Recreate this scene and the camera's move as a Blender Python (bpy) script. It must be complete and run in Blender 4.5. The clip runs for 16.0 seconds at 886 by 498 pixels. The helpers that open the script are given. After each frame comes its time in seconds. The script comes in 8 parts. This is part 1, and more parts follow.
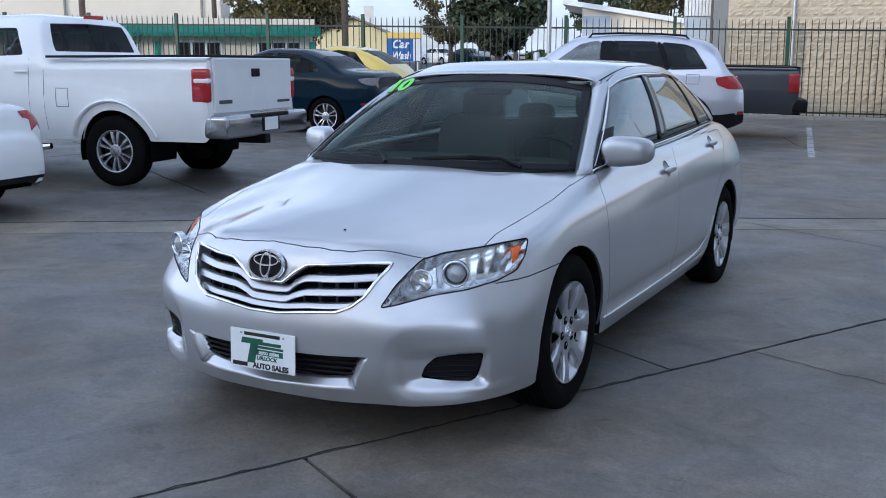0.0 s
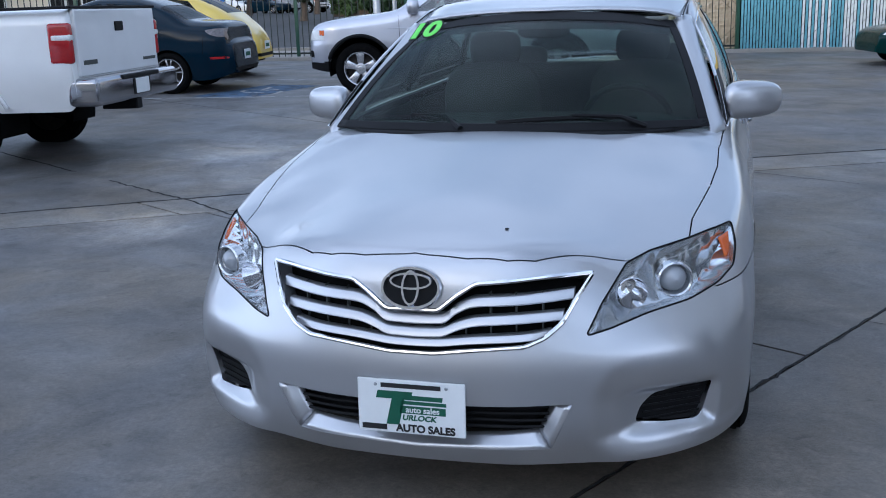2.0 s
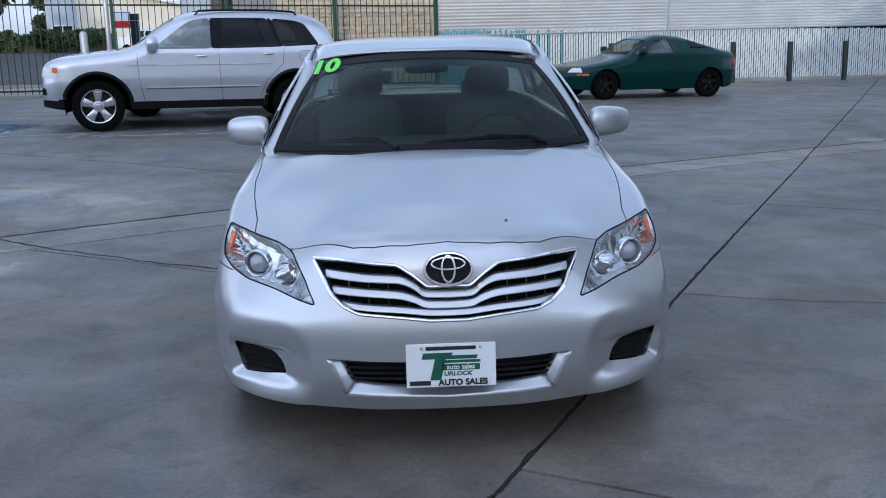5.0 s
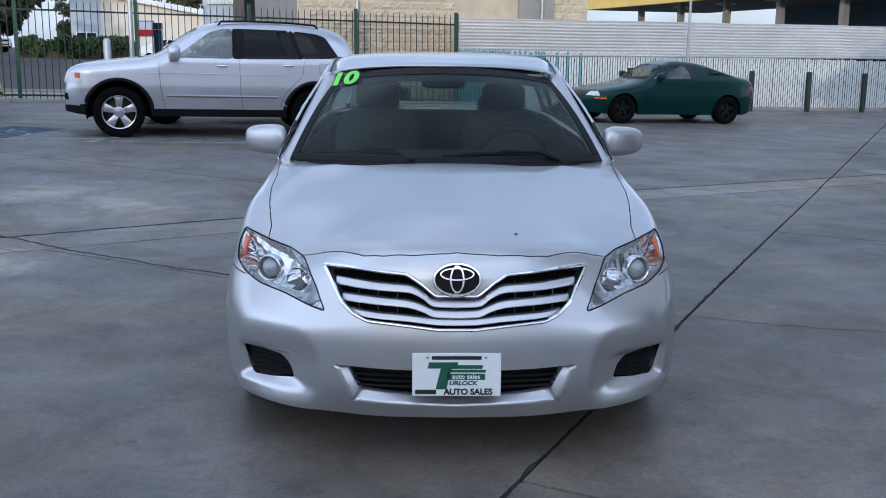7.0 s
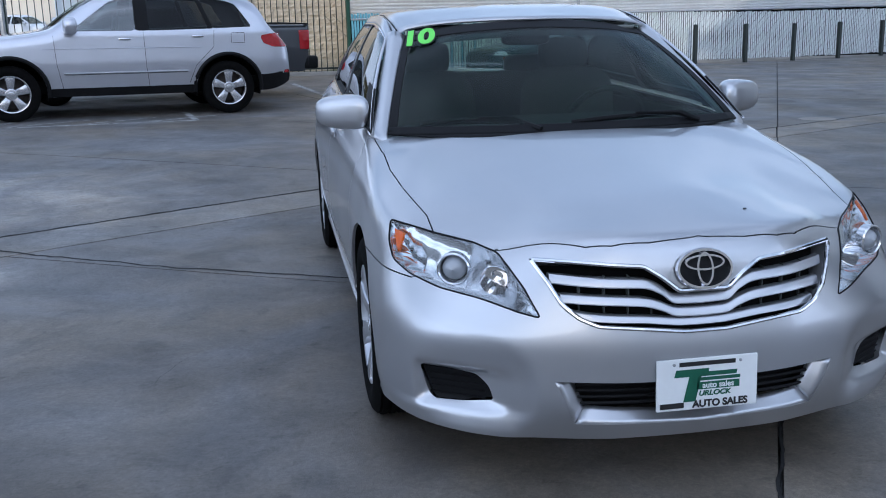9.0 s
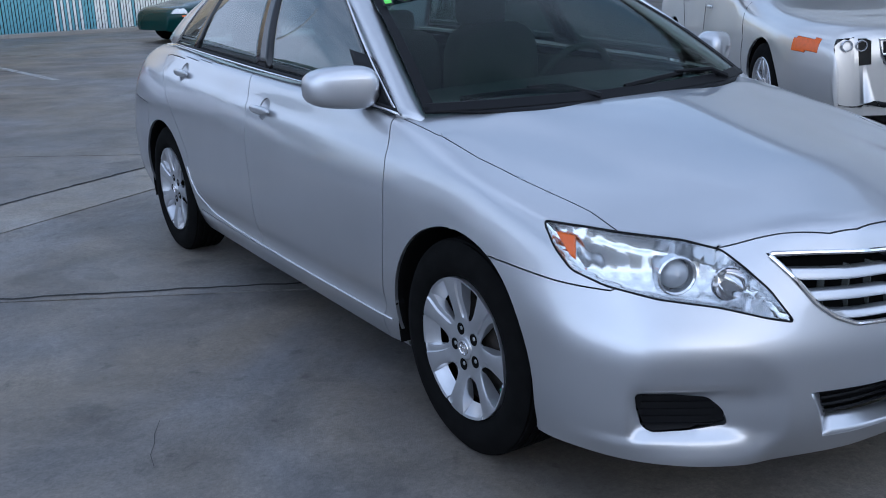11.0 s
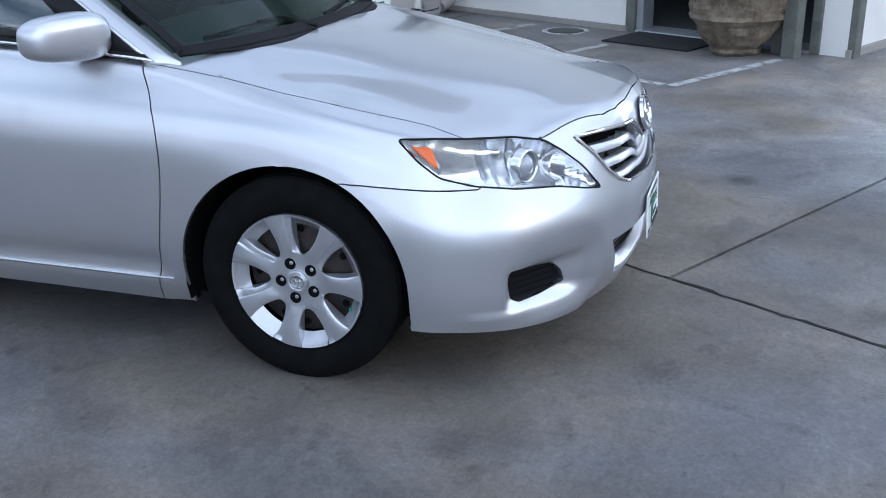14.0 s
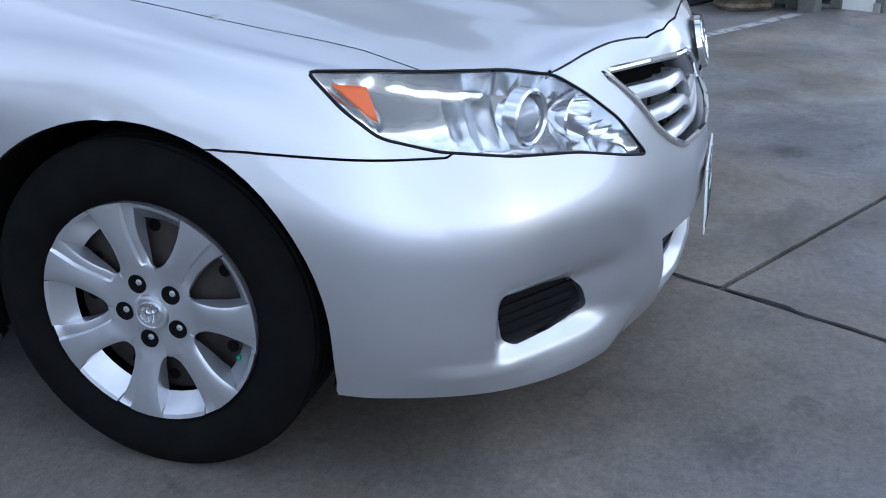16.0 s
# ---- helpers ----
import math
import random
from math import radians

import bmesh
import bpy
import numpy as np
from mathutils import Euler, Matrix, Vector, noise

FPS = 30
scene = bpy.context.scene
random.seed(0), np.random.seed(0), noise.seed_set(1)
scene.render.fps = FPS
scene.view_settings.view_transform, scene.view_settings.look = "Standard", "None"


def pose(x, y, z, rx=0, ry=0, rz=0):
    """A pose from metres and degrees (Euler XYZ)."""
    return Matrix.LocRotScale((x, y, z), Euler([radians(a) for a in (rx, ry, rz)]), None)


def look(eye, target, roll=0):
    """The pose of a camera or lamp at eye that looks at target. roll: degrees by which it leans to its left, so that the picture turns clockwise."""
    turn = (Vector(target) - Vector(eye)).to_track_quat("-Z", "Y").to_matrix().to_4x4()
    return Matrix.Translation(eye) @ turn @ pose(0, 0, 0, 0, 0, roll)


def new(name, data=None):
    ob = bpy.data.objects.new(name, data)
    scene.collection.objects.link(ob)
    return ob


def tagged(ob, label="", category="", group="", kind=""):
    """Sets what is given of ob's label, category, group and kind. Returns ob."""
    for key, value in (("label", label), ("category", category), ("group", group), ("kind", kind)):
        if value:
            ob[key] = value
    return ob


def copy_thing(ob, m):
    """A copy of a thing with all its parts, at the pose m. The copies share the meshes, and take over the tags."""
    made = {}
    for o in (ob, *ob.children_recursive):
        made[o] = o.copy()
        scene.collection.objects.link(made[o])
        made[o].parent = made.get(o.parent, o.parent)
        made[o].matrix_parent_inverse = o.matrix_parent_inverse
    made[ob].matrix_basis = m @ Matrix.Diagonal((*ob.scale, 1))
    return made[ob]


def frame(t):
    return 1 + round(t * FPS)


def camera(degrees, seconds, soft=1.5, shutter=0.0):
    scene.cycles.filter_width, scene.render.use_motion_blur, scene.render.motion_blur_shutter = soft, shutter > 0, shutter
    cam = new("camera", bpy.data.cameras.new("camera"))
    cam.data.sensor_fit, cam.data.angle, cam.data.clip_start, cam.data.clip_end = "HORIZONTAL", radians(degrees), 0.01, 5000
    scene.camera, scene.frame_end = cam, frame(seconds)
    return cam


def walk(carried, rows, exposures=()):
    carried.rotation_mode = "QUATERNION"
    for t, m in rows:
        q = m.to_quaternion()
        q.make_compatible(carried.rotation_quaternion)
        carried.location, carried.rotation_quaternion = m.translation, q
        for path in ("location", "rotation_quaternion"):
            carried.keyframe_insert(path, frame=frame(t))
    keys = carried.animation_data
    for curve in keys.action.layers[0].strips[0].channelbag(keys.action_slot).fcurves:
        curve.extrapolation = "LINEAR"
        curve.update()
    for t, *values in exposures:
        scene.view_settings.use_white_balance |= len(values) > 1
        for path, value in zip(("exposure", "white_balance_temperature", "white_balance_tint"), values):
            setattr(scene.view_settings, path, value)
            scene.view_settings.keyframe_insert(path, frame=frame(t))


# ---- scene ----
cam = camera(48.33, 16.0, soft=1.0)
PATH = [
    (0, (2.309, -3.799, 1.430), (1.378, -2.067, 1.063), -0.05),
    (0.5, (2.041, -3.655, 1.428), (1.123, -1.919, 1.047), 0.09),
    (1, (1.658, -3.572, 1.398), (0.853, -1.789, 0.983), -0.18),
    (1.5, (1.208, -3.495, 1.415), (0.522, -1.671, 0.966), -2.02),
    (2, (0.814, -3.310, 1.417), (0.256, -1.449, 0.940), -2.05),
    (2.5, (0.461, -3.307, 1.437), (0.178, -1.397, 0.915), -2.41),
    (3, (0.222, -3.462, 1.445), (0.168, -1.526, 0.946), -1.59),
    (3.5, (0.049, -3.714, 1.452), (0.104, -1.771, 0.982), -0.90),
    (4, (-0.157, -3.931, 1.460), (-0.074, -1.983, 1.017), -1.65),
    (6.5, (-0.121, -4.189, 1.451), (-0.068, -2.232, 1.041), -0.15),
    (7, (-0.138, -4.187, 1.444), (-0.085, -2.225, 1.057), 0.52),
    (7.5, (-0.287, -4.130, 1.439), (-0.207, -2.163, 1.086), 0.84),
    (8, (-0.570, -3.973, 1.446), (-0.469, -2.015, 1.049), -0.86),
    (8.5, (-0.838, -3.697, 1.402), (-0.698, -1.747, 0.982), -1.20),
    (9, (-1.177, -3.435, 1.395), (-0.849, -1.515, 0.941), -1.56),
    (9.5, (-1.507, -3.192, 1.429), (-0.945, -1.344, 0.911), -2.97),
    (9.7, (-1.615, -3.070, 1.411), (-1.015, -1.237, 0.880), -2.96),
    (11.8, (-2.745, -1.901, 1.475), (-1.467, -0.515, 0.811), -2.6),
    (12, (-2.839, -1.811, 1.507), (-1.504, -0.500, 0.801), -2.8),
    (12.5, (-3.039, -1.536, 1.463), (-1.533, -0.432, 0.746), -2.7),
    (13, (-3.180, -1.378, 1.465), (-1.509, -0.567, 0.723), -2.3),
    (13.5, (-3.321, -1.308, 1.488), (-1.565, -0.685, 0.760), -1.6),
    (14, (-3.324, -1.297, 1.487), (-1.559, -0.700, 0.760), -1.3),
    (14.5, (-3.241, -1.288, 1.470), (-1.476, -0.687, 0.746), -1.2),
    (15, (-2.885, -1.195, 1.324), (-1.118, -0.592, 0.600), -1.3),
    (15.5, (-2.600, -1.100, 1.213), (-0.830, -0.533, 0.478), -1.3),
    (16, (-2.271, -0.985, 1.107), (-0.506, -0.452, 0.349), -1.1),
]
EXPOSURES = [(0, 0.1, 5250, 9), (3, 0.03, 5100, 9), (7.5, 0.0, 5300, 9), (8.0, -0.10, 5200, 9), (8.5, 0.04, 5200, 9), (9.5, 0.02, 5100, 9), (12.0, 0.22, 5100, 9), (13.0, 0.42, 5250, 9), (14.0, 0.62, 5350, 8), (15.0, 0.56, 5300, 8), (16, 0.46, 5200, 8)]
walk(cam, [(t, look(eye, target, roll)) for t, eye, target, roll in PATH], EXPOSURES)

# ---- world, sun, exposure ----
world = bpy.data.worlds.new("sky")
scene.world = world
world.use_nodes = True
wn = world.node_tree.nodes
sky = wn.new("ShaderNodeTexSky")
sky.sky_type = "NISHITA"
sky.sun_disc = False
sky.sun_elevation = radians(11)
sky.sun_rotation = radians(194)
sky.air_density, sky.dust_density, sky.ozone_density = 1.0, 2.0, 1.0
wl = world.node_tree.links
wco = wn.new("ShaderNodeTexCoord")
wmap = wn.new("ShaderNodeMapping")
wmap.inputs["Scale"].default_value = (1.0, 1.0, 2.6)
cloud = wn.new("ShaderNodeTexNoise")
cloud.inputs["Scale"].default_value, cloud.inputs["Detail"].default_value, cloud.inputs["Roughness"].default_value = 1.9, 7, 0.55
cover = wn.new("ShaderNodeMapRange")
cover.inputs["From Min"].default_value, cover.inputs["From Max"].default_value = 0.30, 0.72
cmix = wn.new("ShaderNodeMix")
cmix.data_type = "RGBA"
wl.new(wco.outputs["Generated"], wmap.inputs["Vector"])
wl.new(wmap.outputs["Vector"], cloud.inputs["Vector"])
wl.new(cloud.outputs["Fac"], cover.inputs["Value"])
rise = wn.new("ShaderNodeSeparateXYZ")
thin = wn.new("ShaderNodeMapRange")
thin.inputs["From Min"].default_value, thin.inputs["From Max"].default_value = 0.06, 0.45
thin.inputs["To Min"].default_value, thin.inputs["To Max"].default_value = 1.7, 0.85
part_cover = wn.new("ShaderNodeMath")
part_cover.operation = "MULTIPLY"
wl.new(wco.outputs["Generated"], rise.inputs["Vector"])
wl.new(rise.outputs["Z"], thin.inputs["Value"])
wl.new(cover.outputs["Result"], part_cover.inputs[0])
wl.new(thin.outputs["Result"], part_cover.inputs[1])
wl.new(part_cover.outputs[0], cmix.inputs["Factor"])
wl.new(sky.outputs["Color"], cmix.inputs["A"])
# clouds on the sun's side of the sky are brighter
sunward = wn.new("ShaderNodeVectorMath")
sunward.operation = "DOT_PRODUCT"
sunward.inputs[1].default_value = (-0.24, -0.97, 0.19)
glow = wn.new("ShaderNodeMapRange")
glow.inputs["From Min"].default_value, glow.inputs["From Max"].default_value = -1.0, 1.0
glow.inputs["To Min"].default_value, glow.inputs["To Max"].default_value = 0.62, 1.45
lit_cloud = wn.new("ShaderNodeVectorMath")
lit_cloud.operation = "SCALE"
lit_cloud.inputs[0].default_value = (10.0, 10.15, 10.9)
wl.new(wco.outputs["Generated"], sunward.inputs[0])
wl.new(sunward.outputs["Value"], glow.inputs["Value"])
wl.new(glow.outputs["Result"], lit_cloud.inputs["Scale"])
wl.new(lit_cloud.outputs["Vector"], cmix.inputs["B"])
wl.new(cmix.outputs["Result"], wn["Background"].inputs["Color"])
wn["Background"].inputs["Strength"].default_value = 0.15
sun = new("sun", bpy.data.lights.new("sun", "SUN"))
sun.data.energy, sun.data.angle, sun.data.color = 1.25, radians(0.6), (1.0, 0.84, 0.62)
sun.matrix_world = look((0, 0, 30), (2.42, 9.70, 28.06))


# ---- materials ----
def material(name, base, rough=0.5, metal=0.0, spec=0.5, coat=0.0, scale=6.0, vary=0.12, fine=60.0, bump=0.0, emit=0.0, vary2=None, trans=0.0):
    """A surface with colour variation at two scales, a little roughness variation and fine relief."""
    m = bpy.data.materials.new(name)
    m.use_nodes = True
    nt = m.node_tree
    b = nt.nodes["Principled BSDF"]
    b.inputs["Roughness"].default_value = rough
    b.inputs["Metallic"].default_value = metal
    b.inputs["Specular IOR Level"].default_value = spec
    b.inputs["Coat Weight"].default_value = coat
    b.inputs["Coat Roughness"].default_value = 0.04
    b.inputs["Transmission Weight"].default_value = trans
    co = nt.nodes.new("ShaderNodeTexCoord")
    if vary > 0:
        n1 = nt.nodes.new("ShaderNodeTexNoise")
        n1.inputs["Scale"].default_value, n1.inputs["Detail"].default_value = scale, 5
        n2 = nt.nodes.new("ShaderNodeTexNoise")
        n2.inputs["Scale"].default_value, n2.inputs["Detail"].default_value = fine, 3
        add = nt.nodes.new("ShaderNodeMath")
        add.operation = "MULTIPLY_ADD"
        add.inputs[1].default_value = 0.45
        nt.links.new(co.outputs["Object"], n1.inputs["Vector"])
        nt.links.new(co.outputs["Object"], n2.inputs["Vector"])
        nt.links.new(n2.outputs["Fac"], add.inputs[0])
        nt.links.new(n1.outputs["Fac"], add.inputs[2])
        mp = nt.nodes.new("ShaderNodeMapRange")
        mp.inputs["From Min"].default_value, mp.inputs["From Max"].default_value = 0.45, 1.0
        nt.links.new(add.outputs[0], mp.inputs["Value"])
        mix = nt.nodes.new("ShaderNodeMix")
        mix.data_type = "RGBA"
        lo = [c * (1 - vary) for c in base]
        hi = [min(1, c * (1 + vary)) for c in base] if vary2 is None else vary2
        mix.inputs["A"].default_value, mix.inputs["B"].default_value = (*lo, 1), (*hi, 1)
        nt.links.new(mp.outputs["Result"], mix.inputs["Factor"])
        nt.links.new(mix.outputs["Result"], b.inputs["Base Color"])
        if bump > 0:
            bp = nt.nodes.new("ShaderNodeBump")
            bp.inputs["Strength"].default_value, bp.inputs["Distance"].default_value = 1.0, bump
            nt.links.new(n2.outputs["Fac"], bp.inputs["Height"])
            nt.links.new(bp.outputs["Normal"], b.inputs["Normal"])
    else:
        b.inputs["Base Color"].default_value = (*base, 1)
    if emit:
        b.inputs["Emission Color"].default_value = (*base, 1)
        b.inputs["Emission Strength"].default_value = emit
    return m


def glass_pane(name, tint=(0.5, 0.55, 0.55), ior=1.5, rough=0.0, gain=0.5):
    """Thin pane: tinted see-through and a mirror sheen that grows at grazing angles."""
    m = bpy.data.materials.new(name)
    m.use_nodes = True
    nt = m.node_tree
    nt.nodes.remove(nt.nodes["Principled BSDF"])
    out = nt.nodes["Material Output"]
    tr, gl, lw, mx = (nt.nodes.new(k) for k in ("ShaderNodeBsdfTransparent", "ShaderNodeBsdfGlossy", "ShaderNodeLayerWeight", "ShaderNodeMixShader"))
    pw, sc = nt.nodes.new("ShaderNodeMath"), nt.nodes.new("ShaderNodeMath")
    pw.operation, sc.operation = "POWER", "MULTIPLY_ADD"
    pw.inputs[1].default_value = 5.0
    f0 = ((ior - 1) / (ior + 1)) ** 2
    sc.inputs[1].default_value, sc.inputs[2].default_value = gain, f0 * 1.1 * gain
    tr.inputs["Color"].default_value = (*tint, 1)
    gl.inputs["Roughness"].default_value = rough
    nt.links.new(lw.outputs["Facing"], pw.inputs[0])
    nt.links.new(pw.outputs[0], sc.inputs[0])
    nt.links.new(sc.outputs[0], mx.inputs[0])
    nt.links.new(tr.outputs[0], mx.inputs[1])
    nt.links.new(gl.outputs[0], mx.inputs[2])
    nt.links.new(mx.outputs[0], out.inputs["Surface"])
    return m


def car_paint(name, base, metal=0.75, rough=0.32, coat=0.9):
    m = material(name, base, rough, metal, 0.5, coat=coat, scale=2.5, vary=0.05, fine=900.0)
    m.node_tree.nodes["Principled BSDF"].inputs["Coat IOR"].default_value = 1.65
    return m


def stained_lit_concrete(name, base):
    """Old lot concrete: mottling, dark oil and water stains, pale worn patches, sandy grain, slabs of uneven tone;
    broad patches beside the sedan carry sheen and shade in their colour.
    """
    m = bpy.data.materials.new(name)
    m.use_nodes = True
    nt = m.node_tree
    b = nt.nodes["Principled BSDF"]
    geo = nt.nodes.new("ShaderNodeNewGeometry")
    inf = nt.nodes.new("ShaderNodeObjectInfo")

    def noise(scale, detail=5, rough=0.6, warp=0.0, shift=0.0, stretch=None):
        n = nt.nodes.new("ShaderNodeTexNoise")
        n.inputs["Scale"].default_value, n.inputs["Detail"].default_value = scale, detail
        n.inputs["Roughness"].default_value, n.inputs["Distortion"].default_value = rough, warp
        mp = nt.nodes.new("ShaderNodeMapping")
        mp.inputs["Location"].default_value = (shift, shift * 1.7, 0)
        if stretch:
            mp.inputs["Scale"].default_value = stretch
        nt.links.new(geo.outputs["Position"], mp.inputs["Vector"])
        nt.links.new(mp.outputs["Vector"], n.inputs["Vector"])
        return n.outputs["Fac"]

    def ramp(src, lo, hi, to0, to1):
        r = nt.nodes.new("ShaderNodeMapRange")
        r.inputs["From Min"].default_value, r.inputs["From Max"].default_value = lo, hi
        r.inputs["To Min"].default_value, r.inputs["To Max"].default_value = to0, to1
        nt.links.new(src, r.inputs["Value"])
        return r.outputs["Result"]

    def times(a, c):
        k = nt.nodes.new("ShaderNodeMath")
        k.operation = "MULTIPLY"
        nt.links.new(a, k.inputs[0])
        nt.links.new(c, k.inputs[1])
        return k.outputs[0]

    tone = ramp(noise(0.32, 3), 0.36, 0.64, 0.84, 1.16)
    tone = times(tone, ramp(noise(1.7, 6, 0.65, 0.6, 3.0), 0.36, 0.64, 0.74, 1.24))
    tone = times(tone, ramp(noise(2.1, 5, 0.6, 1.2, 11.0), 0.58, 0.68, 1.0, 0.72))
    tone = times(tone, ramp(noise(0.9, 6, 0.7, 0.8, 23.0), 0.58, 0.74, 1.0, 1.4))
    tone = times(tone, ramp(noise(9.0, 4, 0.7, 0.5, 31.0), 0.60, 0.70, 1.0, 0.66))
    tone = times(tone, ramp(noise(1.0, 6, 0.7, 0.2, 41.0, (6.0, 0.9, 1.0)), 0.60, 0.78, 1.0, 1.22))
    tone = times(tone, ramp(noise(28.0, 4, 0.7, 0.3, 5.0), 0.30, 0.70, 0.84, 1.16))
    # Last six spots colour in ground sheen at +x and shade at -x.
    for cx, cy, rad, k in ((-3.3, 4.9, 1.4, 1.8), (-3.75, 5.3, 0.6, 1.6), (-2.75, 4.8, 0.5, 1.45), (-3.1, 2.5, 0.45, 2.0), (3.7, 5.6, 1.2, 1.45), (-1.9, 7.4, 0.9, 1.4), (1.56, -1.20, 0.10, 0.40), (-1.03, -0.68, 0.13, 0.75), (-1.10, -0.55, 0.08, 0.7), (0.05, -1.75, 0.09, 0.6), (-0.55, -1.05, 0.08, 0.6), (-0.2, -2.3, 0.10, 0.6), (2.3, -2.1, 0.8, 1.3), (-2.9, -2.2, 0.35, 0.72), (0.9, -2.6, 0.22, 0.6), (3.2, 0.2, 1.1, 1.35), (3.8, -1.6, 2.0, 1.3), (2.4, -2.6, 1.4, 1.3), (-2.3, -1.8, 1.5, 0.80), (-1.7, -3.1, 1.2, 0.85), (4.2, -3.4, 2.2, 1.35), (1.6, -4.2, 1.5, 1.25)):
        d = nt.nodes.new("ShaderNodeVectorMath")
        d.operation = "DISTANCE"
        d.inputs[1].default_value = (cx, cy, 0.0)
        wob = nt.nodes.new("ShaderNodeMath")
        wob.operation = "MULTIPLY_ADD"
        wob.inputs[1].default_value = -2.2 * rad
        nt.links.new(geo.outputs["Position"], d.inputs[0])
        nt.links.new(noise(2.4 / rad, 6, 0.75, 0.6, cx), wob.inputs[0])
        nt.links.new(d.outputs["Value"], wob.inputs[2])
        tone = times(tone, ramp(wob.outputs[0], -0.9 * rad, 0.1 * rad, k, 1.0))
    tone = times(tone, ramp(noise(70.0, 3, 0.7), 0.3, 0.7, 0.80, 1.20))
    tone = times(tone, ramp(noise(260.0, 2), 0.3, 0.7, 0.84, 1.16))
    tone = times(tone, ramp(inf.outputs["Random"], 0, 1, 0.92, 1.08))
    mix = nt.nodes.new("ShaderNodeMix")
    mix.data_type, mix.blend_type = "RGBA", "MULTIPLY"
    mix.inputs["Factor"].default_value = 1.0
    hue = nt.nodes.new("ShaderNodeMix")
    hue.data_type = "RGBA"
    hue.inputs["A"].default_value = (base[0] * 0.97, base[1], base[2] * 1.06, 1)
    hue.inputs["B"].default_value = (base[0] * 1.10, base[1] * 1.0, base[2] * 0.84, 1)
    nt.links.new(ramp(noise(0.7, 5, 0.6, 0.4, 57.0), 0.40, 0.62, 0.0, 1.0), hue.inputs["Factor"])
    nt.links.new(hue.outputs["Result"], mix.inputs["A"])
    nt.links.new(tone, mix.inputs["B"])
    nt.links.new(mix.outputs["Result"], b.inputs["Base Color"])
    nt.links.new(ramp(noise(1.3, 5, 0.6, 0.5, 17.0), 0.3, 0.7, 0.42, 0.64), b.inputs["Roughness"])
    bp = nt.nodes.new("ShaderNodeBump")
    bp.inputs["Strength"].default_value, bp.inputs["Distance"].default_value = 0.8, 0.002
    nt.links.new(noise(120.0, 4, 0.7), bp.inputs["Height"])
    nt.links.new(bp.outputs["Normal"], b.inputs["Normal"])
    return m


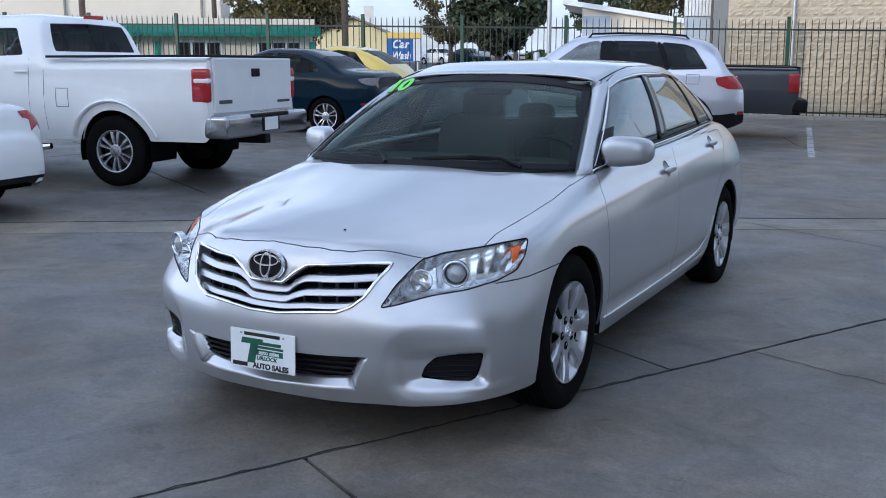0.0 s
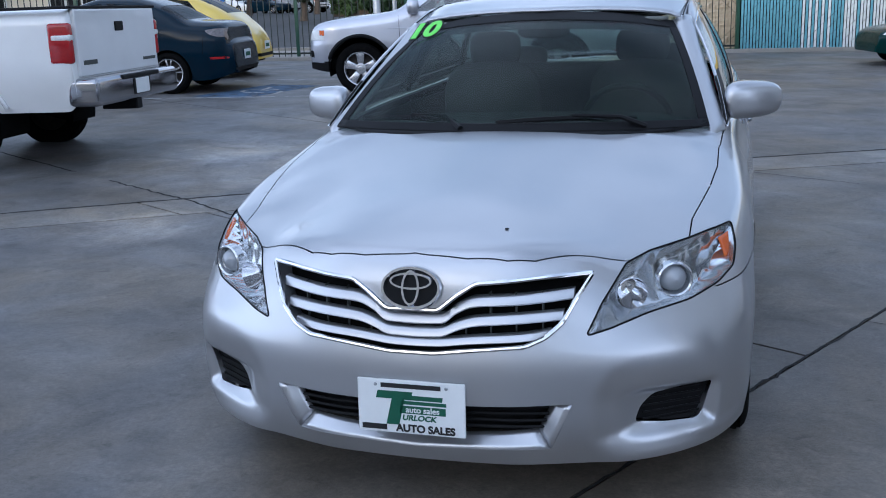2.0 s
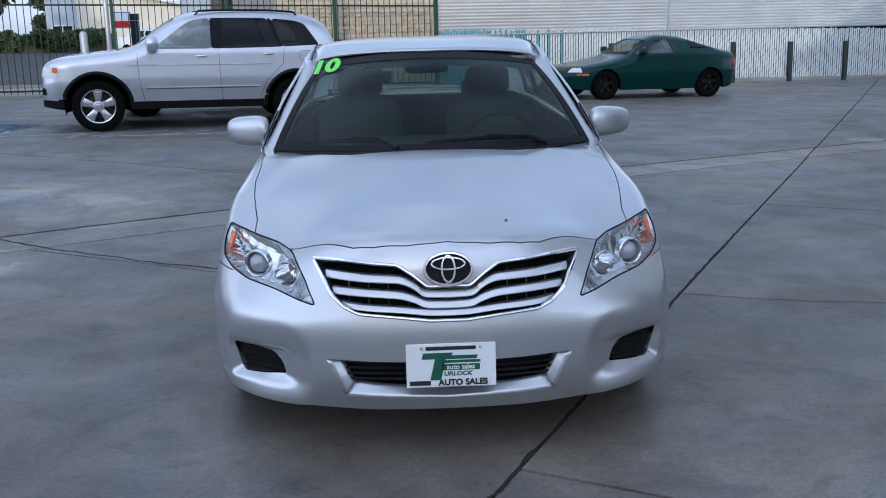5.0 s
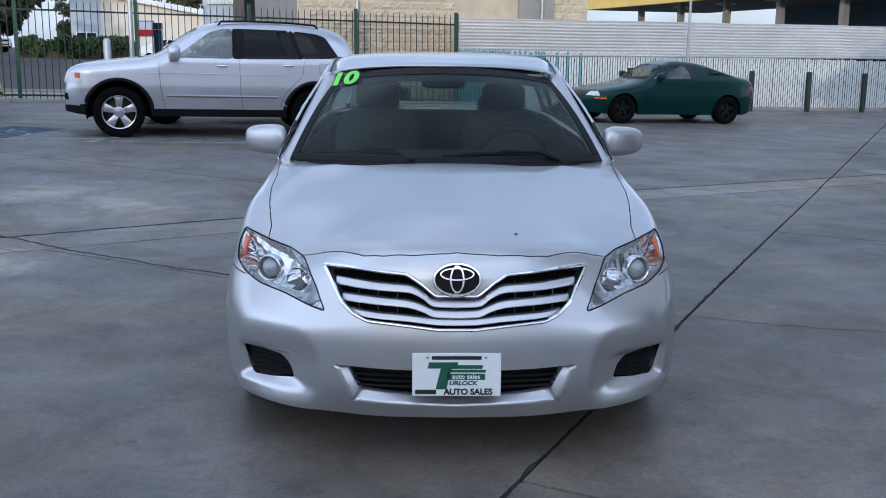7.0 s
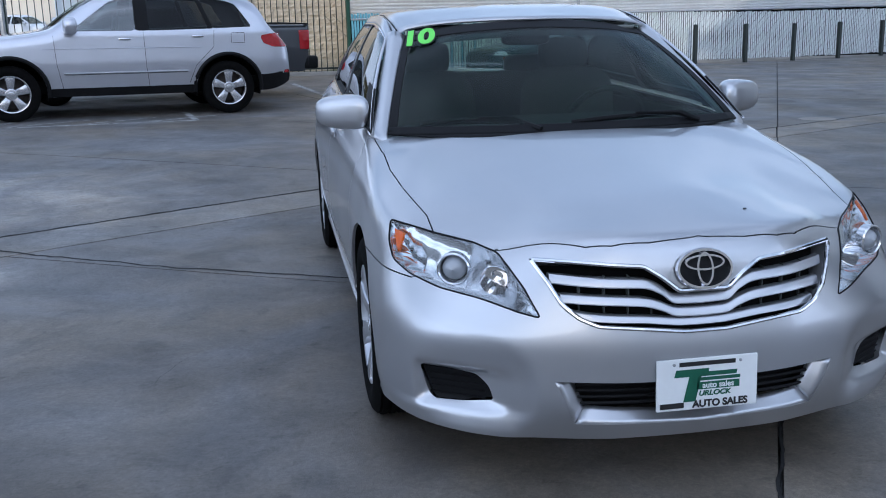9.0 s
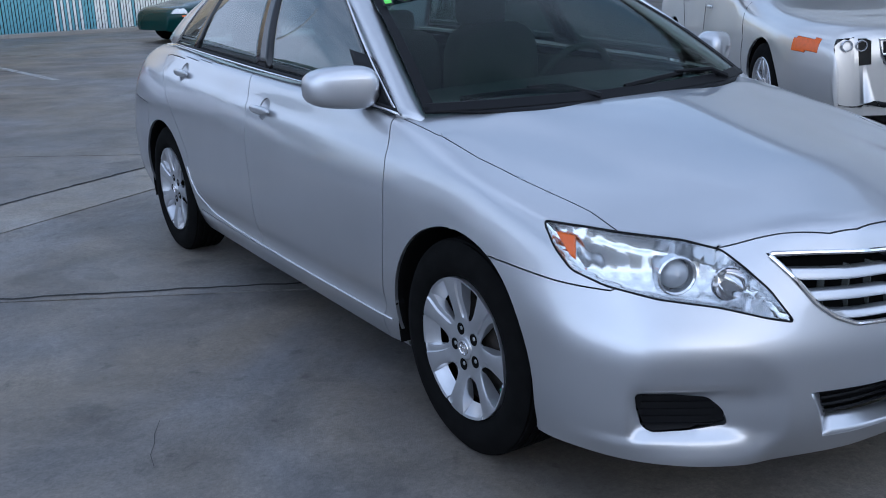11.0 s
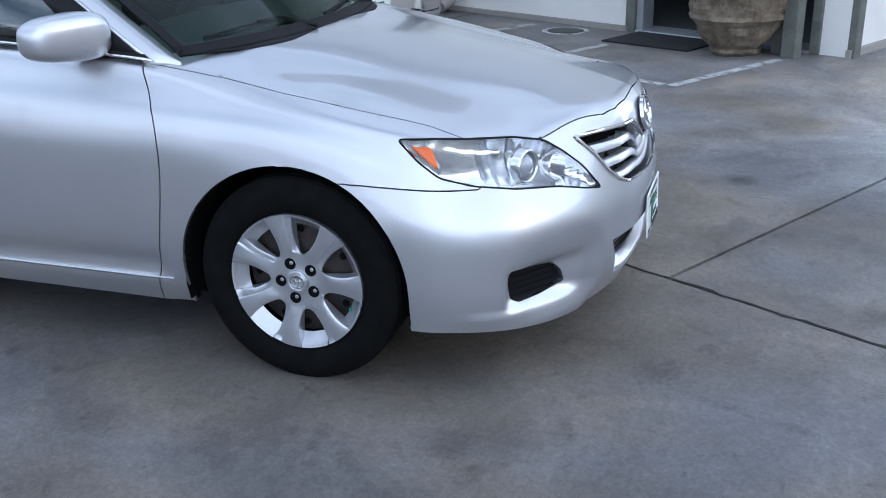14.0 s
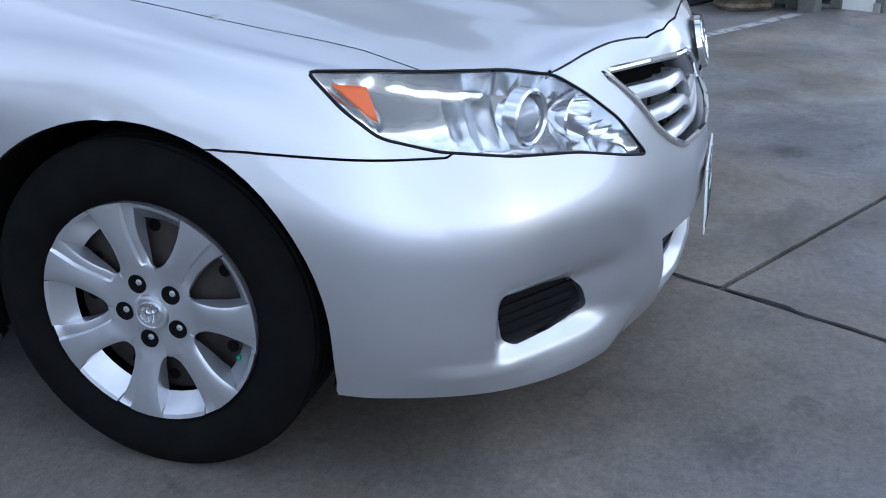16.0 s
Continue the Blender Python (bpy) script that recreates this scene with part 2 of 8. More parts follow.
M = dict(
    silver=car_paint("silver_paint", (0.555, 0.56, 0.58), rough=0.36, metal=0.86),
    suv_silver=car_paint("suv_silver_paint", (0.60, 0.605, 0.655)),
    warm_silver=car_paint("warm_silver_paint", (0.60, 0.59, 0.58)),
    white=car_paint("white_paint", (0.80, 0.80, 0.79), metal=0.0, rough=0.35),
    navy=material("dark_blue_paint", (0.002, 0.013, 0.026), 0.12, 0.0, 0.22, coat=0.0, scale=2.5, vary=0.05, fine=900.0),
    yellow=car_paint("yellow_paint", (0.78, 0.55, 0.06), metal=0.0),
    green=material("teal_green_paint", (0.0018, 0.031, 0.028), 0.14, 0.0, 0.25, coat=0.0, scale=2.5, vary=0.05, fine=900.0),
    graphite=car_paint("graphite_paint", (0.05, 0.053, 0.06), metal=0.2, coat=0.5),
    rubber=material("tyre_rubber", (0.006, 0.006, 0.006), 0.95, spec=0.06, vary=0.3, scale=20, bump=0.0004, fine=300),
    black=material("black_plastic", (0.006, 0.006, 0.007), 0.55, spec=0.18, vary=0.2, scale=8),
    gloss_black=material("gloss_black", (0.008, 0.008, 0.009), 0.12, vary=0.0),
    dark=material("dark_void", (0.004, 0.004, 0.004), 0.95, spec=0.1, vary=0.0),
    chrome=material("chrome", (0.78, 0.78, 0.80), 0.07, 1.0, vary=0.03, scale=3),
    chrome_dark=material("step_bumper_chrome", (0.42, 0.42, 0.44), 0.14, 1.0, vary=0.06, scale=4),
    hubcap=material("hubcap_silver", (0.55, 0.56, 0.59), 0.30, 0.8, vary=0.06, scale=14, coat=0.3),
    alloy=material("alloy", (0.60, 0.60, 0.62), 0.25, 0.9, vary=0.06, scale=10),
    steel=material("steel_wheel", (0.016, 0.015, 0.015), 0.7, 0.2, vary=0.3, scale=18, vary2=(0.05, 0.038, 0.03)),
    glass=glass_pane("clear_glass", (0.70, 0.76, 0.74)),
    screen_glass=glass_pane("screen_glass", (0.60, 0.68, 0.65), gain=0.5),
    side_glass=glass_pane("side_glass", (0.50, 0.56, 0.55), 2.4, gain=1.0),
    privacy=glass_pane("privacy_glass", (0.22, 0.24, 0.25)),
    privacy_soft=glass_pane("shade_band_glass", (0.35, 0.38, 0.40)),
    reflector=material("lamp_reflector", (0.74, 0.75, 0.77), 0.16, 0.9, 0.5, vary=0.06, scale=25),
    lens_dark=material("projector_glass", (0.34, 0.36, 0.39), 0.04, 0.0, 0.8, coat=1.0, vary=0.0),
    lens=glass_pane("lamp_lens", (0.96, 0.97, 0.97), 1.42),
    red_lens=material("red_lens", (0.34, 0.006, 0.010), 0.12, coat=0.6, vary=0.15, scale=30),
    amber=material("amber_lens", (0.72, 0.12, 0.004), 0.25, coat=0.15, vary=0.12, scale=40),
    white_lens=material("white_lens", (0.75, 0.75, 0.74), 0.15, coat=0.5, vary=0.15, scale=35),
    cloth=material("grey_cloth", (0.17, 0.178, 0.165), 0.9, vary=0.12, scale=30, bump=0.0006, fine=400),
    trim_grey=material("dash_grey", (0.06, 0.065, 0.06), 0.7, vary=0.12, scale=15),
    concrete=stained_lit_concrete("slab_concrete", (0.136, 0.129, 0.122)),
    gutter=stained_lit_concrete("gutter_concrete", (0.190, 0.178, 0.162)),
    filler=material("joint_filler", (0.018, 0.018, 0.018), 0.9, vary=0.2, scale=20),
    asphalt=material("asphalt", (0.055, 0.055, 0.056), 0.85, vary=0.25, scale=0.7, fine=80, bump=0.002),
    line_white=material("worn_white_paint", (0.42, 0.42, 0.41), 0.8, vary=0.25, scale=12, fine=70),
    line_blue=material("worn_blue_paint", (0.07, 0.12, 0.20), 0.8, vary=0.25, scale=8, fine=60),
    fence=material("green_fence_paint", (0.012, 0.055, 0.032), 0.45, vary=0.2, scale=20),
    fence_dark=material("dark_fence_paint", (0.012, 0.018, 0.014), 0.5, vary=0.2, scale=20),
    block=material("split_face_block", (0.58, 0.485, 0.355), 0.9, vary=0.2, scale=3, fine=28, bump=0.012),
    block_trim=material("grey_concrete_trim", (0.30, 0.28, 0.25), 0.85, vary=0.15, scale=2, fine=30, bump=0.002),
    corrugated=material("white_corrugated_metal", (0.80, 0.79, 0.77), 0.5, vary=0.1, scale=1.2, fine=14),
    slat=material("pale_vinyl_slat", (0.70, 0.73, 0.72), 0.6, vary=0.12, scale=2.0),
    slat_blue=material("blue_vinyl_slat", (0.16, 0.38, 0.46), 0.6, vary=0.15, scale=2.0),
    galv=material("galvanised_steel", (0.42, 0.43, 0.44), 0.45, 0.6, vary=0.12, scale=8),
    canopy=material("yellow_fascia", (0.85, 0.60, 0.15), 0.6, vary=0.08, scale=1.0),
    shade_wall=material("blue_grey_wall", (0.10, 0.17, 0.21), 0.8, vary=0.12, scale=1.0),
    porch_brown=material("dark_brown_concrete", (0.12, 0.105, 0.09), 0.85, vary=0.2, scale=2, fine=30),
    shed_blue=material("pale_grey_wall", (0.50, 0.55, 0.60), 0.8, vary=0.08, scale=1.0),
    smoked_lens=material("smoked_lens", (0.16, 0.14, 0.14), 0.1, coat=0.6, vary=0.3, scale=30),
    stucco=material("cream_stucco", (0.74, 0.72, 0.67), 0.92, vary=0.08, scale=1.5, fine=120, bump=0.002),
    beige=material("beige_stucco", (0.80, 0.72, 0.60), 0.9, vary=0.08, scale=0.5, fine=40, bump=0.002),
    cream=material("pale_yellow_stucco", (0.86, 0.74, 0.42), 0.9, vary=0.06, scale=0.5),
    teal=material("teal_trim_paint", (0.03, 0.30, 0.22), 0.6, vary=0.12, scale=2),
    timber=material("weathered_green_timber", (0.13, 0.135, 0.115), 0.8, vary=0.3, scale=6, fine=50, bump=0.001),
    clay=material("rough_clay", (0.10, 0.076, 0.048), 0.95, vary=0.5, scale=9, fine=45, bump=0.010, vary2=(0.26, 0.21, 0.15)),
    mat_rubber=material("black_door_mat", (0.012, 0.012, 0.013), 0.95, vary=0.3, scale=60, bump=0.002),
    plate_white=material("white_plate", (0.82, 0.83, 0.82), 0.4, vary=0.03, scale=10),
    ink_green=material("dark_green_ink", (0.012, 0.10, 0.055), 0.5, vary=0.1, scale=30),
    ink_black=material("black_ink", (0.015, 0.015, 0.016), 0.5, vary=0.0),
    valve_green=material("green_plastic", (0.01, 0.22, 0.12), 0.5, vary=0.0),
    decal=material("lime_decal", (0.25, 0.85, 0.12), 0.5, vary=0.05, scale=20),
    bark=material("bark", (0.10, 0.075, 0.055), 0.95, vary=0.3, scale=8, bump=0.01),
    leaf=material("olive_leaf", (0.055, 0.062, 0.022), 0.6, vary=0.45, scale=0.9, vary2=(0.13, 0.105, 0.035)),
    leaf_dark=material("dark_leaf", (0.05, 0.065, 0.032), 0.7, vary=0.4, scale=0.9),
    hedge=material("hedge_leaf", (0.06, 0.10, 0.03), 0.7, vary=0.4, scale=1.5),
)


# ---- mesh helpers ----
def worn_through(m, scale, keep):
    """Flakes of the coat are gone where a noise falls below keep."""
    nt = m.node_tree
    co, nz, rg = (nt.nodes.new(k) for k in ("ShaderNodeTexCoord", "ShaderNodeTexNoise", "ShaderNodeMapRange"))
    nz.inputs["Scale"].default_value, nz.inputs["Detail"].default_value, nz.inputs["Roughness"].default_value = scale, 6, 0.7
    rg.inputs["From Min"].default_value, rg.inputs["From Max"].default_value = keep - 0.10, keep + 0.06
    rg.inputs["To Min"].default_value, rg.inputs["To Max"].default_value = 0.1, 0.95
    nt.links.new(co.outputs["Object"], nz.inputs["Vector"])
    nt.links.new(nz.outputs["Fac"], rg.inputs["Value"])
    nt.links.new(rg.outputs["Result"], nt.nodes["Principled BSDF"].inputs["Alpha"])


worn_through(M["line_white"], 7.0, 0.44)
worn_through(M["line_blue"], 3.0, 0.42)


def mesh_object(name, verts, faces, mat, parent=None, label="", smooth=True):
    me = bpy.data.meshes.new(name)
    me.from_pydata([tuple(v) for v in verts], [], [tuple(f) for f in faces])
    me.validate()
    if mat:
        me.materials.append(mat)
    if smooth:
        me.polygons.foreach_set("use_smooth", [True] * len(me.polygons))
    ob = new(name, me)
    ob.parent = parent
    if label:
        ob["label"] = label
    return ob


def part(name, bm, mat, parent=None, label="", smooth=False, auto=0.6):
    """Link a bmesh as one mesh object under a thing or part."""
    me = bpy.data.meshes.new(name)
    bmesh.ops.recalc_face_normals(bm, faces=bm.faces)
    if smooth:
        for f in bm.faces:
            f.smooth = True
        for e in bm.edges:
            if len(e.link_faces) == 2 and e.calc_face_angle(0) > auto:
                e.smooth = False
    bm.to_mesh(me)
    bm.free()
    me.materials.append(mat)
    ob = new(name, me)
    ob.parent = parent
    if label:
        ob["label"] = label
    return ob


def thing(name, m, label, category, group="", kind=""):
    ob = new(name)
    ob.matrix_world = m
    return tagged(ob, label, category, group, kind)


def box(x0, x1, y0, y1, z0, z1, bevel=0.0, bm=None, m=None, seg=2):
    own = bmesh.new()
    bmesh.ops.create_cube(own, size=1.0, matrix=Matrix.Translation(((x0 + x1) / 2, (y0 + y1) / 2, (z0 + z1) / 2)) @ Matrix.Diagonal((x1 - x0, y1 - y0, z1 - z0, 1)))
    if bevel:
        bmesh.ops.bevel(own, geom=own.edges[:], offset=bevel, segments=seg, affect="EDGES", profile=0.5)
    if m is not None:
        bmesh.ops.transform(own, matrix=m, verts=own.verts)
    if bm is None:
        return own
    tmp = bpy.data.meshes.new("tmp")
    own.to_mesh(tmp)
    own.free()
    bm.from_mesh(tmp)
    bpy.data.meshes.remove(tmp)
    return bm


def lathe(profile, n=40, axis="x", bm=None, m=None):
    """Turn (along, radius) points round an axis."""
    own = bm if bm is not None else bmesh.new()
    rings = []
    for a, r in profile:
        ring = []
        for k in range(n):
            c, s = math.cos(2 * math.pi * k / n), math.sin(2 * math.pi * k / n)
            p = Vector((a, r * c, r * s)) if axis == "x" else Vector((r * c, r * s, a))
            ring.append(own.verts.new(m @ p if m is not None else p))
        rings.append(ring)
    for r0, r1 in zip(rings, rings[1:]):
        for k in range(n):
            own.faces.new((r0[k], r0[(k + 1) % n], r1[(k + 1) % n], r1[k]))
    return own


def tube(points, radius, n=8, bm=None, closed=False, squash=1.0):
    """A round bar along a line of points."""
    own = bm if bm is not None else bmesh.new()
    pts = [Vector(p) for p in points]
    rings = []
    for i, p in enumerate(pts):
        a = pts[(i - 1) % len(pts)] if closed or i else p
        b = pts[(i + 1) % len(pts)] if closed or i < len(pts) - 1 else p
        d = (b - a).normalized()
        up = Vector((0, 0, 1)) if abs(d.z) < 0.95 else Vector((0, 1, 0))
        u = d.cross(up).normalized()
        w = u.cross(d).normalized()
        r = radius[i] if isinstance(radius, (list, tuple)) else radius
        rings.append([own.verts.new(p + r * (math.cos(2 * math.pi * k / n) * u + squash * math.sin(2 * math.pi * k / n) * w)) for k in range(n)])
    pairs = list(zip(rings, rings[1:])) + ([(rings[-1], rings[0])] if closed else [])
    for r0, r1 in pairs:
        for k in range(n):
            own.faces.new((r0[k], r0[(k + 1) % n], r1[(k + 1) % n], r1[k]))
    if not closed:
        own.faces.new(rings[0][::-1])
        own.faces.new(rings[-1])
    return own


def pchip(t, p, q, flat=()):
    """Monotone cubic through p at t, read at q; p holds columns."""
    t, p, q = np.asarray(t, float), np.asarray(p, float), np.asarray(q, float)
    h = np.diff(t)
    d = np.diff(p, axis=0) / h[:, None]
    g = np.zeros_like(p)
    w1, w2 = (2 * h[1:] + h[:-1])[:, None], (h[1:] + 2 * h[:-1])[:, None]
    with np.errstate(divide="ignore", invalid="ignore"):
        mid = (w1 + w2) / (w1 / d[:-1] + w2 / d[1:])
    g[1:-1] = np.where(d[:-1] * d[1:] > 0, np.nan_to_num(mid), 0)
    g[0], g[-1] = d[0], d[-1]
    for end in flat:
        g[end, 1:] = 0.0
    k = np.clip(np.searchsorted(t, q, side="right") - 1, 0, len(h) - 1)
    u = ((q - t[k]) / h[k])[:, None]
    hk = h[k][:, None]
    return (p[k] * (1 + 2 * u) * (1 - u) ** 2 + g[k] * hk * u * (1 - u) ** 2 + p[k + 1] * u**2 * (3 - 2 * u) + g[k + 1] * hk * u**2 * (u - 1))


def ground_z(x, y):
    s = min(max((y - 1.5) / 5.5, 0.0), 1.0)
    return s * s * (3 - 2 * s) * (-0.0201 * x + 0.00934 * min(y, 95.0))


def inside(poly, x, y):
    """Which points lie in a polygon."""
    res = np.zeros(len(x), bool)
    for (x0, y0), (x1, y1) in zip(poly, poly[1:] + poly[:1]):
        if y0 != y1:
            res ^= ((y0 > y) != (y1 > y)) & (x < (x1 - x0) * (y - y0) / (y1 - y0) + x0)
    return res


class Skin:
    """A dense quad skin from which outlines are cut; vertices next to a cut slide on to its outline."""

    def __init__(self, grid):
        nu, nv = grid.shape[:2]
        self.v = grid.reshape(-1, 3).copy()
        idx = np.arange(nu * nv).reshape(nu, nv)
        self.f = np.stack([idx[:-1, :-1], idx[1:, :-1], idx[1:, 1:], idx[:-1, 1:]], -1).reshape(-1, 4)
        self.iu, self.iv = np.meshgrid(np.arange(nu - 1), np.arange(nv - 1), indexing="ij")
        self.iu, self.iv = self.iu.ravel(), self.iv.ravel()
        self.tag = np.array(["body"] * len(self.f), dtype=object)
        self.pinned = np.zeros(len(self.v), bool)
        self.centre = np.abs(self.v[:, 0]) < 1e-6
        from mathutils.bvhtree import BVHTree
        self.tree = BVHTree.FromPolygons([Vector(p) for p in self.v], self.f.tolist())

    def cut(self, poly, way, name, where=None, on="body", reach=0.03, snap=True):
        """Faces of the tag on that lie inside the polygon, seen along way, get the tag name. The polygon holds (across, height); seen from above it holds (x, y)."""
        way = np.array(way, float)
        way = np.r_[way, 0.0][:3] / np.linalg.norm(way)
        if abs(way[2]) > 0.9:
            across, up = np.array([1.0, 0, 0]), np.array([0, 1.0, 0])
        else:
            across, up = np.array([-way[1], way[0], 0.0]), np.array([0, 0, 1.0])
        flat = np.stack([self.v @ across, self.v @ up], 1)
        c = self.v[self.f].mean(1)
        n = np.cross(self.v[self.f[:, 2]] - self.v[self.f[:, 0]], self.v[self.f[:, 3]] - self.v[self.f[:, 1]])
        hit = inside(poly, c @ across, c @ up) & (np.abs(n @ way) > 0.05 * np.linalg.norm(n, axis=1)) & (self.tag == on)
        if where is not None:
            hit &= where(c)
        inn, out = np.zeros(len(self.v), bool), np.zeros(len(self.v), bool)
        inn[self.f[hit].ravel()] = True
        out[self.f[~hit].ravel()] = True
        rim = np.where(inn & out & ~self.pinned)[0]
        a = np.array(poly)
        d = np.roll(a, -1, axis=0) - a
        goal = {}
        for i in rim:
            k = np.clip(((flat[i] - a) * d).sum(1) / np.maximum((d * d).sum(1), 1e-12), 0, 1)
            q = a + k[:, None] * d
            j = np.argmin(((q - flat[i]) ** 2).sum(1))
            if ((q[j] - flat[i]) ** 2).sum() < reach**2:
                goal[i] = q[j]
        free = set(goal)
        for corner in a if snap else ():
            if free:
                i = min(free, key=lambda j: ((flat[j] - corner) ** 2).sum())
                if ((flat[i] - corner) ** 2).sum() < 0.02**2:
                    goal[i] = corner
                    free.discard(i)
        for i, q in goal.items():
            depth = self.v[i] @ way
            aim = across * q[0] + up * q[1] + way * depth
            loc = self.tree.ray_cast(Vector(aim + way * 0.4), Vector(-way))[0]
            if loc is not None and abs(np.dot(np.array(loc) - self.v[i], way)) < 0.12:
                aim = np.array(loc)
            if self.centre[i]:
                aim[0] = 0.0
            self.v[i] = aim
            self.pinned[i] = True
        self.tag[hit] = name

    def relax(self, around, shape, rounds=3):
        """Even out the skin next to a cut; the cut's own edge stays."""
        g = self.v.reshape(*shape, 3)
        mask = np.zeros(len(self.v), bool)
        mask[self.f[self.tag == around].ravel()] = True
        mask = mask.reshape(shape)
        for _ in range(3):
            grown = mask.copy()
            grown[1:] |= mask[:-1]
            grown[:-1] |= mask[1:]
            grown[:, 1:] |= mask[:, :-1]
            grown[:, :-1] |= mask[:, 1:]
            mask = grown
        mask &= ~self.pinned.reshape(shape)
        mask[[0, -1]] = False
        mask[:, [0, -1]] = False
        for _ in range(rounds):
            mean = g.copy()
            mean[1:-1, 1:-1] = (g[:-2, 1:-1] + g[2:, 1:-1] + g[1:-1, :-2] + g[1:-1, 2:]) / 4
            g[mask] = 0.5 * g[mask] + 0.5 * mean[mask]
        self.v = g.reshape(-1, 3)

    def piece(self, name, parent, mat, names, gap=0.002, lip=0.014, mirror=0, label="", offset=0.0, both=False):
        """The faces with one of those tags as one mesh, with a turned-in edge; mirror -1 gives the other side, both joins the halves."""
        keep = np.isin(self.tag, names)
        f = self.f[keep]
        if not len(f):
            return None
        v = self.v.copy()
        n = np.zeros_like(v)
        fn = np.cross(v[f[:, 2]] - v[f[:, 0]], v[f[:, 3]] - v[f[:, 1]])
        for k in range(4):
            np.add.at(n, f[:, k], fn)
        ln = np.linalg.norm(n, axis=1, keepdims=True)
        n = n / np.maximum(ln, 1e-9)
        edges = {}
        for q in f.tolist():
            for i, j in zip(q, q[1:] + q[:1]):
                edges[(i, j)] = edges.get((i, j), 0) + 1
        rim = [(i, j) for (i, j) in edges if (j, i) not in edges and not (both and self.centre[i] and self.centre[j])]
        pull = np.zeros_like(v)
        for i, j in rim:
            d = v[j] - v[i]
            inward = np.cross(n[i] + n[j], d)
            inward /= max(np.linalg.norm(inward), 1e-9)
            pull[i] += inward
            pull[j] += inward
        pl = np.linalg.norm(pull, axis=1, keepdims=True)
        pull = pull / np.maximum(pl, 1e-9)
        if both:
            pull[self.centre, 0] = 0
        depth = offset(v) if callable(offset) else offset
        v = v + pull * gap + n * (depth[:, None] if np.ndim(depth) else depth)
        used = np.unique(f)
        new_id = -np.ones(len(v), int)
        new_id[used] = np.arange(len(used))
        verts = v[used].tolist()
        faces = new_id[f].tolist()
        low, high = {}, {}
        if lip:
            for i in {i for e in rim for i in e}:
                high[i] = len(verts)
                verts.append(v[i].tolist())
                low[i] = len(verts)
                verts.append((v[i] - n[i] * lip).tolist())
            for i, j in rim:
                faces.append([high[j], high[i], low[i], low[j]])
        faces = [list(dict.fromkeys(q)) for q in faces]
        faces = [q for q in faces if len(q) > 2]
        if mirror == -1 or both:
            base = len(verts)
            mv = [(-x, y, z) for x, y, z in verts]
            if both:
                ids = [k if k < len(used) and self.centre[used[k]] else base + k for k in range(base)]
                back = [[ids[k] for k in q[::-1]] for q in faces]
                verts, faces = verts + mv, faces + back
            else:
                verts, faces = mv, [q[::-1] for q in faces]
        ob = mesh_object(name, verts, faces, mat, parent, label)
        return ob


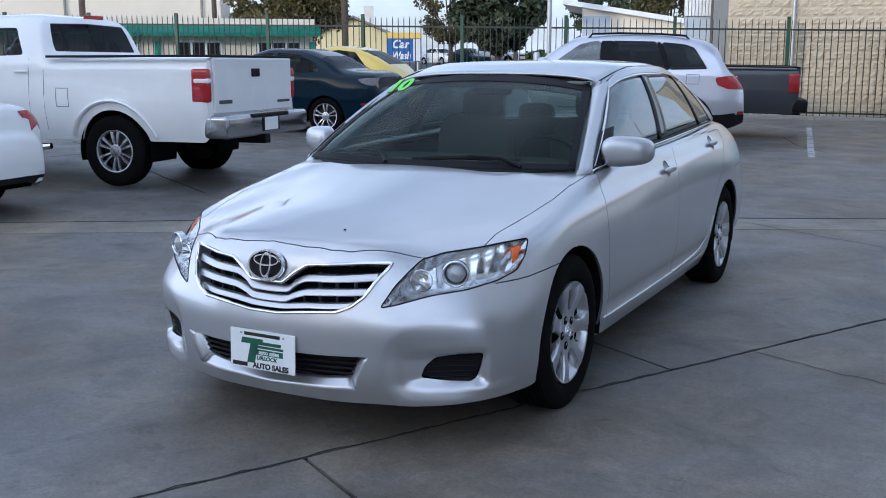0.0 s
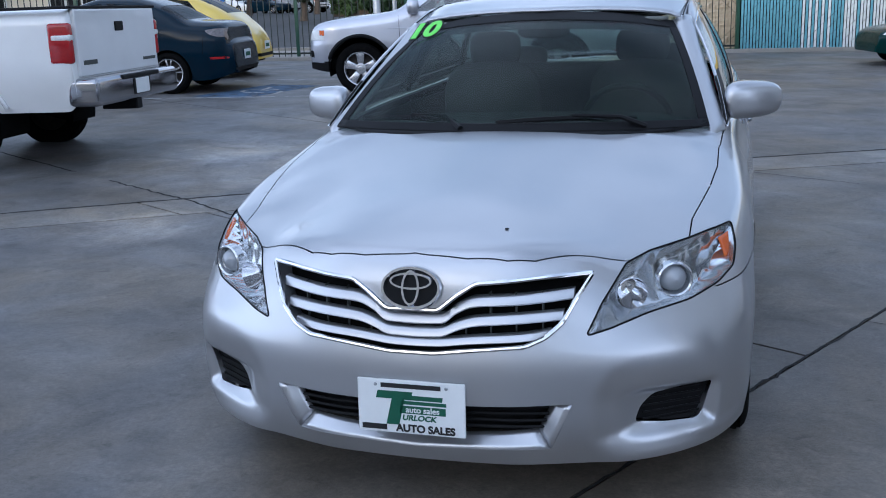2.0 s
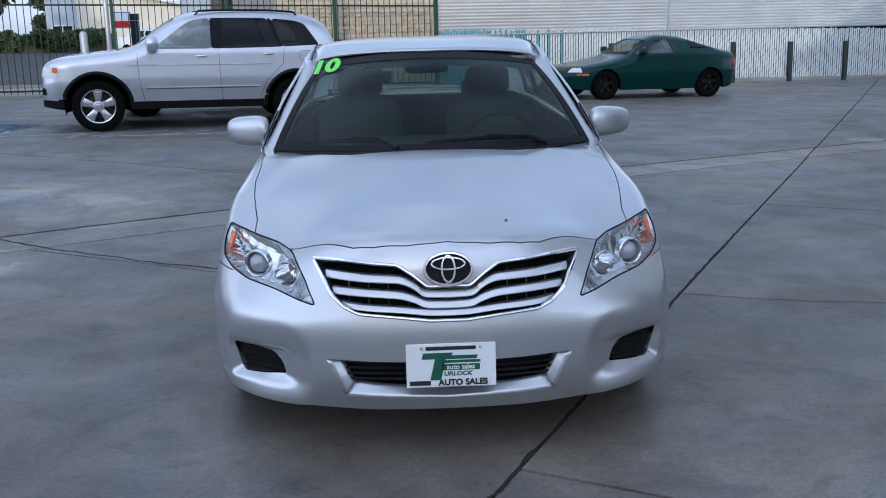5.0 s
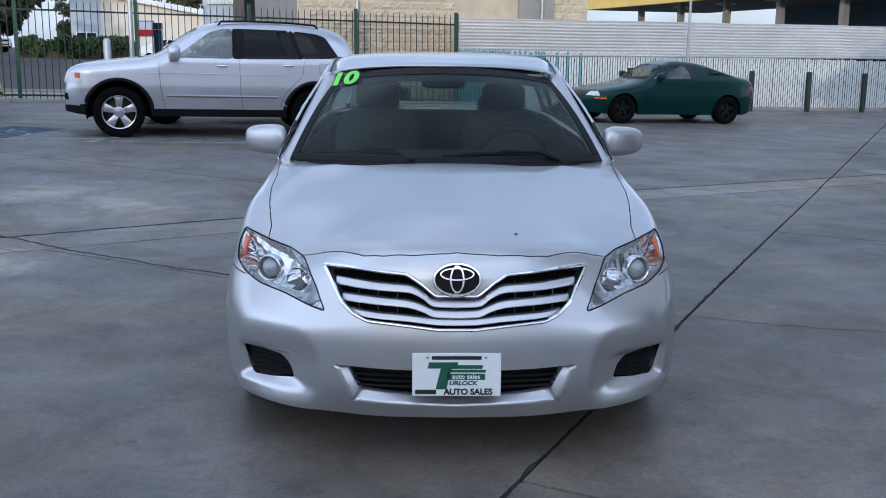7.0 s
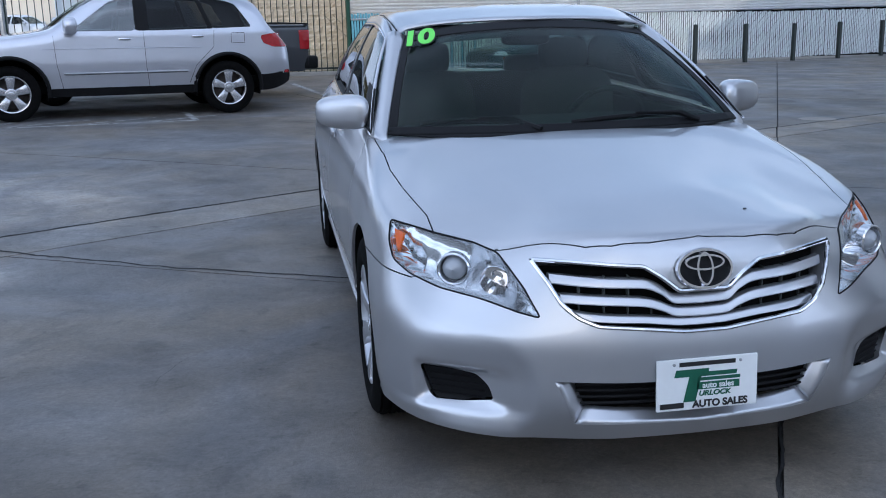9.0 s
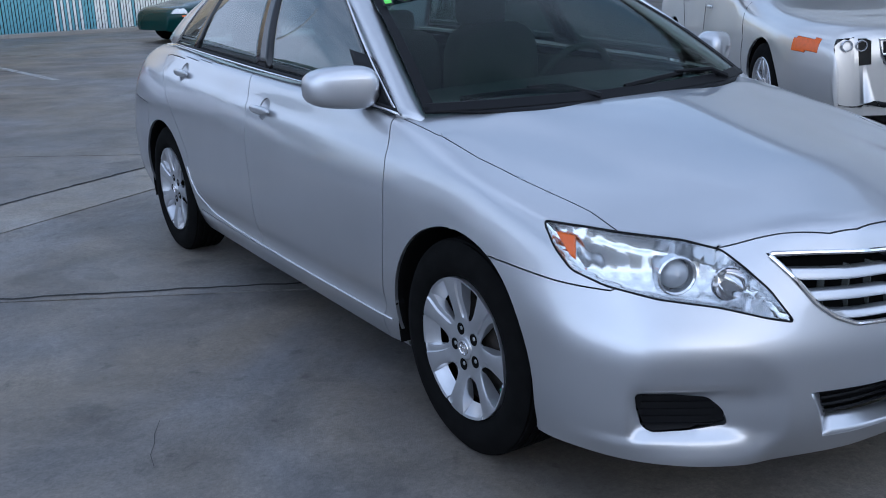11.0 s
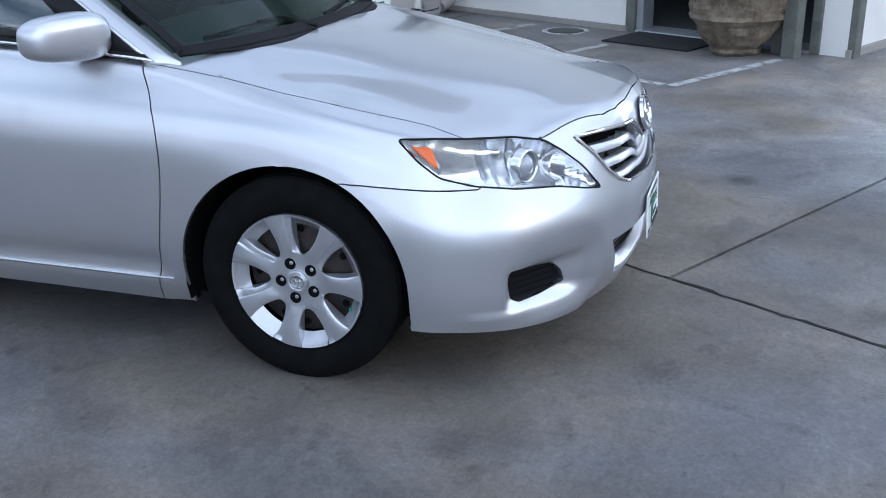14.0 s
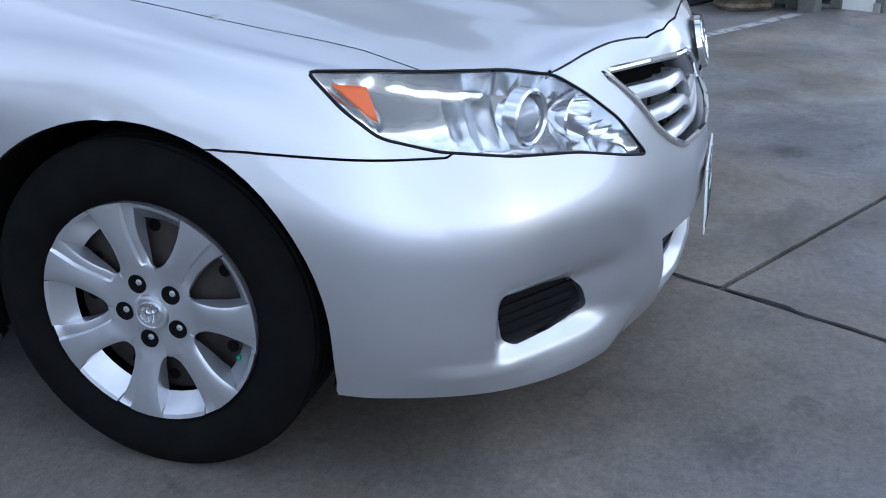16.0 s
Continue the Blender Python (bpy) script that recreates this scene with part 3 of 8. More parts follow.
def wheel_cover(hub, q, w, mat):
    """A moulded seven-spoke cover: hub plate, broad creased paddles that run out to the edge, a sunk rim band and rounded openings between."""
    n, lead = 7, math.radians(103)
    radii = [.16, .20, .30, .38, .425, .435, .45, .475, .51, .56, .63, .70, .76, .80, .82, .87, .92, .965, 1.0]
    last = 14  # openings reach from the fifth ring to this one
    half = [float(np.interp(r, (.425, .435, .45, .475, .51, .56, .63, .72, .82, .92, 1.0), (.985, .86, .77, .69, .62, .55, .485, .45, .455, .485, .52))) for r in radii]
    step_angle = 2 * math.pi / n
    marks = (-1.0, -.96, -.80, -.35, .10, .36, .46, .80, .96, 1.0)
    lift = (-.014, -.002, .001, .002, .001, -.001, -.0075, -.008, -.010, -.020)
    bm = bmesh.new()
    grid = []
    for i, r in enumerate(radii):
        row = []
        a = half[i] * step_angle / 2 if r >= .425 else step_angle / 2
        face = w * float(np.interp(r, (.16, .20, .38, .5, .75, 1.0), (.80, .775, .775, .83, .915, .94)))
        deep = w * float(np.interp(r, (.16, .425, .6, .80, .90, .97, 1.0), (.775, .70, .56, .52, .72, .90, .935)))
        rise = float(np.interp(r, (.16, .40, .50, .95, 1.0), (0, 0, 1, 1, .35)))
        drop = float(np.interp(r, (.42, .47, .93, 1.0), (0, 1, 1, 0)))
        for k in range(n):
            mid = lead - k * step_angle
            for m, d in zip(marks, lift):
                ang = mid - a * m
                row.append(bm.verts.new((face + d * rise, q * r * math.cos(ang), q * r * math.sin(ang))))
            gap = step_angle - 2 * a
            for f in (.0, .12, .35, .65, .88, 1.0):
                ang = mid - a - gap * f
                row.append(bm.verts.new((face + (deep - face) * drop, q * r * math.cos(ang), q * r * math.sin(ang))))
        grid.append(row)
    wide = len(marks)
    per = wide + 6
    for i in range(len(radii) - 1):
        for j in range(n * per):
            open_col = j % per >= wide and j % per < per - 1
            if open_col and 4 <= i < last:
                continue
            r0, r1 = grid[i], grid[i + 1]
            jn = (j + 1) % (n * per)
            bm.faces.new((r0[j], r0[jn], r1[jn], r1[j]))
    bmesh.ops.remove_doubles(bm, verts=bm.verts, dist=1e-5)
    # the outer edge turns in over the rim
    edge = [e for e in bm.edges if len(e.link_faces) == 1 and min(math.hypot(v.co.y, v.co.z) for v in e.verts) > q * .99]
    ext = bmesh.ops.extrude_edge_only(bm, edges=edge)
    for v in ext["geom"]:
        if isinstance(v, bmesh.types.BMVert):
            v.co.x -= .02
    part("wheel_cover", bm, mat, hub, "silver moulded seven-spoke wheel cover", smooth=True, auto=.5)
    bm = lathe([(w * .76, q * .172), (w * .80, q * .168), (w * .845, q * .158), (w * .86, q * .135), (w * .85, q * .125), (w * .848, .001)], 36)
    cap = part("centre_cap", bm, mat, hub, smooth=True)
    for rx, rz, dz in ((.105, .095, 0), (.030, .085, 0), (.075, .036, .035)):
        part("badge", oval_ring(q * rx, q * rz, q * .022, .0025, pose(w * .85, 0, q * dz, 0, 0, 90)), M["chrome"], cap)
    for k in range(5):
        a = math.radians(113 - 72 * k)
        at = Matrix.Translation((0, q * .268 * math.cos(a), q * .268 * math.sin(a)))
        # Dark disc on the hub plate paints in the shade of a nut socket.
        bm = lathe([(w * .70, q * .086), (w * .784, q * .086), (w * .792, q * .082), (w * .786, q * .076), (w * .785, .001)], 18, m=at)
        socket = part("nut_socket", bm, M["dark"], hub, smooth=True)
        bm = lathe([(w * .783, q * .030), (w * .80, q * .028), (w * .81, q * .016), (w * .812, .001)], 8, m=at @ Matrix.Translation((0, q * .022, q * .020)))
        part("lug_nut", bm, M["galv"], socket)
    bm = lathe([(w * .05, q * .92), (w * .30, q * .84), (w * .34, q * .60), (w * .42, q * .52), (w * .45, q * .2)], 40)
    part("brake_dish", bm, M["steel"], hub, smooth=True)
    for k in range(12):
        a = 2 * math.pi * k / 12
        # Raised dark disc puts a vent hole's shade on the dish.
        bm = lathe([(w * .325, q * .055), (w * .345, q * .055), (w * .345, .001)], 12, m=Matrix.Translation((0, q * .71 * math.cos(a), q * .71 * math.sin(a))))
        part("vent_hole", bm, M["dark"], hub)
    a = math.radians(-27)
    part("valve_cap", lathe([(w * .5, .004), (w * .66, .0045), (w * .68, .001)], 8, m=Matrix.Translation((0, q * .83 * math.cos(a), q * .83 * math.sin(a)))), M["valve_green"], hub, "green valve cap")


def car_wheel(parent, x, y, z, radius, rim_r, width, style, side, mats, name="wheel"):
    """A wheel at the hub: tyre with tread and sidewall, rim or hubcap by style. side is +1 or -1 for the outer face."""
    hub = new(name)
    hub.parent = parent
    hub.matrix_basis = pose(x, y, z, 0, 0, 0 if side > 0 else 180)
    w = width / 2
    r, q = radius, rim_r
    prof = [(-w * 0.8, q), (-w, q + 0.03), (-w * 1.04, (q + r) / 2), (-w * 0.95, r - 0.022), (-w * 0.78, r - 0.004)]
    for k in range(5):
        a = -0.62 + k * 0.31
        prof += [((a - 0.10) * w, r), ((a + 0.08) * w, r), ((a + 0.09) * w, r - 0.007), ((a + 0.20) * w, r - 0.007)]
    prof += [(w * 0.80, r - 0.004), (w * 0.95, r - 0.022), (w * 1.02, r - 0.045), (w * 1.04, (q + r) / 2), (w * 1.0, q + 0.03), (w * 0.93, q + 0.012), (w * 0.8, q)]
    part("tyre", lathe(prof, 56), M["rubber"], hub, smooth=True, auto=0.9)
    bm = lathe([(-w * 0.7, q), (-w * 0.2, q * 0.9), (w * 0.15, q * 0.55), (w * 0.2, 0.001)], 40)
    part("steel_disc", bm, M["steel"], hub, smooth=True)
    if style[0] == 7:
        wheel_cover(hub, q, w, M[mats])
        return hub
    bm = lathe([(w * 0.55, q * 0.93), (w * 0.80, q * 0.96), (w * 0.93, q * 1.02), (w * 0.98, q * 1.0), (w * 0.94, q * 0.95), (w * 0.70, q * 0.90), (w * 0.45, q * 0.90)], 56)
    part("rim", bm, M[mats], hub, smooth=True)
    spokes, wide, fork = style
    bm = bmesh.new()
    for k in range(spokes):
        turn = Matrix.Rotation(2 * math.pi * k / spokes, 4, "X")
        legs = (-1, 1) if fork else (0,)
        for leg in legs:
            rows = []
            for t in (0.0, 0.12, 0.25, 0.5, 0.75, 0.9, 1.0):
                rr = q * (0.20 + 0.74 * t)
                half = wide * q * (0.55 + 0.45 * t) * (0.5 if fork else 1.0)
                off = leg * q * (0.05 + 0.14 * t) if fork else 0.0
                xo = w * (0.62 + 0.10 * math.sin(math.pi * t) + 0.14 * t)
                shape = ((-0.030, -1.15), (-0.006, -1.0), (0.002, -0.72), (0.0, 0.0), (0.0, 0.72), (-0.006, 1.0), (-0.030, 1.15))
                rows.append([bm.verts.new(turn @ Vector((xo + dx, off + half * k2, rr))) for dx, k2 in shape])
            for r0, r1 in zip(rows, rows[1:]):
                for c in range(len(r0) - 1):
                    bm.faces.new((r0[c], r0[c + 1], r1[c + 1], r1[c]))
    part("spokes", bm, M[mats], hub, smooth=True)
    nut = q * 0.215
    face = 0.66
    plate = q * 0.32
    bm = lathe([(w * 0.45, plate), (w * 0.74, plate * 0.99), (w * 0.765, plate * 0.93), (w * 0.755, q * 0.20), (w * 0.76, q * 0.175), (w * 0.83, q * 0.165), (w * 0.85, q * 0.14), (w * 0.855, 0.001)], 40)
    part("hub_cap", bm, M[mats], hub, smooth=True)
    bm = oval_ring(q * 0.105, q * 0.075, q * 0.02, 0.0015, pose(w * 0.86, 0, 0, 0, 0, 90))
    part("badge", bm, M["chrome"], hub)
    for k in range(5):
        a = 2 * math.pi * (k + 0.5) / 5
        cy, cz = nut * math.cos(a), nut * math.sin(a)
        # Shallow dark cup, the socket's shade given by its colour.
        bm = lathe([(w * (face - .04), q * 0.080), (w * (face + .012), q * 0.078), (w * (face + .018), q * 0.070), (w * (face + .004), q * 0.064), (w * (face + .002), 0.001)], 16, m=Matrix.Translation((0, cy, cz)))
        socket = part("nut_socket", bm, M["dark"], hub, smooth=True)
        bm = lathe([(w * face, q * 0.034), (w * (face + .03), q * 0.032), (w * (face + .04), q * 0.022), (w * (face + .042), 0.001)], 6, m=Matrix.Translation((0, cy, cz)))
        part("lug_nut", bm, M["steel"], socket)
    return hub


def lettering(name, text, size, mat, parent, m, label="", depth=0.0008, bold=0.0, shear=0.0, squeeze=1.0):
    """Words as a mesh, centred on the pose m, which looks along +z of the letters."""
    cu = bpy.data.curves.new("words", "FONT")
    cu.body, cu.size, cu.extrude, cu.offset, cu.shear = text, size, depth, bold, shear
    cu.align_x, cu.align_y = "CENTER", "CENTER"
    tmp = bpy.data.objects.new("words", cu)
    scene.collection.objects.link(tmp)
    dg = bpy.context.evaluated_depsgraph_get()
    me = bpy.data.meshes.new_from_object(tmp.evaluated_get(dg))
    bpy.data.objects.remove(tmp)
    bpy.data.curves.remove(cu)
    me.materials.clear()
    me.materials.append(mat)
    me.transform(m @ Matrix.Diagonal((squeeze, 1, 1, 1)))
    me.name = name
    ob = new(name, me)
    ob.parent = parent
    if label:
        ob["label"] = label
    return ob


def oval_ring(rx, rz, width, depth, m, n=40, bm=None, lean=0.0):
    """A rounded oval band in the x-z plane."""
    own = bm if bm is not None else bmesh.new()
    rings = []
    for k in range(n):
        a = 2 * math.pi * k / n
        c, s = math.cos(a), math.sin(a)
        ring = []
        for du, dy in ((-1, 0), (-0.5, -1), (0.5, -1), (1, 0)):
            ring.append(own.verts.new(m @ Vector(((rx + du * width / 2) * c, dy * depth, (rz + du * width / 2) * s))))
        rings.append(ring)
    for k in range(n):
        r0, r1 = rings[k], rings[(k + 1) % n]
        for j in range(3):
            own.faces.new((r0[j], r0[j + 1], r1[j + 1], r1[j]))
    return own


def blob(cx, cy, cz, rx, ry, rz, power=0.6, m=None, bm=None, seg=20):
    """A rounded cushion: a ball pressed towards a box."""
    own = bm if bm is not None else bmesh.new()
    made = bmesh.ops.create_uvsphere(own, u_segments=seg, v_segments=max(8, seg // 2), radius=1)["verts"]
    for v in made:
        c = [math.copysign(abs(k) ** power, k) for k in v.co]
        v.co = Vector((cx + rx * c[0], cy + ry * c[1], cz + rz * c[2]))
        if m is not None:
            v.co = m @ v.co
    return own


def sweep(points, height, depth, bm=None, tilt=0.0):
    """A bar of flattened section along points, its face towards -y."""
    own = bm if bm is not None else bmesh.new()
    rows = []
    for p in points:
        p = Vector(p)
        rows.append([own.verts.new(p + Vector((0, dy * depth + tilt * dz * height, dz * height))) for dy, dz in ((0.9, 0.5), (0.12, 0.5), (0, 0.36), (0, -0.36), (0.12, -0.5), (0.9, -0.5))])
    for r0, r1 in zip(rows, rows[1:]):
        for k in range(6):
            own.faces.new((r0[k], r0[(k + 1) % 6], r1[(k + 1) % 6], r1[k]))
    own.faces.new(rows[0])
    own.faces.new(rows[-1][::-1])
    return own


# ---- ground ----
def slab_cell(poly, gap):
    """A convex outline moved inwards by gap."""
    out = []
    c = sum((Vector(p) for p in poly), Vector((0, 0))) / len(poly)
    n = len(poly)
    lines = []
    for i in range(n):
        a, b = Vector(poly[i]), Vector(poly[(i + 1) % n])
        d = (b - a).normalized()
        nrm = Vector((-d.y, d.x))
        if (c - a).dot(nrm) < 0:
            nrm = -nrm
        lines.append((a + nrm * gap, d))
    for i in range(n):
        (p, d), (q, e) = lines[i - 1], lines[i]
        det = d.x * e.y - d.y * e.x
        if abs(det) < 1e-6:
            out.append(tuple(q))
            continue
        t = ((q.x - p.x) * e.y - (q.y - p.y) * e.x) / det
        out.append(tuple(p + d * t))
    return out


def split(poly, p, d):
    """The two sides of an outline cut by a line."""
    p, d = Vector(p), Vector(d)
    side = lambda q: (Vector(q) - p).x * d.y - (Vector(q) - p).y * d.x
    a, b = [], []
    for i, q in enumerate(poly):
        r = poly[(i + 1) % len(poly)]
        s, t = side(q), side(r)
        (a if s >= 0 else b).append(q)
        if s * t < 0:
            k = s / (s - t)
            x = (q[0] + (r[0] - q[0]) * k, q[1] + (r[1] - q[1]) * k)
            a.append(x)
            b.append(x)
    return a, b


ground = tagged(new("ground"), "grey concrete forecourt with joints, stains and worn paint", "pavement", kind="structure")
bm = bmesh.new()
xs = [-400, -60, -45, -30, -14] + list(range(-12, 15, 1)) + [18, 30, 60, 400]
ys = [-400, -60, -25, -12] + list(range(-8, 25, 1)) + [30, 60, 95, 140, 500]
rows = [[bm.verts.new((x, y, ground_z(max(-45, min(14, x)), y) - 0.022)) for y in ys] for x in xs]
for r0, r1 in zip(rows, rows[1:]):
    for k in range(len(ys) - 1):
        bm.faces.new((r0[k], r1[k], r1[k + 1], r0[k + 1]))
part("ground_sheet", bm, M["asphalt"], ground)

G_DIR, J_DIR, P_DIR = (.877, .48), (.473, .881), (-.868, .497)
area = [(-13, -11), (26, -11), (26, 27.5), (-13, 16.65)]
north, south = split(area, (-3.2, 3.45), G_DIR)
if sum(p[1] for p in north) / len(north) < sum(p[1] for p in south) / len(south):
    north, south = south, north
strip, south = split(south, (-3.6, 2.58), G_DIR)
if sum(p[1] for p in strip) / len(strip) < sum(p[1] for p in south) / len(south):
    strip, south = south, strip
cells = []


def carve(poly, lines):
    todo = [poly]
    for p, d in lines:
        nxt = []
        for c in todo:
            nxt += [x for x in split(c, p, d) if len(x) > 2]
        todo = nxt
    return todo


cells += carve(north, [((5.2, 8.27), J_DIR), ((-1.87, 6.33), P_DIR), ((4.5, 13.5), P_DIR), ((-6.6, 9.8), J_DIR)])
gutter_cells = carve(strip, [((2.6, 3.45), J_DIR), ((-3.2, 3.0), P_DIR)])
left, right = split(south, (0.22, -1.0), J_DIR)
if sum(p[0] for p in left) / len(left) > sum(p[0] for p in right) / len(right):
    left, right = right, left
cells += carve(left, [((1.1, .71), P_DIR), ((-1.6, -4.4), P_DIR), ((-5.5, 1.0), J_DIR)])
cells += carve(right, [((.22, -1.0), P_DIR), ((2.89, 4.01), P_DIR), ((7.0, -0.8), J_DIR), ((-1.6, -4.4), P_DIR)])
for poly, ground_mat in [(c, "concrete") for c in cells] + [(c, "gutter") for c in gutter_cells]:
    q = slab_cell(poly, 0.009)
    bm = bmesh.new()
    bm.faces.new([bm.verts.new((x, y, 0)) for x, y in q])
    for y in [k * 0.75 for k in range(2, 12)] + [24.0]:
        bmesh.ops.bisect_plane(bm, geom=bm.verts[:] + bm.edges[:] + bm.faces[:], plane_co=(0, y, 0), plane_no=(0, 1, 0))
    for x in range(-12, 17, 3):
        bmesh.ops.bisect_plane(bm, geom=bm.verts[:] + bm.edges[:] + bm.faces[:], plane_co=(x, 0, 0), plane_no=(1, 0, 0))
    for v in bm.verts:
        v.co.z = ground_z(min(14, v.co.x), v.co.y)
    ext = bmesh.ops.extrude_face_region(bm, geom=bm.faces[:])
    for v in ext["geom"]:
        if isinstance(v, bmesh.types.BMVert):
            v.co.z -= 0.03
    bmesh.ops.recalc_face_normals(bm, faces=bm.faces)
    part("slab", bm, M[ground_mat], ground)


def stripe(name, pts, width, mat, lift=0.003, parent=ground):
    """A painted strip that lies on the slabs."""
    bm = bmesh.new()
    rows = []
    P = [Vector((x, y, 0)) for x, y in pts]
    dense = []
    for a, b in zip(P, P[1:]):
        n = max(1, int((b - a).length / 0.4))
        dense += [a.lerp(b, k / n) for k in range(n)]
    dense.append(P[-1])
    for i, p in enumerate(dense):
        d = (dense[min(i + 1, len(dense) - 1)] - dense[max(i - 1, 0)]).normalized()
        n = Vector((-d.y, d.x, 0)) * width / 2
        rows.append([bm.verts.new((q.x, q.y, ground_z(q.x, q.y) + lift)) for q in (p + n, p - n)])
    for r0, r1 in zip(rows, rows[1:]):
        bm.faces.new((r0[0], r0[1], r1[1], r1[0]))
    return part(name, bm, mat, parent)


stripe("line_marking", [(-4.82, 9.9), (-2.16, 10.4)], 0.1, M["line_white"])
stripe("line_marking", [(0.23, 11.4), (-0.68, 17.4)], 0.1, M["line_white"])


# ---- the silver sedan ----
def fair(grid, rounds):
    """Even out the curvature of a skin without moving its border."""
    g = grid.copy()
    for _ in range(rounds):
        g[1:-1, 1:-1] += 0.25 * (0.5 * (g[:-2, 1:-1] + g[2:, 1:-1]) + 0.5 * (g[1:-1, :-2] + g[1:-1, 2:]) - 2 * g[1:-1, 1:-1]) * 0.5
    return g


# Lengthwise design lines from the front centre round to the rear centre, lowest first: (half width, length, height).
SEDAN_LINES = [
    [(0, -.885, .185), (.22, -.875, .185), (.44, -.82, .185), (.63, -.74, .19), (.785, -.60, .2), (.87, -.385, .205), (.85, 0, .2), (.83, .495, .195), (.83, 1.0, .195), (.83, 1.57, .195), (.83, 2.2, .2), (.84, 2.78, .21), (.83, 3.3, .24), (.72, 3.62, .25), (.44, 3.75, .26), (0, 3.79, .27)],
    [(0, -.935, .30), (.22, -.925, .30), (.44, -.868, .30), (.62, -.785, .295), (.79, -.645, .29), (.885, -.40, .30), (.888, 0, .30), (.868, .48, .28), (.868, 1.0, .28), (.868, 1.57, .28), (.868, 2.2, .285), (.885, 2.78, .33), (.875, 3.3, .37), (.76, 3.67, .40), (.45, 3.81, .42), (0, 3.85, .43)],
    [(0, -.94, .46), (.22, -.93, .46), (.44, -.875, .465), (.625, -.79, .47), (.795, -.648, .475), (.888, -.405, .49), (.905, 0, .52), (.893, .435, .5), (.898, 1.0, .5), (.90, 1.575, .5), (.90, 2.2, .51), (.908, 2.78, .54), (.885, 3.3, .56), (.77, 3.69, .58), (.46, 3.84, .6), (0, 3.885, .61)],
    [(0, -.915, .575), (.22, -.905, .575), (.44, -.84, .58), (.61, -.735, .6), (.755, -.585, .628), (.858, -.39, .636), (.893, 0, .648), (.893, .412, .69), (.90, 1.0, .69), (.90, 1.595, .7), (.898, 2.2, .72), (.9, 2.78, .74), (.868, 3.3, .76), (.745, 3.66, .79), (.45, 3.81, .81), (0, 3.855, .82)],
    [(0, -.897, .70), (.22, -.878, .702), (.42, -.785, .711), (.57, -.655, .725), (.70, -.53, .735), (.81, -.35, .765), (.845, 0, .83), (.838, .452, .865), (.848, 1.0, .88), (.85, 1.64, .9), (.845, 2.2, .925), (.835, 2.78, .945), (.79, 3.3, .955), (.69, 3.6, .95), (.43, 3.74, .95), (0, 3.785, .955)],
    [(0, -.852, .777), (.2, -.840, .776), (.40, -.752, .766), (.53, -.615, .757), (.65, -.48, .765), (.752, -.30, .797), (.765, 0, .863), (.785, .505, .948), (.806, 1.0, .985), (.803, 1.68, 1.005), (.79, 2.2, 1.022), (.765, 2.78, 1.045), (.70, 3.25, 1.035), (.60, 3.48, 1.015), (.38, 3.62, 1.02), (0, 3.67, 1.03)],
    [(0, -.66, .831), (.17, -.64, .828), (.33, -.575, .815), (.42, -.46, .81), (.50, -.36, .825), (.55, -.2, .85), (.56, .05, .895), (.56, .33, .955), (.55, 1.0, .97), (.55, 1.57, .98), (.54, 2.2, 1.0), (.5, 2.78, 1.05), (.46, 3.15, 1.055), (.4, 3.33, 1.05), (.25, 3.45, 1.05), (0, 3.5, 1.06)],
    [(0, -.40, .872), (0, -.37, .878), (0, -.31, .889), (0, -.24, .901), (0, -.15, .916), (0, -.04, .932), (0, .08, .949), (0, .26, .968), (0, .9, .98), (0, 1.5, .99), (0, 2.2, 1.0), (0, 2.75, 1.06), (0, 2.95, 1.07), (0, 3.1, 1.07), (0, 3.22, 1.072), (0, 3.3, 1.072)],
]


def line_grid(lines, per_u, per_v, rounds=34):
    """A dense half skin through design lines; rows keep the stations, columns keep the lines."""
    a = np.array(lines, float)
    nl, ns = a.shape[:2]
    tu = np.r_[0, np.cumsum(np.linalg.norm(np.diff(a[2:6].mean(0), axis=0), axis=1))]
    qu = np.concatenate([np.linspace(tu[i], tu[i + 1], per_u[i], endpoint=False) for i in range(ns - 1)] + [[tu[-1]]])
    along = np.stack([pchip(tu, a[k], qu, (0, -1)) for k in range(nl)], 1)
    out = []
    for row in along:
        tv = np.r_[0, np.cumsum(np.maximum(np.linalg.norm(np.diff(row, axis=0), axis=1), 1e-4))]
        qv = np.concatenate([np.linspace(tv[i], tv[i + 1], per_v[i], endpoint=False) for i in range(nl - 1)] + [[tv[-1]]])
        out.append(pchip(tv, row, qv, (-1,)))
    g = fair(np.array(out), rounds)
    g[0, :, 0] = g[-1, :, 0] = 0
    return g


def sleek(g, weight):
    """Lay the panel where weight is set on to one smooth, even crown."""
    x, y, z = g[..., 0], g[..., 1], g[..., 2]
    terms = np.stack([x ** (2 * i) * y**j for i in range(4) for j in range(5)], -1)
    on = weight > .5
    k = np.linalg.lstsq(terms[on], z[on], rcond=None)[0]
    g = g.copy()
    g[..., 2] = z * (1 - weight) + (terms @ k) * weight
    return g


def rounded(poly, r=0.02, n=3):
    """Round the corners of an outline."""
    out = []
    for i, p in enumerate(poly):
        p, a, b = Vector(p), Vector(poly[i - 1]), Vector(poly[(i + 1) % len(poly)])
        ra, rb = min(r, (a - p).length * 0.45), min(r, (b - p).length * 0.45)
        s, e = p + (a - p).normalized() * ra, p + (b - p).normalized() * rb
        for k in range(n + 1):
            t = k / n
            q = s * (1 - t) ** 2 + p * 2 * t * (1 - t) + e * t**2
            out.append((q.x, q.y))
    return out


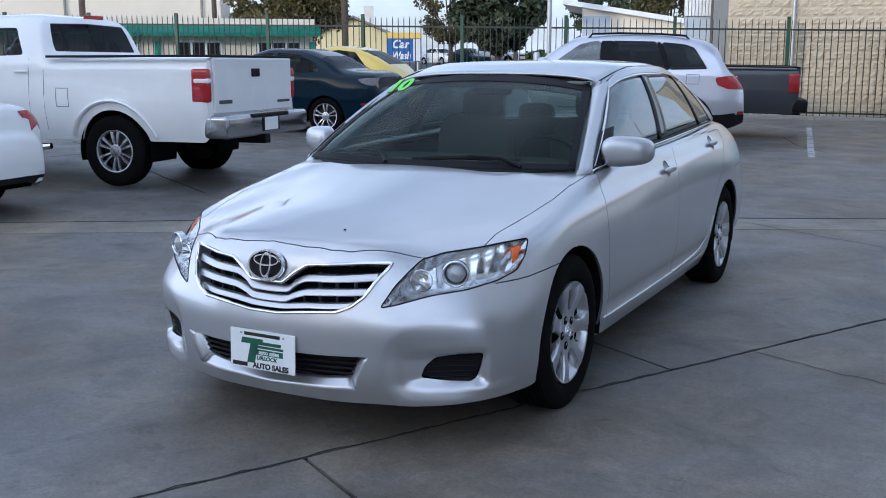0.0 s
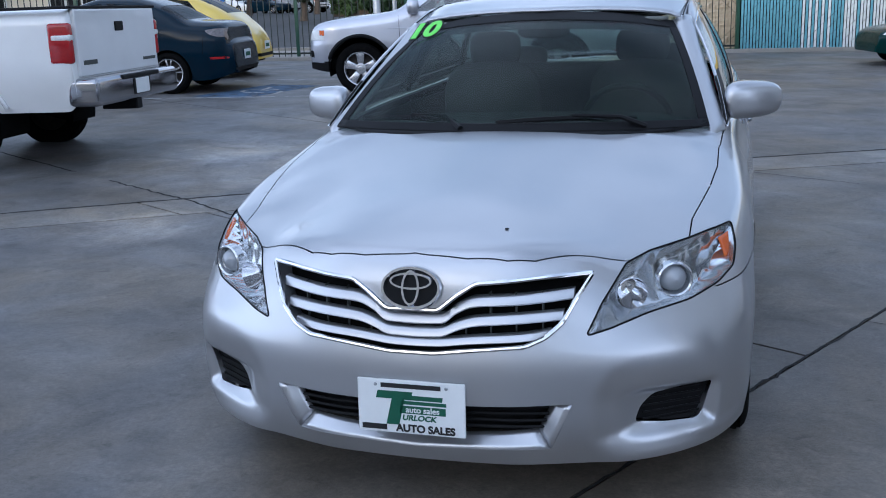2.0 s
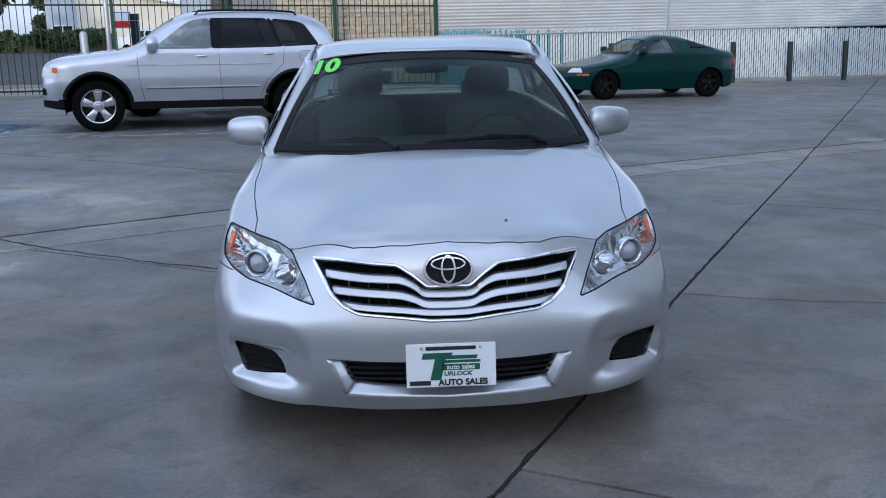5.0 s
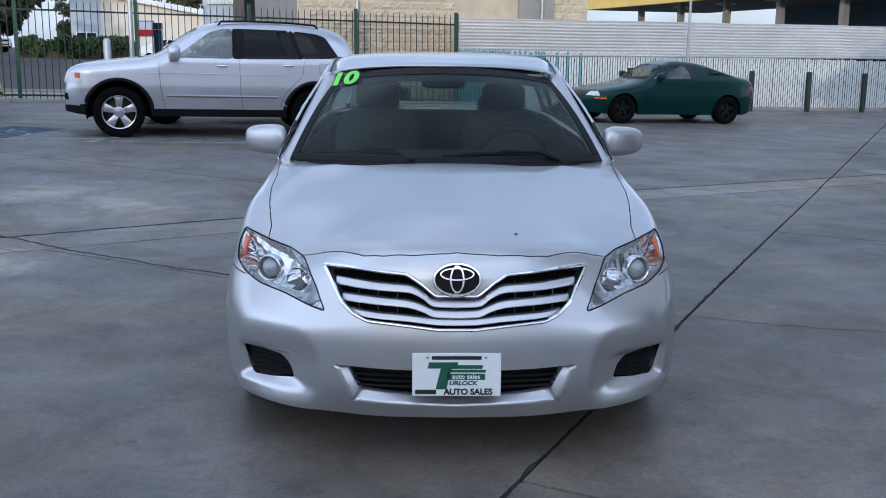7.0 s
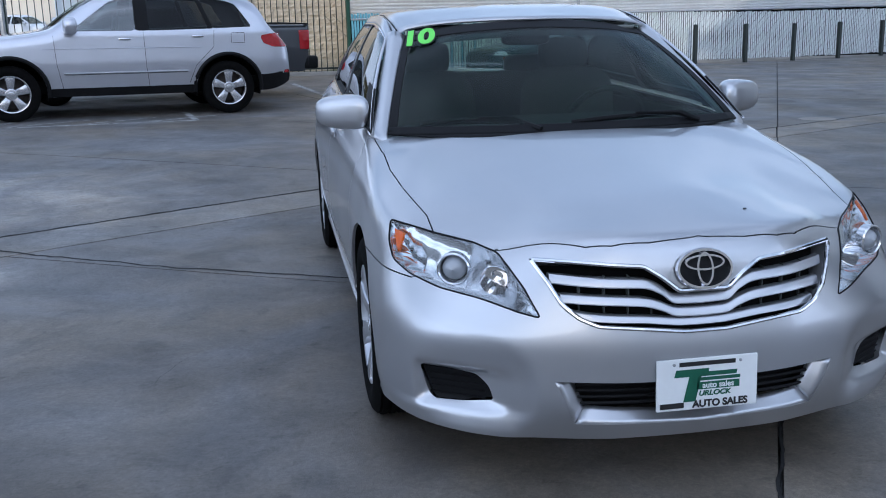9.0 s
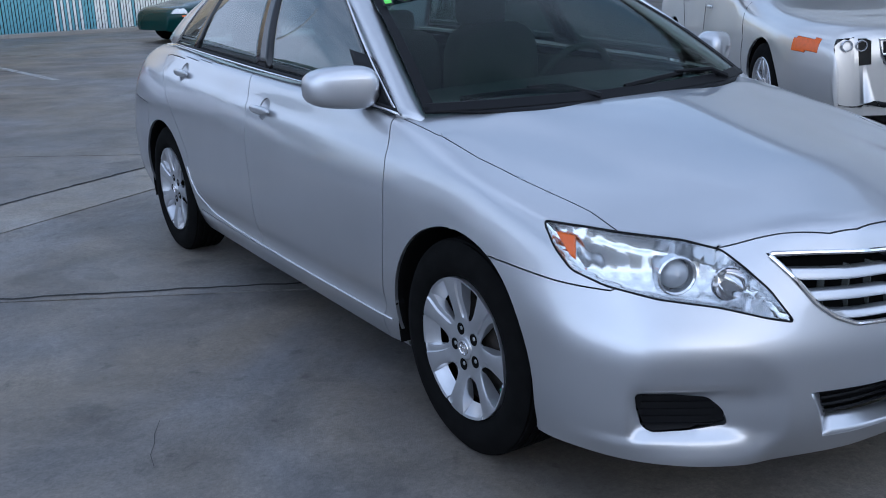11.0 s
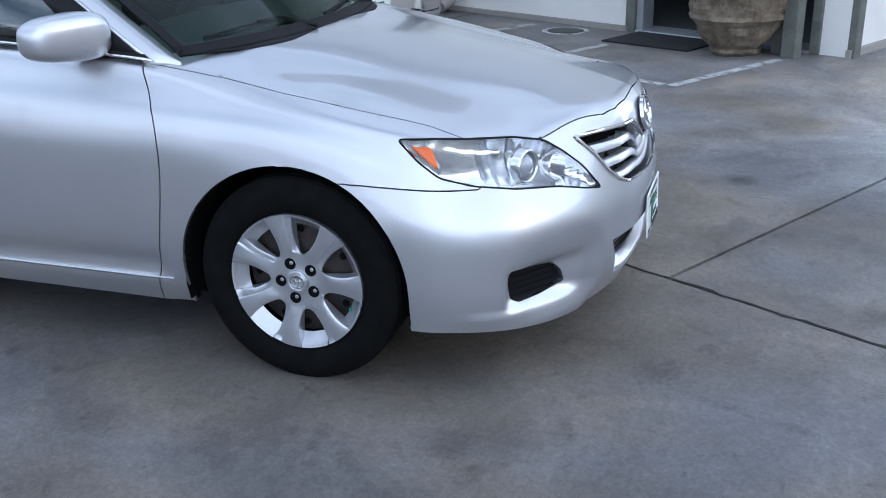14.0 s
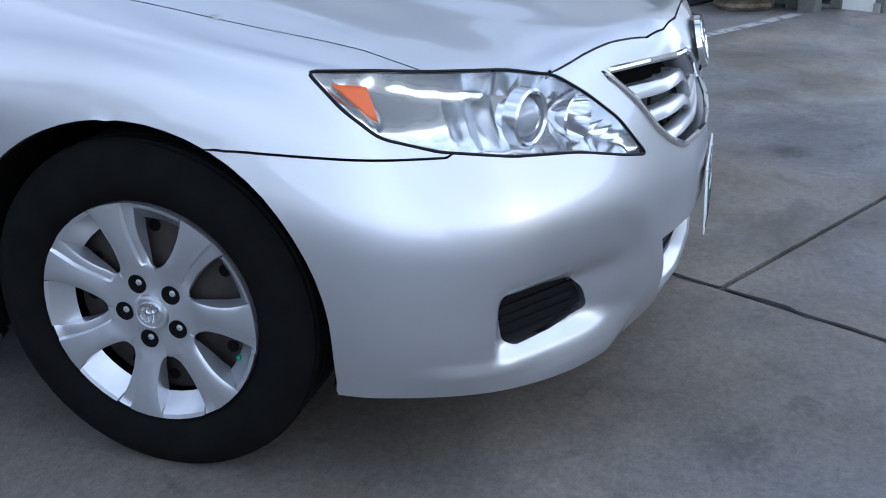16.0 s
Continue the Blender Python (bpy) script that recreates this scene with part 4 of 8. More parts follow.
def patch(name, bottom, top, mat, parent, label="", bulge=0.0, n=14, m=8, thick=0.004, span=(0, 1, 0, 1), push=0.0, lean=None):
    """A curved sheet between two lines of points, bulged outwards, with thickness; span picks a stretch of it."""
    b, t = np.array(bottom, float), np.array(top, float)
    tb = np.linspace(0, 1, len(b))
    tt = np.linspace(0, 1, len(t))
    u0, u1, v0, v1 = span
    us, vs = np.linspace(u0, u1, n), np.linspace(v0, v1, m)
    B, T = pchip(tb, b, us), pchip(tt, t, us)
    g = B[:, None] * (1 - vs)[None, :, None] + T[:, None] * vs[None, :, None]
    du, dv = np.gradient(g, axis=0), np.gradient(g, axis=1)
    nrm = np.cross(du, dv)
    nrm /= np.maximum(np.linalg.norm(nrm, axis=2, keepdims=True), 1e-9)
    flip = 1 if lean is None else np.sign((nrm.mean((0, 1)) * np.array(lean)).sum())
    g = g + flip * nrm * (bulge * (4 * vs * (1 - vs))[None, :, None] + push)
    lo = g - flip * nrm * thick
    verts = np.concatenate([g.reshape(-1, 3), lo.reshape(-1, 3)])
    idx = np.arange(n * m).reshape(n, m)
    f = np.stack([idx[:-1, :-1], idx[1:, :-1], idx[1:, 1:], idx[:-1, 1:]], -1).reshape(-1, 4).tolist()
    if flip < 0:
        f = [q[::-1] for q in f]
    faces = f + [[i + n * m for i in q[::-1]] for q in f]
    edge = {}
    for q in f:
        for i, j in zip(q, q[1:] + q[:1]):
            edge[(i, j)] = 1
    faces += [[j, i, i + n * m, j + n * m] for (i, j) in edge if (j, i) not in edge]
    ob = mesh_object(name, verts, faces, mat, parent, label)
    if "glass" in mat.name:
        ob.visible_shadow = False
    return ob


def mirrored(points):
    return [(-x, y, z) for x, y, z in points]


HEADLAMP = [(.440, .770), (.412, .714), (.370, .668), (.285, .640), (.16, .618), (.02, .602), (-.10, .574), (-.165, .561), (-.105, .637), (-.045, .688), (.004, .722), (.095, .740), (.245, .752), (.345, .764)]
LAMP_WAY = (.62, -.78)
GRILLE = [(-.05, .633), (0, .633), (.072, .631), (.122, .672), (.171, .703), (.25, .708), (.36, .714), (.466, .714), (.43, .657), (.397, .597), (.356, .562), (.306, .541), (.17, .530), (.064, .518), (-.05, .518)]
FOG = [(.300, .384), (.292, .335), (.279, .290), (.255, .277), (.17, .281), (.07, .294), (.085, .335), (.125, .370), (.20, .381)]
FOG_WAY = (.55, -.835)
INTAKE = [(-.05, .370), (0, .370), (.21, .375), (.306, .377), (.425, .379), (.396, .312), (.367, .246), (.22, .244), (0, .238), (-.05, .238)]


def step(a, b, x):
    t = np.clip((x - a) / (b - a), 0, 1)
    return t * t * (3 - 2 * t)


def sedan_relief(g):
    """Pressed creases of the hood and the scooped corners of the bumper."""
    x, y, z = g[..., 0].copy(), g[..., 1].copy(), g[..., 2].copy()
    crease = np.interp(y, [-.66, -.37, -.19, .01, .2], [.355, .415, .438, .465, .52])
    on_hood = step(-.72, -.50, y) * step(.36, .2, y) * step(.80, .83, z + .12)
    g[..., 2] += 0.005 * on_hood * step(-.05, .05, crease - x) * step(.73, .78, z)
    ridge = np.interp(z, [.2, .285, .375, .426, .472, .51], [.495, .467, .469, .482, .515, .60])
    scoop = step(-.004, .06, x - ridge) * step(.52, .36, z) * step(-.30, -.5, y) * step(.82, .70, x) * step(.205, .25, z)
    g[..., 1] += 0.019 * scoop
    g[..., 0] -= 0.005 * scoop
    u = x * .835 + y * .55
    bay = .032 * step(-.03, .10, u) * step(.318, .290, u) * step(.262, .284, z) * step(.405, .372, z) * step(-.35, -.45, y)
    g[..., 0] -= .55 * bay
    g[..., 1] += .835 * bay
    lip = step(.268, .250, z) * step(-.45, -.6, y) * step(.46, .56, x)
    g[..., 1] -= 0.012 * lip
    g[..., 0] += 0.006 * lip
    # sill stands proud under the doors, a shoulder line runs through the handles
    side = step(.40, .5, y) * step(2.42, 2.3, y)
    g[..., 0] += 0.012 * side * step(.292, .280, z) * step(.7, .8, x)
    g[..., 0] -= 0.010 * side * np.exp(-((z - .335) / .03) ** 2) * (x > .7)
    hip = np.interp(y, [.1, .5, 1.5, 2.7, 3.3], [.815, .838, .868, .925, .945])
    d = z - hip
    g[..., 0] += 0.008 * step(-.05, .45, y) * step(3.5, 3.1, y) * np.where(d < 0, np.exp(d / .07), np.exp(-d / .016)) * (x > .7)
    return g


def liner(car, s, y, z, r, x0, x1):
    """The dark lining of a wheel arch."""
    bm = bmesh.new()
    rows = []
    for a in np.linspace(-0.25, math.pi + 0.25, 30):
        rows.append([bm.verts.new((s * x, y + rr * math.cos(a), z + rr * math.sin(a))) for x, rr in ((x0, 0.02), (x0, r), (x1, r))])
    for r0, r1 in zip(rows, rows[1:]):
        for k in range(2):
            bm.faces.new((r0[k], r0[k + 1], r1[k + 1], r1[k]))
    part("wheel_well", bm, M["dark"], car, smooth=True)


def on_skin(skin, x, z, out=0.0):
    """The point of the nose at that width and height."""
    hit = skin.tree.ray_cast(Vector((abs(x), -1.5, z)), Vector((0, 1, 0)))[0]
    y = hit.y if hit is not None else -0.8
    return Vector((x, y - out, z))


def curve_across(skin, pts, out, n=10):
    """A line over the nose through (half width, height) points, mirrored to both sides."""
    p = np.array(pts, float)
    q = pchip(np.linspace(0, 1, len(p)), p, np.linspace(0, 1, n * (len(p) - 1) // 2))
    half = [on_skin(skin, x, z, out) for x, z in q]
    return [Vector((-v.x, v.y, v.z)) for v in half] + half[::-1][1:]


def dealer_plate(car, m):
    """White dealer plate; its words that may be shown are lettered, names and numbers are bars."""
    plate = part("dealer_plate", box(-.1525, .1525, -.004, 0, -.076, .076, .0035, m=m), M["plate_white"], car, "white dealer plate with green and black print")
    flat = lambda x, z: m @ pose(x, -.0052, z, 90, 0, 0)

    def bar(x0, x1, z0, z1, mat, slant=0.0):
        bm = bmesh.new()
        bm.faces.new([bm.verts.new(m @ Vector(p)) for p in ((x0, -.005, z0), (x1, -.005, z0), (x1 + slant, -.005, z1), (x0 + slant, -.005, z1))])
        part("print_bar", bm, mat, plate)

    bar(-.085, .085, .053, .066, M["ink_black"])
    bar(-.10, .0, .022, .044, M["ink_green"], .006)
    bar(-.072, -.035, -.052, .024, M["ink_green"], .018)
    bar(-.028, .10, .008, .018, M["ink_green"])
    bar(-.02, .088, .021, .034, M["ink_green"], .003)
    bar(-.032, .098, -.018, .004, M["ink_green"])
    lettering("script_line", "auto sales", .024, M["plate_white"], plate, m @ pose(.033, -.0062, -.0065, 90, 0, 0), bold=.0004)
    lettering("town_words", "URLOCK", .021, M["ink_green"], plate, m @ pose(.022, -.0055, -.030, 90, 0, 0), bold=.0006, shear=.2, squeeze=1.15)
    bar(-.142, -.07, -.069, -.053, M["ink_black"])
    lettering("dealer_line", "AUTO SALES", .029, M["ink_black"], plate, m @ pose(.04, -.0055, -.061, 90, 0, 0), bold=.0011, squeeze=1.02)
    for x in (-.1, .1):
        bm = lathe([(-.0, .005), (-.003, .004), (-.0035, .0005)], 10, axis="z", m=m @ pose(x, -.004, .06, 90, 0, 0) @ Matrix.Scale(-1, 4, (0, 0, 1)))
        part("plate_screw", bm, M["galv"], plate)
    return plate


def sedan(place):
    car = thing("silver_sedan", place, "silver metallic four-door sedan with a dealer plate, parked on concrete", "car")
    per_u = [14, 16, 18, 18, 18, 22, 24, 26, 26, 28, 26, 26, 18, 14, 14]
    per_v = [7, 14, 11, 9, 9, 12, 10]
    g = line_grid(SEDAN_LINES, per_u, per_v)
    g = sleek(g, step(.765, .80, g[..., 2]) * step(.30, .24, g[..., 1]) * step(.74, .68, g[..., 0]))
    g = fair(sedan_relief(g), 2)
    skin = Skin(g)
    cu, cv = np.r_[0, np.cumsum(per_u)], np.r_[0, np.cumsum(per_v)]
    iu, iv = skin.iu, skin.iv
    for cy, r in ((0.01, 0.372), (2.776, 0.372)):
        arch = [(r * math.cos(a) + cy, 0.315 + r * math.sin(a)) for a in np.linspace(0.0, math.pi, 30)] + [(cy - r * 1.0, 0.0), (cy + r * 1.0, 0.0)]
        skin.cut(arch, (1, 0), "arch", lambda c: c[:, 0] > 0.6, snap=False)
    skin.relax("arch", g.shape[:2])
    skin.cut(rounded(HEADLAMP, 0.015), LAMP_WAY, "lamp", lambda c: c[:, 1] < 0.1)
    skin.cut(GRILLE, (0, -1), "grille", lambda c: c[:, 1] < -0.5)
    skin.cut(INTAKE, (0, -1), "intake", lambda c: c[:, 1] < -0.5)
    skin.cut(rounded(FOG, 0.012), FOG_WAY, "fog", lambda c: c[:, 1] < -0.2)
    skin.cut(rounded([(3.42, .80), (3.34, .90), (3.45, .965), (3.80, .955), (3.80, .80)], .02), (1, 0), "tail", lambda c: c[:, 0] > .3)
    for hy, hz in ((1.445, .880), (2.50, .948)):
        skin.cut([(hy + .048 * math.cos(a), hz + .04 * math.sin(a)) for a in np.linspace(0, 2 * math.pi, 15)[:-1]], (1, 0), "cup%d" % (hy > 2), lambda c: c[:, 0] > .5)
    skin.cut([(1.2, .20), (1.2, 1.2), (2.95, 1.2), (2.84, .945), (2.70, .82), (2.527, .705), (2.405, .59), (2.36, .44), (2.30, .394), (2.215, .345), (2.215, .20)], (1, 0), "rear_door", lambda c: (c[:, 0] > .70) & (c[:, 2] < 1.01))
    skin.cut([(-.05, -.856), (0, -.856), (.144, -.855), (.251, -.841), (.32, -.815), (.40, -.760), (.47, -.715), (.552, -.668), (.62, -.60), (.70, -.53), (.702, -.46), (.704, -.38), (.722, -.28), (.748, -.12), (.765, .05), (.765, .60), (-.05, .60)], (0, 0, 1), "hood", lambda c: (c[:, 2] > .69) & (c[:, 1] < .25))
    free = skin.tag == "body"
    door = skin.tag == "rear_door"
    name = np.array(["rear_quarter"] * len(iu), dtype=object)
    name[iu < cu[7]] = "front_fender"
    name[(iu >= cu[7]) & (iu < cu[9])] = "front_door"
    name[(iu >= cu[7]) & (iu < cu[11] - 19) & (iv < cv[1])] = "sill"
    name[(iu < cu[6]) & (iv < cv[3])] = "front_bumper"
    name[(iu < cu[4]) & (skin.v[skin.f].mean(1)[:, 1] < -.45)] = "front_bumper"
    name[(iu < cu[7]) & (iv >= cv[5]) & (skin.v[skin.f].mean(1)[:, 1] > .2)] = "hood"
    name[(iu >= cu[7]) & (iv >= cv[5])] = "deck"
    name[(iu >= cu[11] + 12) & (iv < cv[3])] = "rear_bumper"
    skin.tag[free] = name[free]
    skin.tag[door & (iu < cu[9])] = "front_door"
    skin.tag[door & (iv < cv[1])] = "sill"
    skin.tag[door & (iv >= cv[5])] = "deck"
    skin.tag[(iv >= cv[5] + 2) & (iu >= cu[7] + 3) & (iu < cu[11] + 4)] = "cabin"
    P = M["silver"]
    for n in ("hood", "front_bumper", "deck", "rear_bumper"):
        skin.piece(n, car, P, [n], both=True, gap=.0022, lip=.06 if n == "front_bumper" else .014)
    for n in ("front_fender", "front_door", "rear_door", "rear_quarter", "sill"):
        for s in (1, -1):
            skin.piece(n, car, P, [n], mirror=s, gap=.0022)
    shell = Skin(g)
    shell.tag, shell.v = skin.tag, skin.v
    shell.piece("inner_shell", car, M["dark"], ["front_fender", "front_door", "rear_door", "rear_quarter", "sill", "hood", "deck", "rear_bumper"], gap=0.0, lip=0.02, offset=-0.011, both=True)
    way = np.array([LAMP_WAY[0], LAMP_WAY[1], 0])
    for s in (1, -1):
        lens = skin.piece("headlamp_lens", car, M["lens"], ["lamp"], gap=0.004, lip=0.012, mirror=s, label="clear headlamp lens", offset=-.002)
        lamp_faces = skin.tag == "lamp"
        edge_v = np.zeros(len(skin.v), bool)
        edge_v[np.intersect1d(skin.f[lamp_faces], skin.f[~lamp_faces])] = True
        facets = lambda v: np.where(edge_v, -0.006, -0.018 - 0.055 * np.clip(1 - ((v[:, 2] - .672) / .085) ** 2, 0, 1) - 0.004 * np.abs(np.sin((v[:, 0] * .78 + v[:, 1] * .62) * 55)))
        bowl = skin.piece("headlamp_bowl", car, M["reflector"], ["lamp"], gap=0.0, lip=0.0, mirror=s, offset=facets)
        rows = []
        for k in np.linspace(0, 1, 7):
            row = []
            for h in np.linspace(0, 1, 7):
                u = .360 + k * (.012 + .036 * h)
                z = .690 + .008 * k + h * (.052 - .002 * k)
                base = np.array([.78, .62, 0]) * u + np.array([0, 0, z])
                loc = skin.tree.ray_cast(Vector(base + way * 1.5), Vector(-way))[0]
                q = np.array(loc) - way * .010 
                row.append((s * q[0], q[1], q[2]))
            rows.append(row)
        patch("indicator", rows[0], rows[-1], M["amber"], bowl, "amber turn signal", n=7, m=7, thick=.01, lean=(s * .62, -.78, 0))
        rim3 = []
        for u, z in rounded(HEADLAMP, 0.015):
            base = np.array([.78, .62, 0]) * u + np.array([0, 0, z])
            loc = skin.tree.ray_cast(Vector(base + way * 1.5), Vector(-way))[0]
            if loc is not None:
                rim3.append((s * loc.x, loc.y, loc.z))
        part("headlamp_gasket", tube(rim3, .0028, 6, closed=True), M["black"], car, smooth=True)
        turn = pose(0, 0, 0, 0, 0, math.degrees(math.atan2(-.93, .37)))
        for (lx, ly, lz), rad, kind in (((.665, -.668, .676), .050, 1), ((.560, -.742, .650), .044, 0)):
            at = Matrix.Translation((lx, ly + .030, lz)) @ turn
            if s < 0:
                at = Matrix.Scale(-1, 4, (1, 0, 0)) @ at
            bm = lathe([(.0, rad), (.026, rad * 1.0), (.030, rad * .92), (.026, rad * .84), (.0, rad * .78), (-.03, rad * .5), (-.04, .001)] if kind else [(.012, rad), (.016, rad * .96), (-.01, rad * .8), (-.04, rad * .35), (-.045, .001)], 28, m=at)
            ring = part("projector_ring" if kind else "high_beam_cup", bm, M["reflector" if kind else "chrome"], bowl, smooth=True)
            if kind:
                bm = lathe([(.004, rad * .76), (.020, rad * .66), (.032, rad * .42), (.037, .001)], 24, m=at)
                part("projector_lens", bm, M["lens_dark"], ring, smooth=True)
        # fog recess: the insert lies deeper towards the middle of the car
        ins = skin.piece("fog_insert", car, M["black"], ["fog"], gap=0.002, lip=0.0, mirror=s, offset=-.014)
        for z in (.29, .31, .33, .35, .37):
            pts = []
            for u in np.linspace(.10, .28, 7):
                base = np.array([.835, .55, 0]) * u + np.array([0, 0, z])
                loc = skin.tree.ray_cast(Vector(base + np.array([FOG_WAY[0], FOG_WAY[1], 0]) * 1.5), Vector((-FOG_WAY[0], -FOG_WAY[1], 0)))[0]
                if loc is not None:
                    q = np.array(loc) + np.array([-FOG_WAY[0], -FOG_WAY[1], 0]) * .012
                    pts.append((s * q[0], q[1], q[2]))
            part("fog_slat", tube(pts, .0035, 5), M["black"], ins)
        for y, z in ((0.0, 0.322), (2.776, 0.322)):
            car_wheel(car, s * 0.782, y, z, 0.328, 0.216, 0.205, (7, 0.20, False), s, "hubcap")
            liner(car, s, y + (.01 if y < 1 else 0), .315, .378, .50, .872)
        skin.piece("tail_lamp", car, M["red_lens"], ["tail"], gap=.002, lip=.02, mirror=s, label="red tail lamp")
        for k, (hy, hz) in enumerate(((1.445, .880), (2.50, .948))):
            bowl_depth = lambda v, hy=hy, hz=hz: -.002 - .020 * np.clip(1 - ((v[:, 1] - hy) / .05) ** 2 - ((v[:, 2] - hz) / .043) ** 2, 0, 1)
            skin.piece("handle_cup", car, P, ["cup%d" % k], gap=-.001, lip=0.0, mirror=s, offset=bowl_depth)
            hx = .866 if k == 0 else .842
            bm = blob(s * (hx + .014), hy + .005, hz - .004, .012, .098, .017, .75)
            part("door_handle", bm, P, car, smooth=True, auto=3)
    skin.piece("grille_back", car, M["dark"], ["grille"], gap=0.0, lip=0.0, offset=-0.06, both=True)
    skin.piece("intake_back", car, M["black"], ["intake"], gap=0.0, lip=0.0, offset=-0.075, both=True)
    for s in (1, -1):
        edge = pchip(np.linspace(0, 1, 7), [(.43, .286), (1.0, .286), (1.6, .290), (2.15, .310), (2.30, .352), (2.375, .43), (2.41, .50)], np.linspace(0, 1, 40))
        hits = [skin.tree.ray_cast(Vector((2.0, y, z)), Vector((-1, 0, 0)))[0] for y, z in edge]
        part("sill_moulding", tube([(s * (p.x + .001), p.y, p.z) for p in hits if p is not None], .0035, 6), P, car, smooth=True)
    # grille bars, fins and bright surround
    bars = [([(.420, .662), (.30, .655), (.17, .650), (.12, .632), (.076, .603), (0, .600)], .027), ([(.396, .610), (.30, .606), (.17, .598), (.12, .585), (.07, .566), (0, .564)], .025), ([(.365, .566), (.30, .557), (.17, .549), (.06, .538), (0, .537)], .021)]
    for pts, h in bars:
        part("grille_bar", sweep(curve_across(skin, pts, -.018), h, .03, tilt=.32), P, car, smooth=True, auto=.7)
    for k in range(-5, 6):
        x = k * .068
        p = on_skin(skin, x, .62, -.03)
        z1 = .672 if abs(x) > .14 else .60
        part("grille_fin", box(x - .0015, x + .0015, p.y + .01, p.y + .03, .545, z1), M["trim_grey"], car)
    outline = [p for p in rounded(GRILLE, .012) if p[0] >= 0]
    rim = [on_skin(skin, x, z, .001) for x, z in outline]
    loop = rim + [Vector((-v.x, v.y, v.z)) for v in rim[::-1]]
    part("grille_surround", tube(loop, .0068, 8, closed=True), M["chrome"], car, "bright grille surround", smooth=True)
    for s in (1, -1):
        deep = lambda x, z: on_skin(skin, x, z, -.05)
        flip = lambda pts: [(s * p.x, p.y, p.z) for p in pts]
        patch("intake_ear", flip([on_skin(skin, x, z, 0) for x, z in ((.425, .379), (.396, .312), (.367, .246))]), flip([deep(x, z) for x, z in ((.368, .376), (.350, .335), (.330, .292))]), P, car, n=8, m=4, thick=.006, lean=(-s, -1, 0))
    lip_line = [on_skin(skin, x, float(np.interp(abs(x), (0, .22, .367), (.238, .244, .246))), 0) for x in np.linspace(-.367, .367, 21)]
    sill_line = [on_skin(skin, x, float(np.interp(abs(x), (0, .216, .33), (.266, .280, .292))), -.05) for x in np.linspace(-.33, .33, 21)]
    patch("intake_shelf", lip_line, sill_line, P, car, n=30, m=5, thick=.006, lean=(0, -.5, 1))
    for z in (.30, .32, .34, .36):
        pts = [on_skin(skin, x, z, -.045) for x in np.linspace(-.36, .36, 25)]
        part("intake_slat", tube(pts, .005, 6), M["black"], car)
    # round badge of two crossing ovals in a ring
    at = pose(0, -.903, .690, -14, 0, 0)
    bm = bmesh.new()
    ring = []
    mid = bm.verts.new(at @ Vector((0, -.006, 0)))
    for k in range(36):
        a = 2 * math.pi * k / 36
        ring.append(bm.verts.new(at @ Vector((.079 * math.cos(a), 0, .053 * math.sin(a)))))
    for k in range(36):
        bm.faces.new((mid, ring[k], ring[(k + 1) % 36]))
    badge = part("badge", bm, M["black"], car, "dark oval badge with bright rings", smooth=True)
    for nm, bm in (("outer_ring", oval_ring(.079, .0535, .013, .011, at)), ("upright_oval", oval_ring(.022, .044, .012, .012, at)), ("wide_oval", oval_ring(.056, .020, .011, .011, at @ Matrix.Translation((0, 0, .018))))):
        part(nm, bm, M["chrome"], badge, smooth=True)
    dealer_plate(car, pose(0, -.946, .366, -2, 0, 0))
    part("stone_chip", blob(.219, -.701, .8135, .006, .005, .0015, .8, seg=8), M["ink_black"], car)
    part("underbody", box(-.72, .72, -.6, 3.5, .17, .26, .02), M["dark"], car)
    greenhouse(car, P)
    cabin(car)
    return car


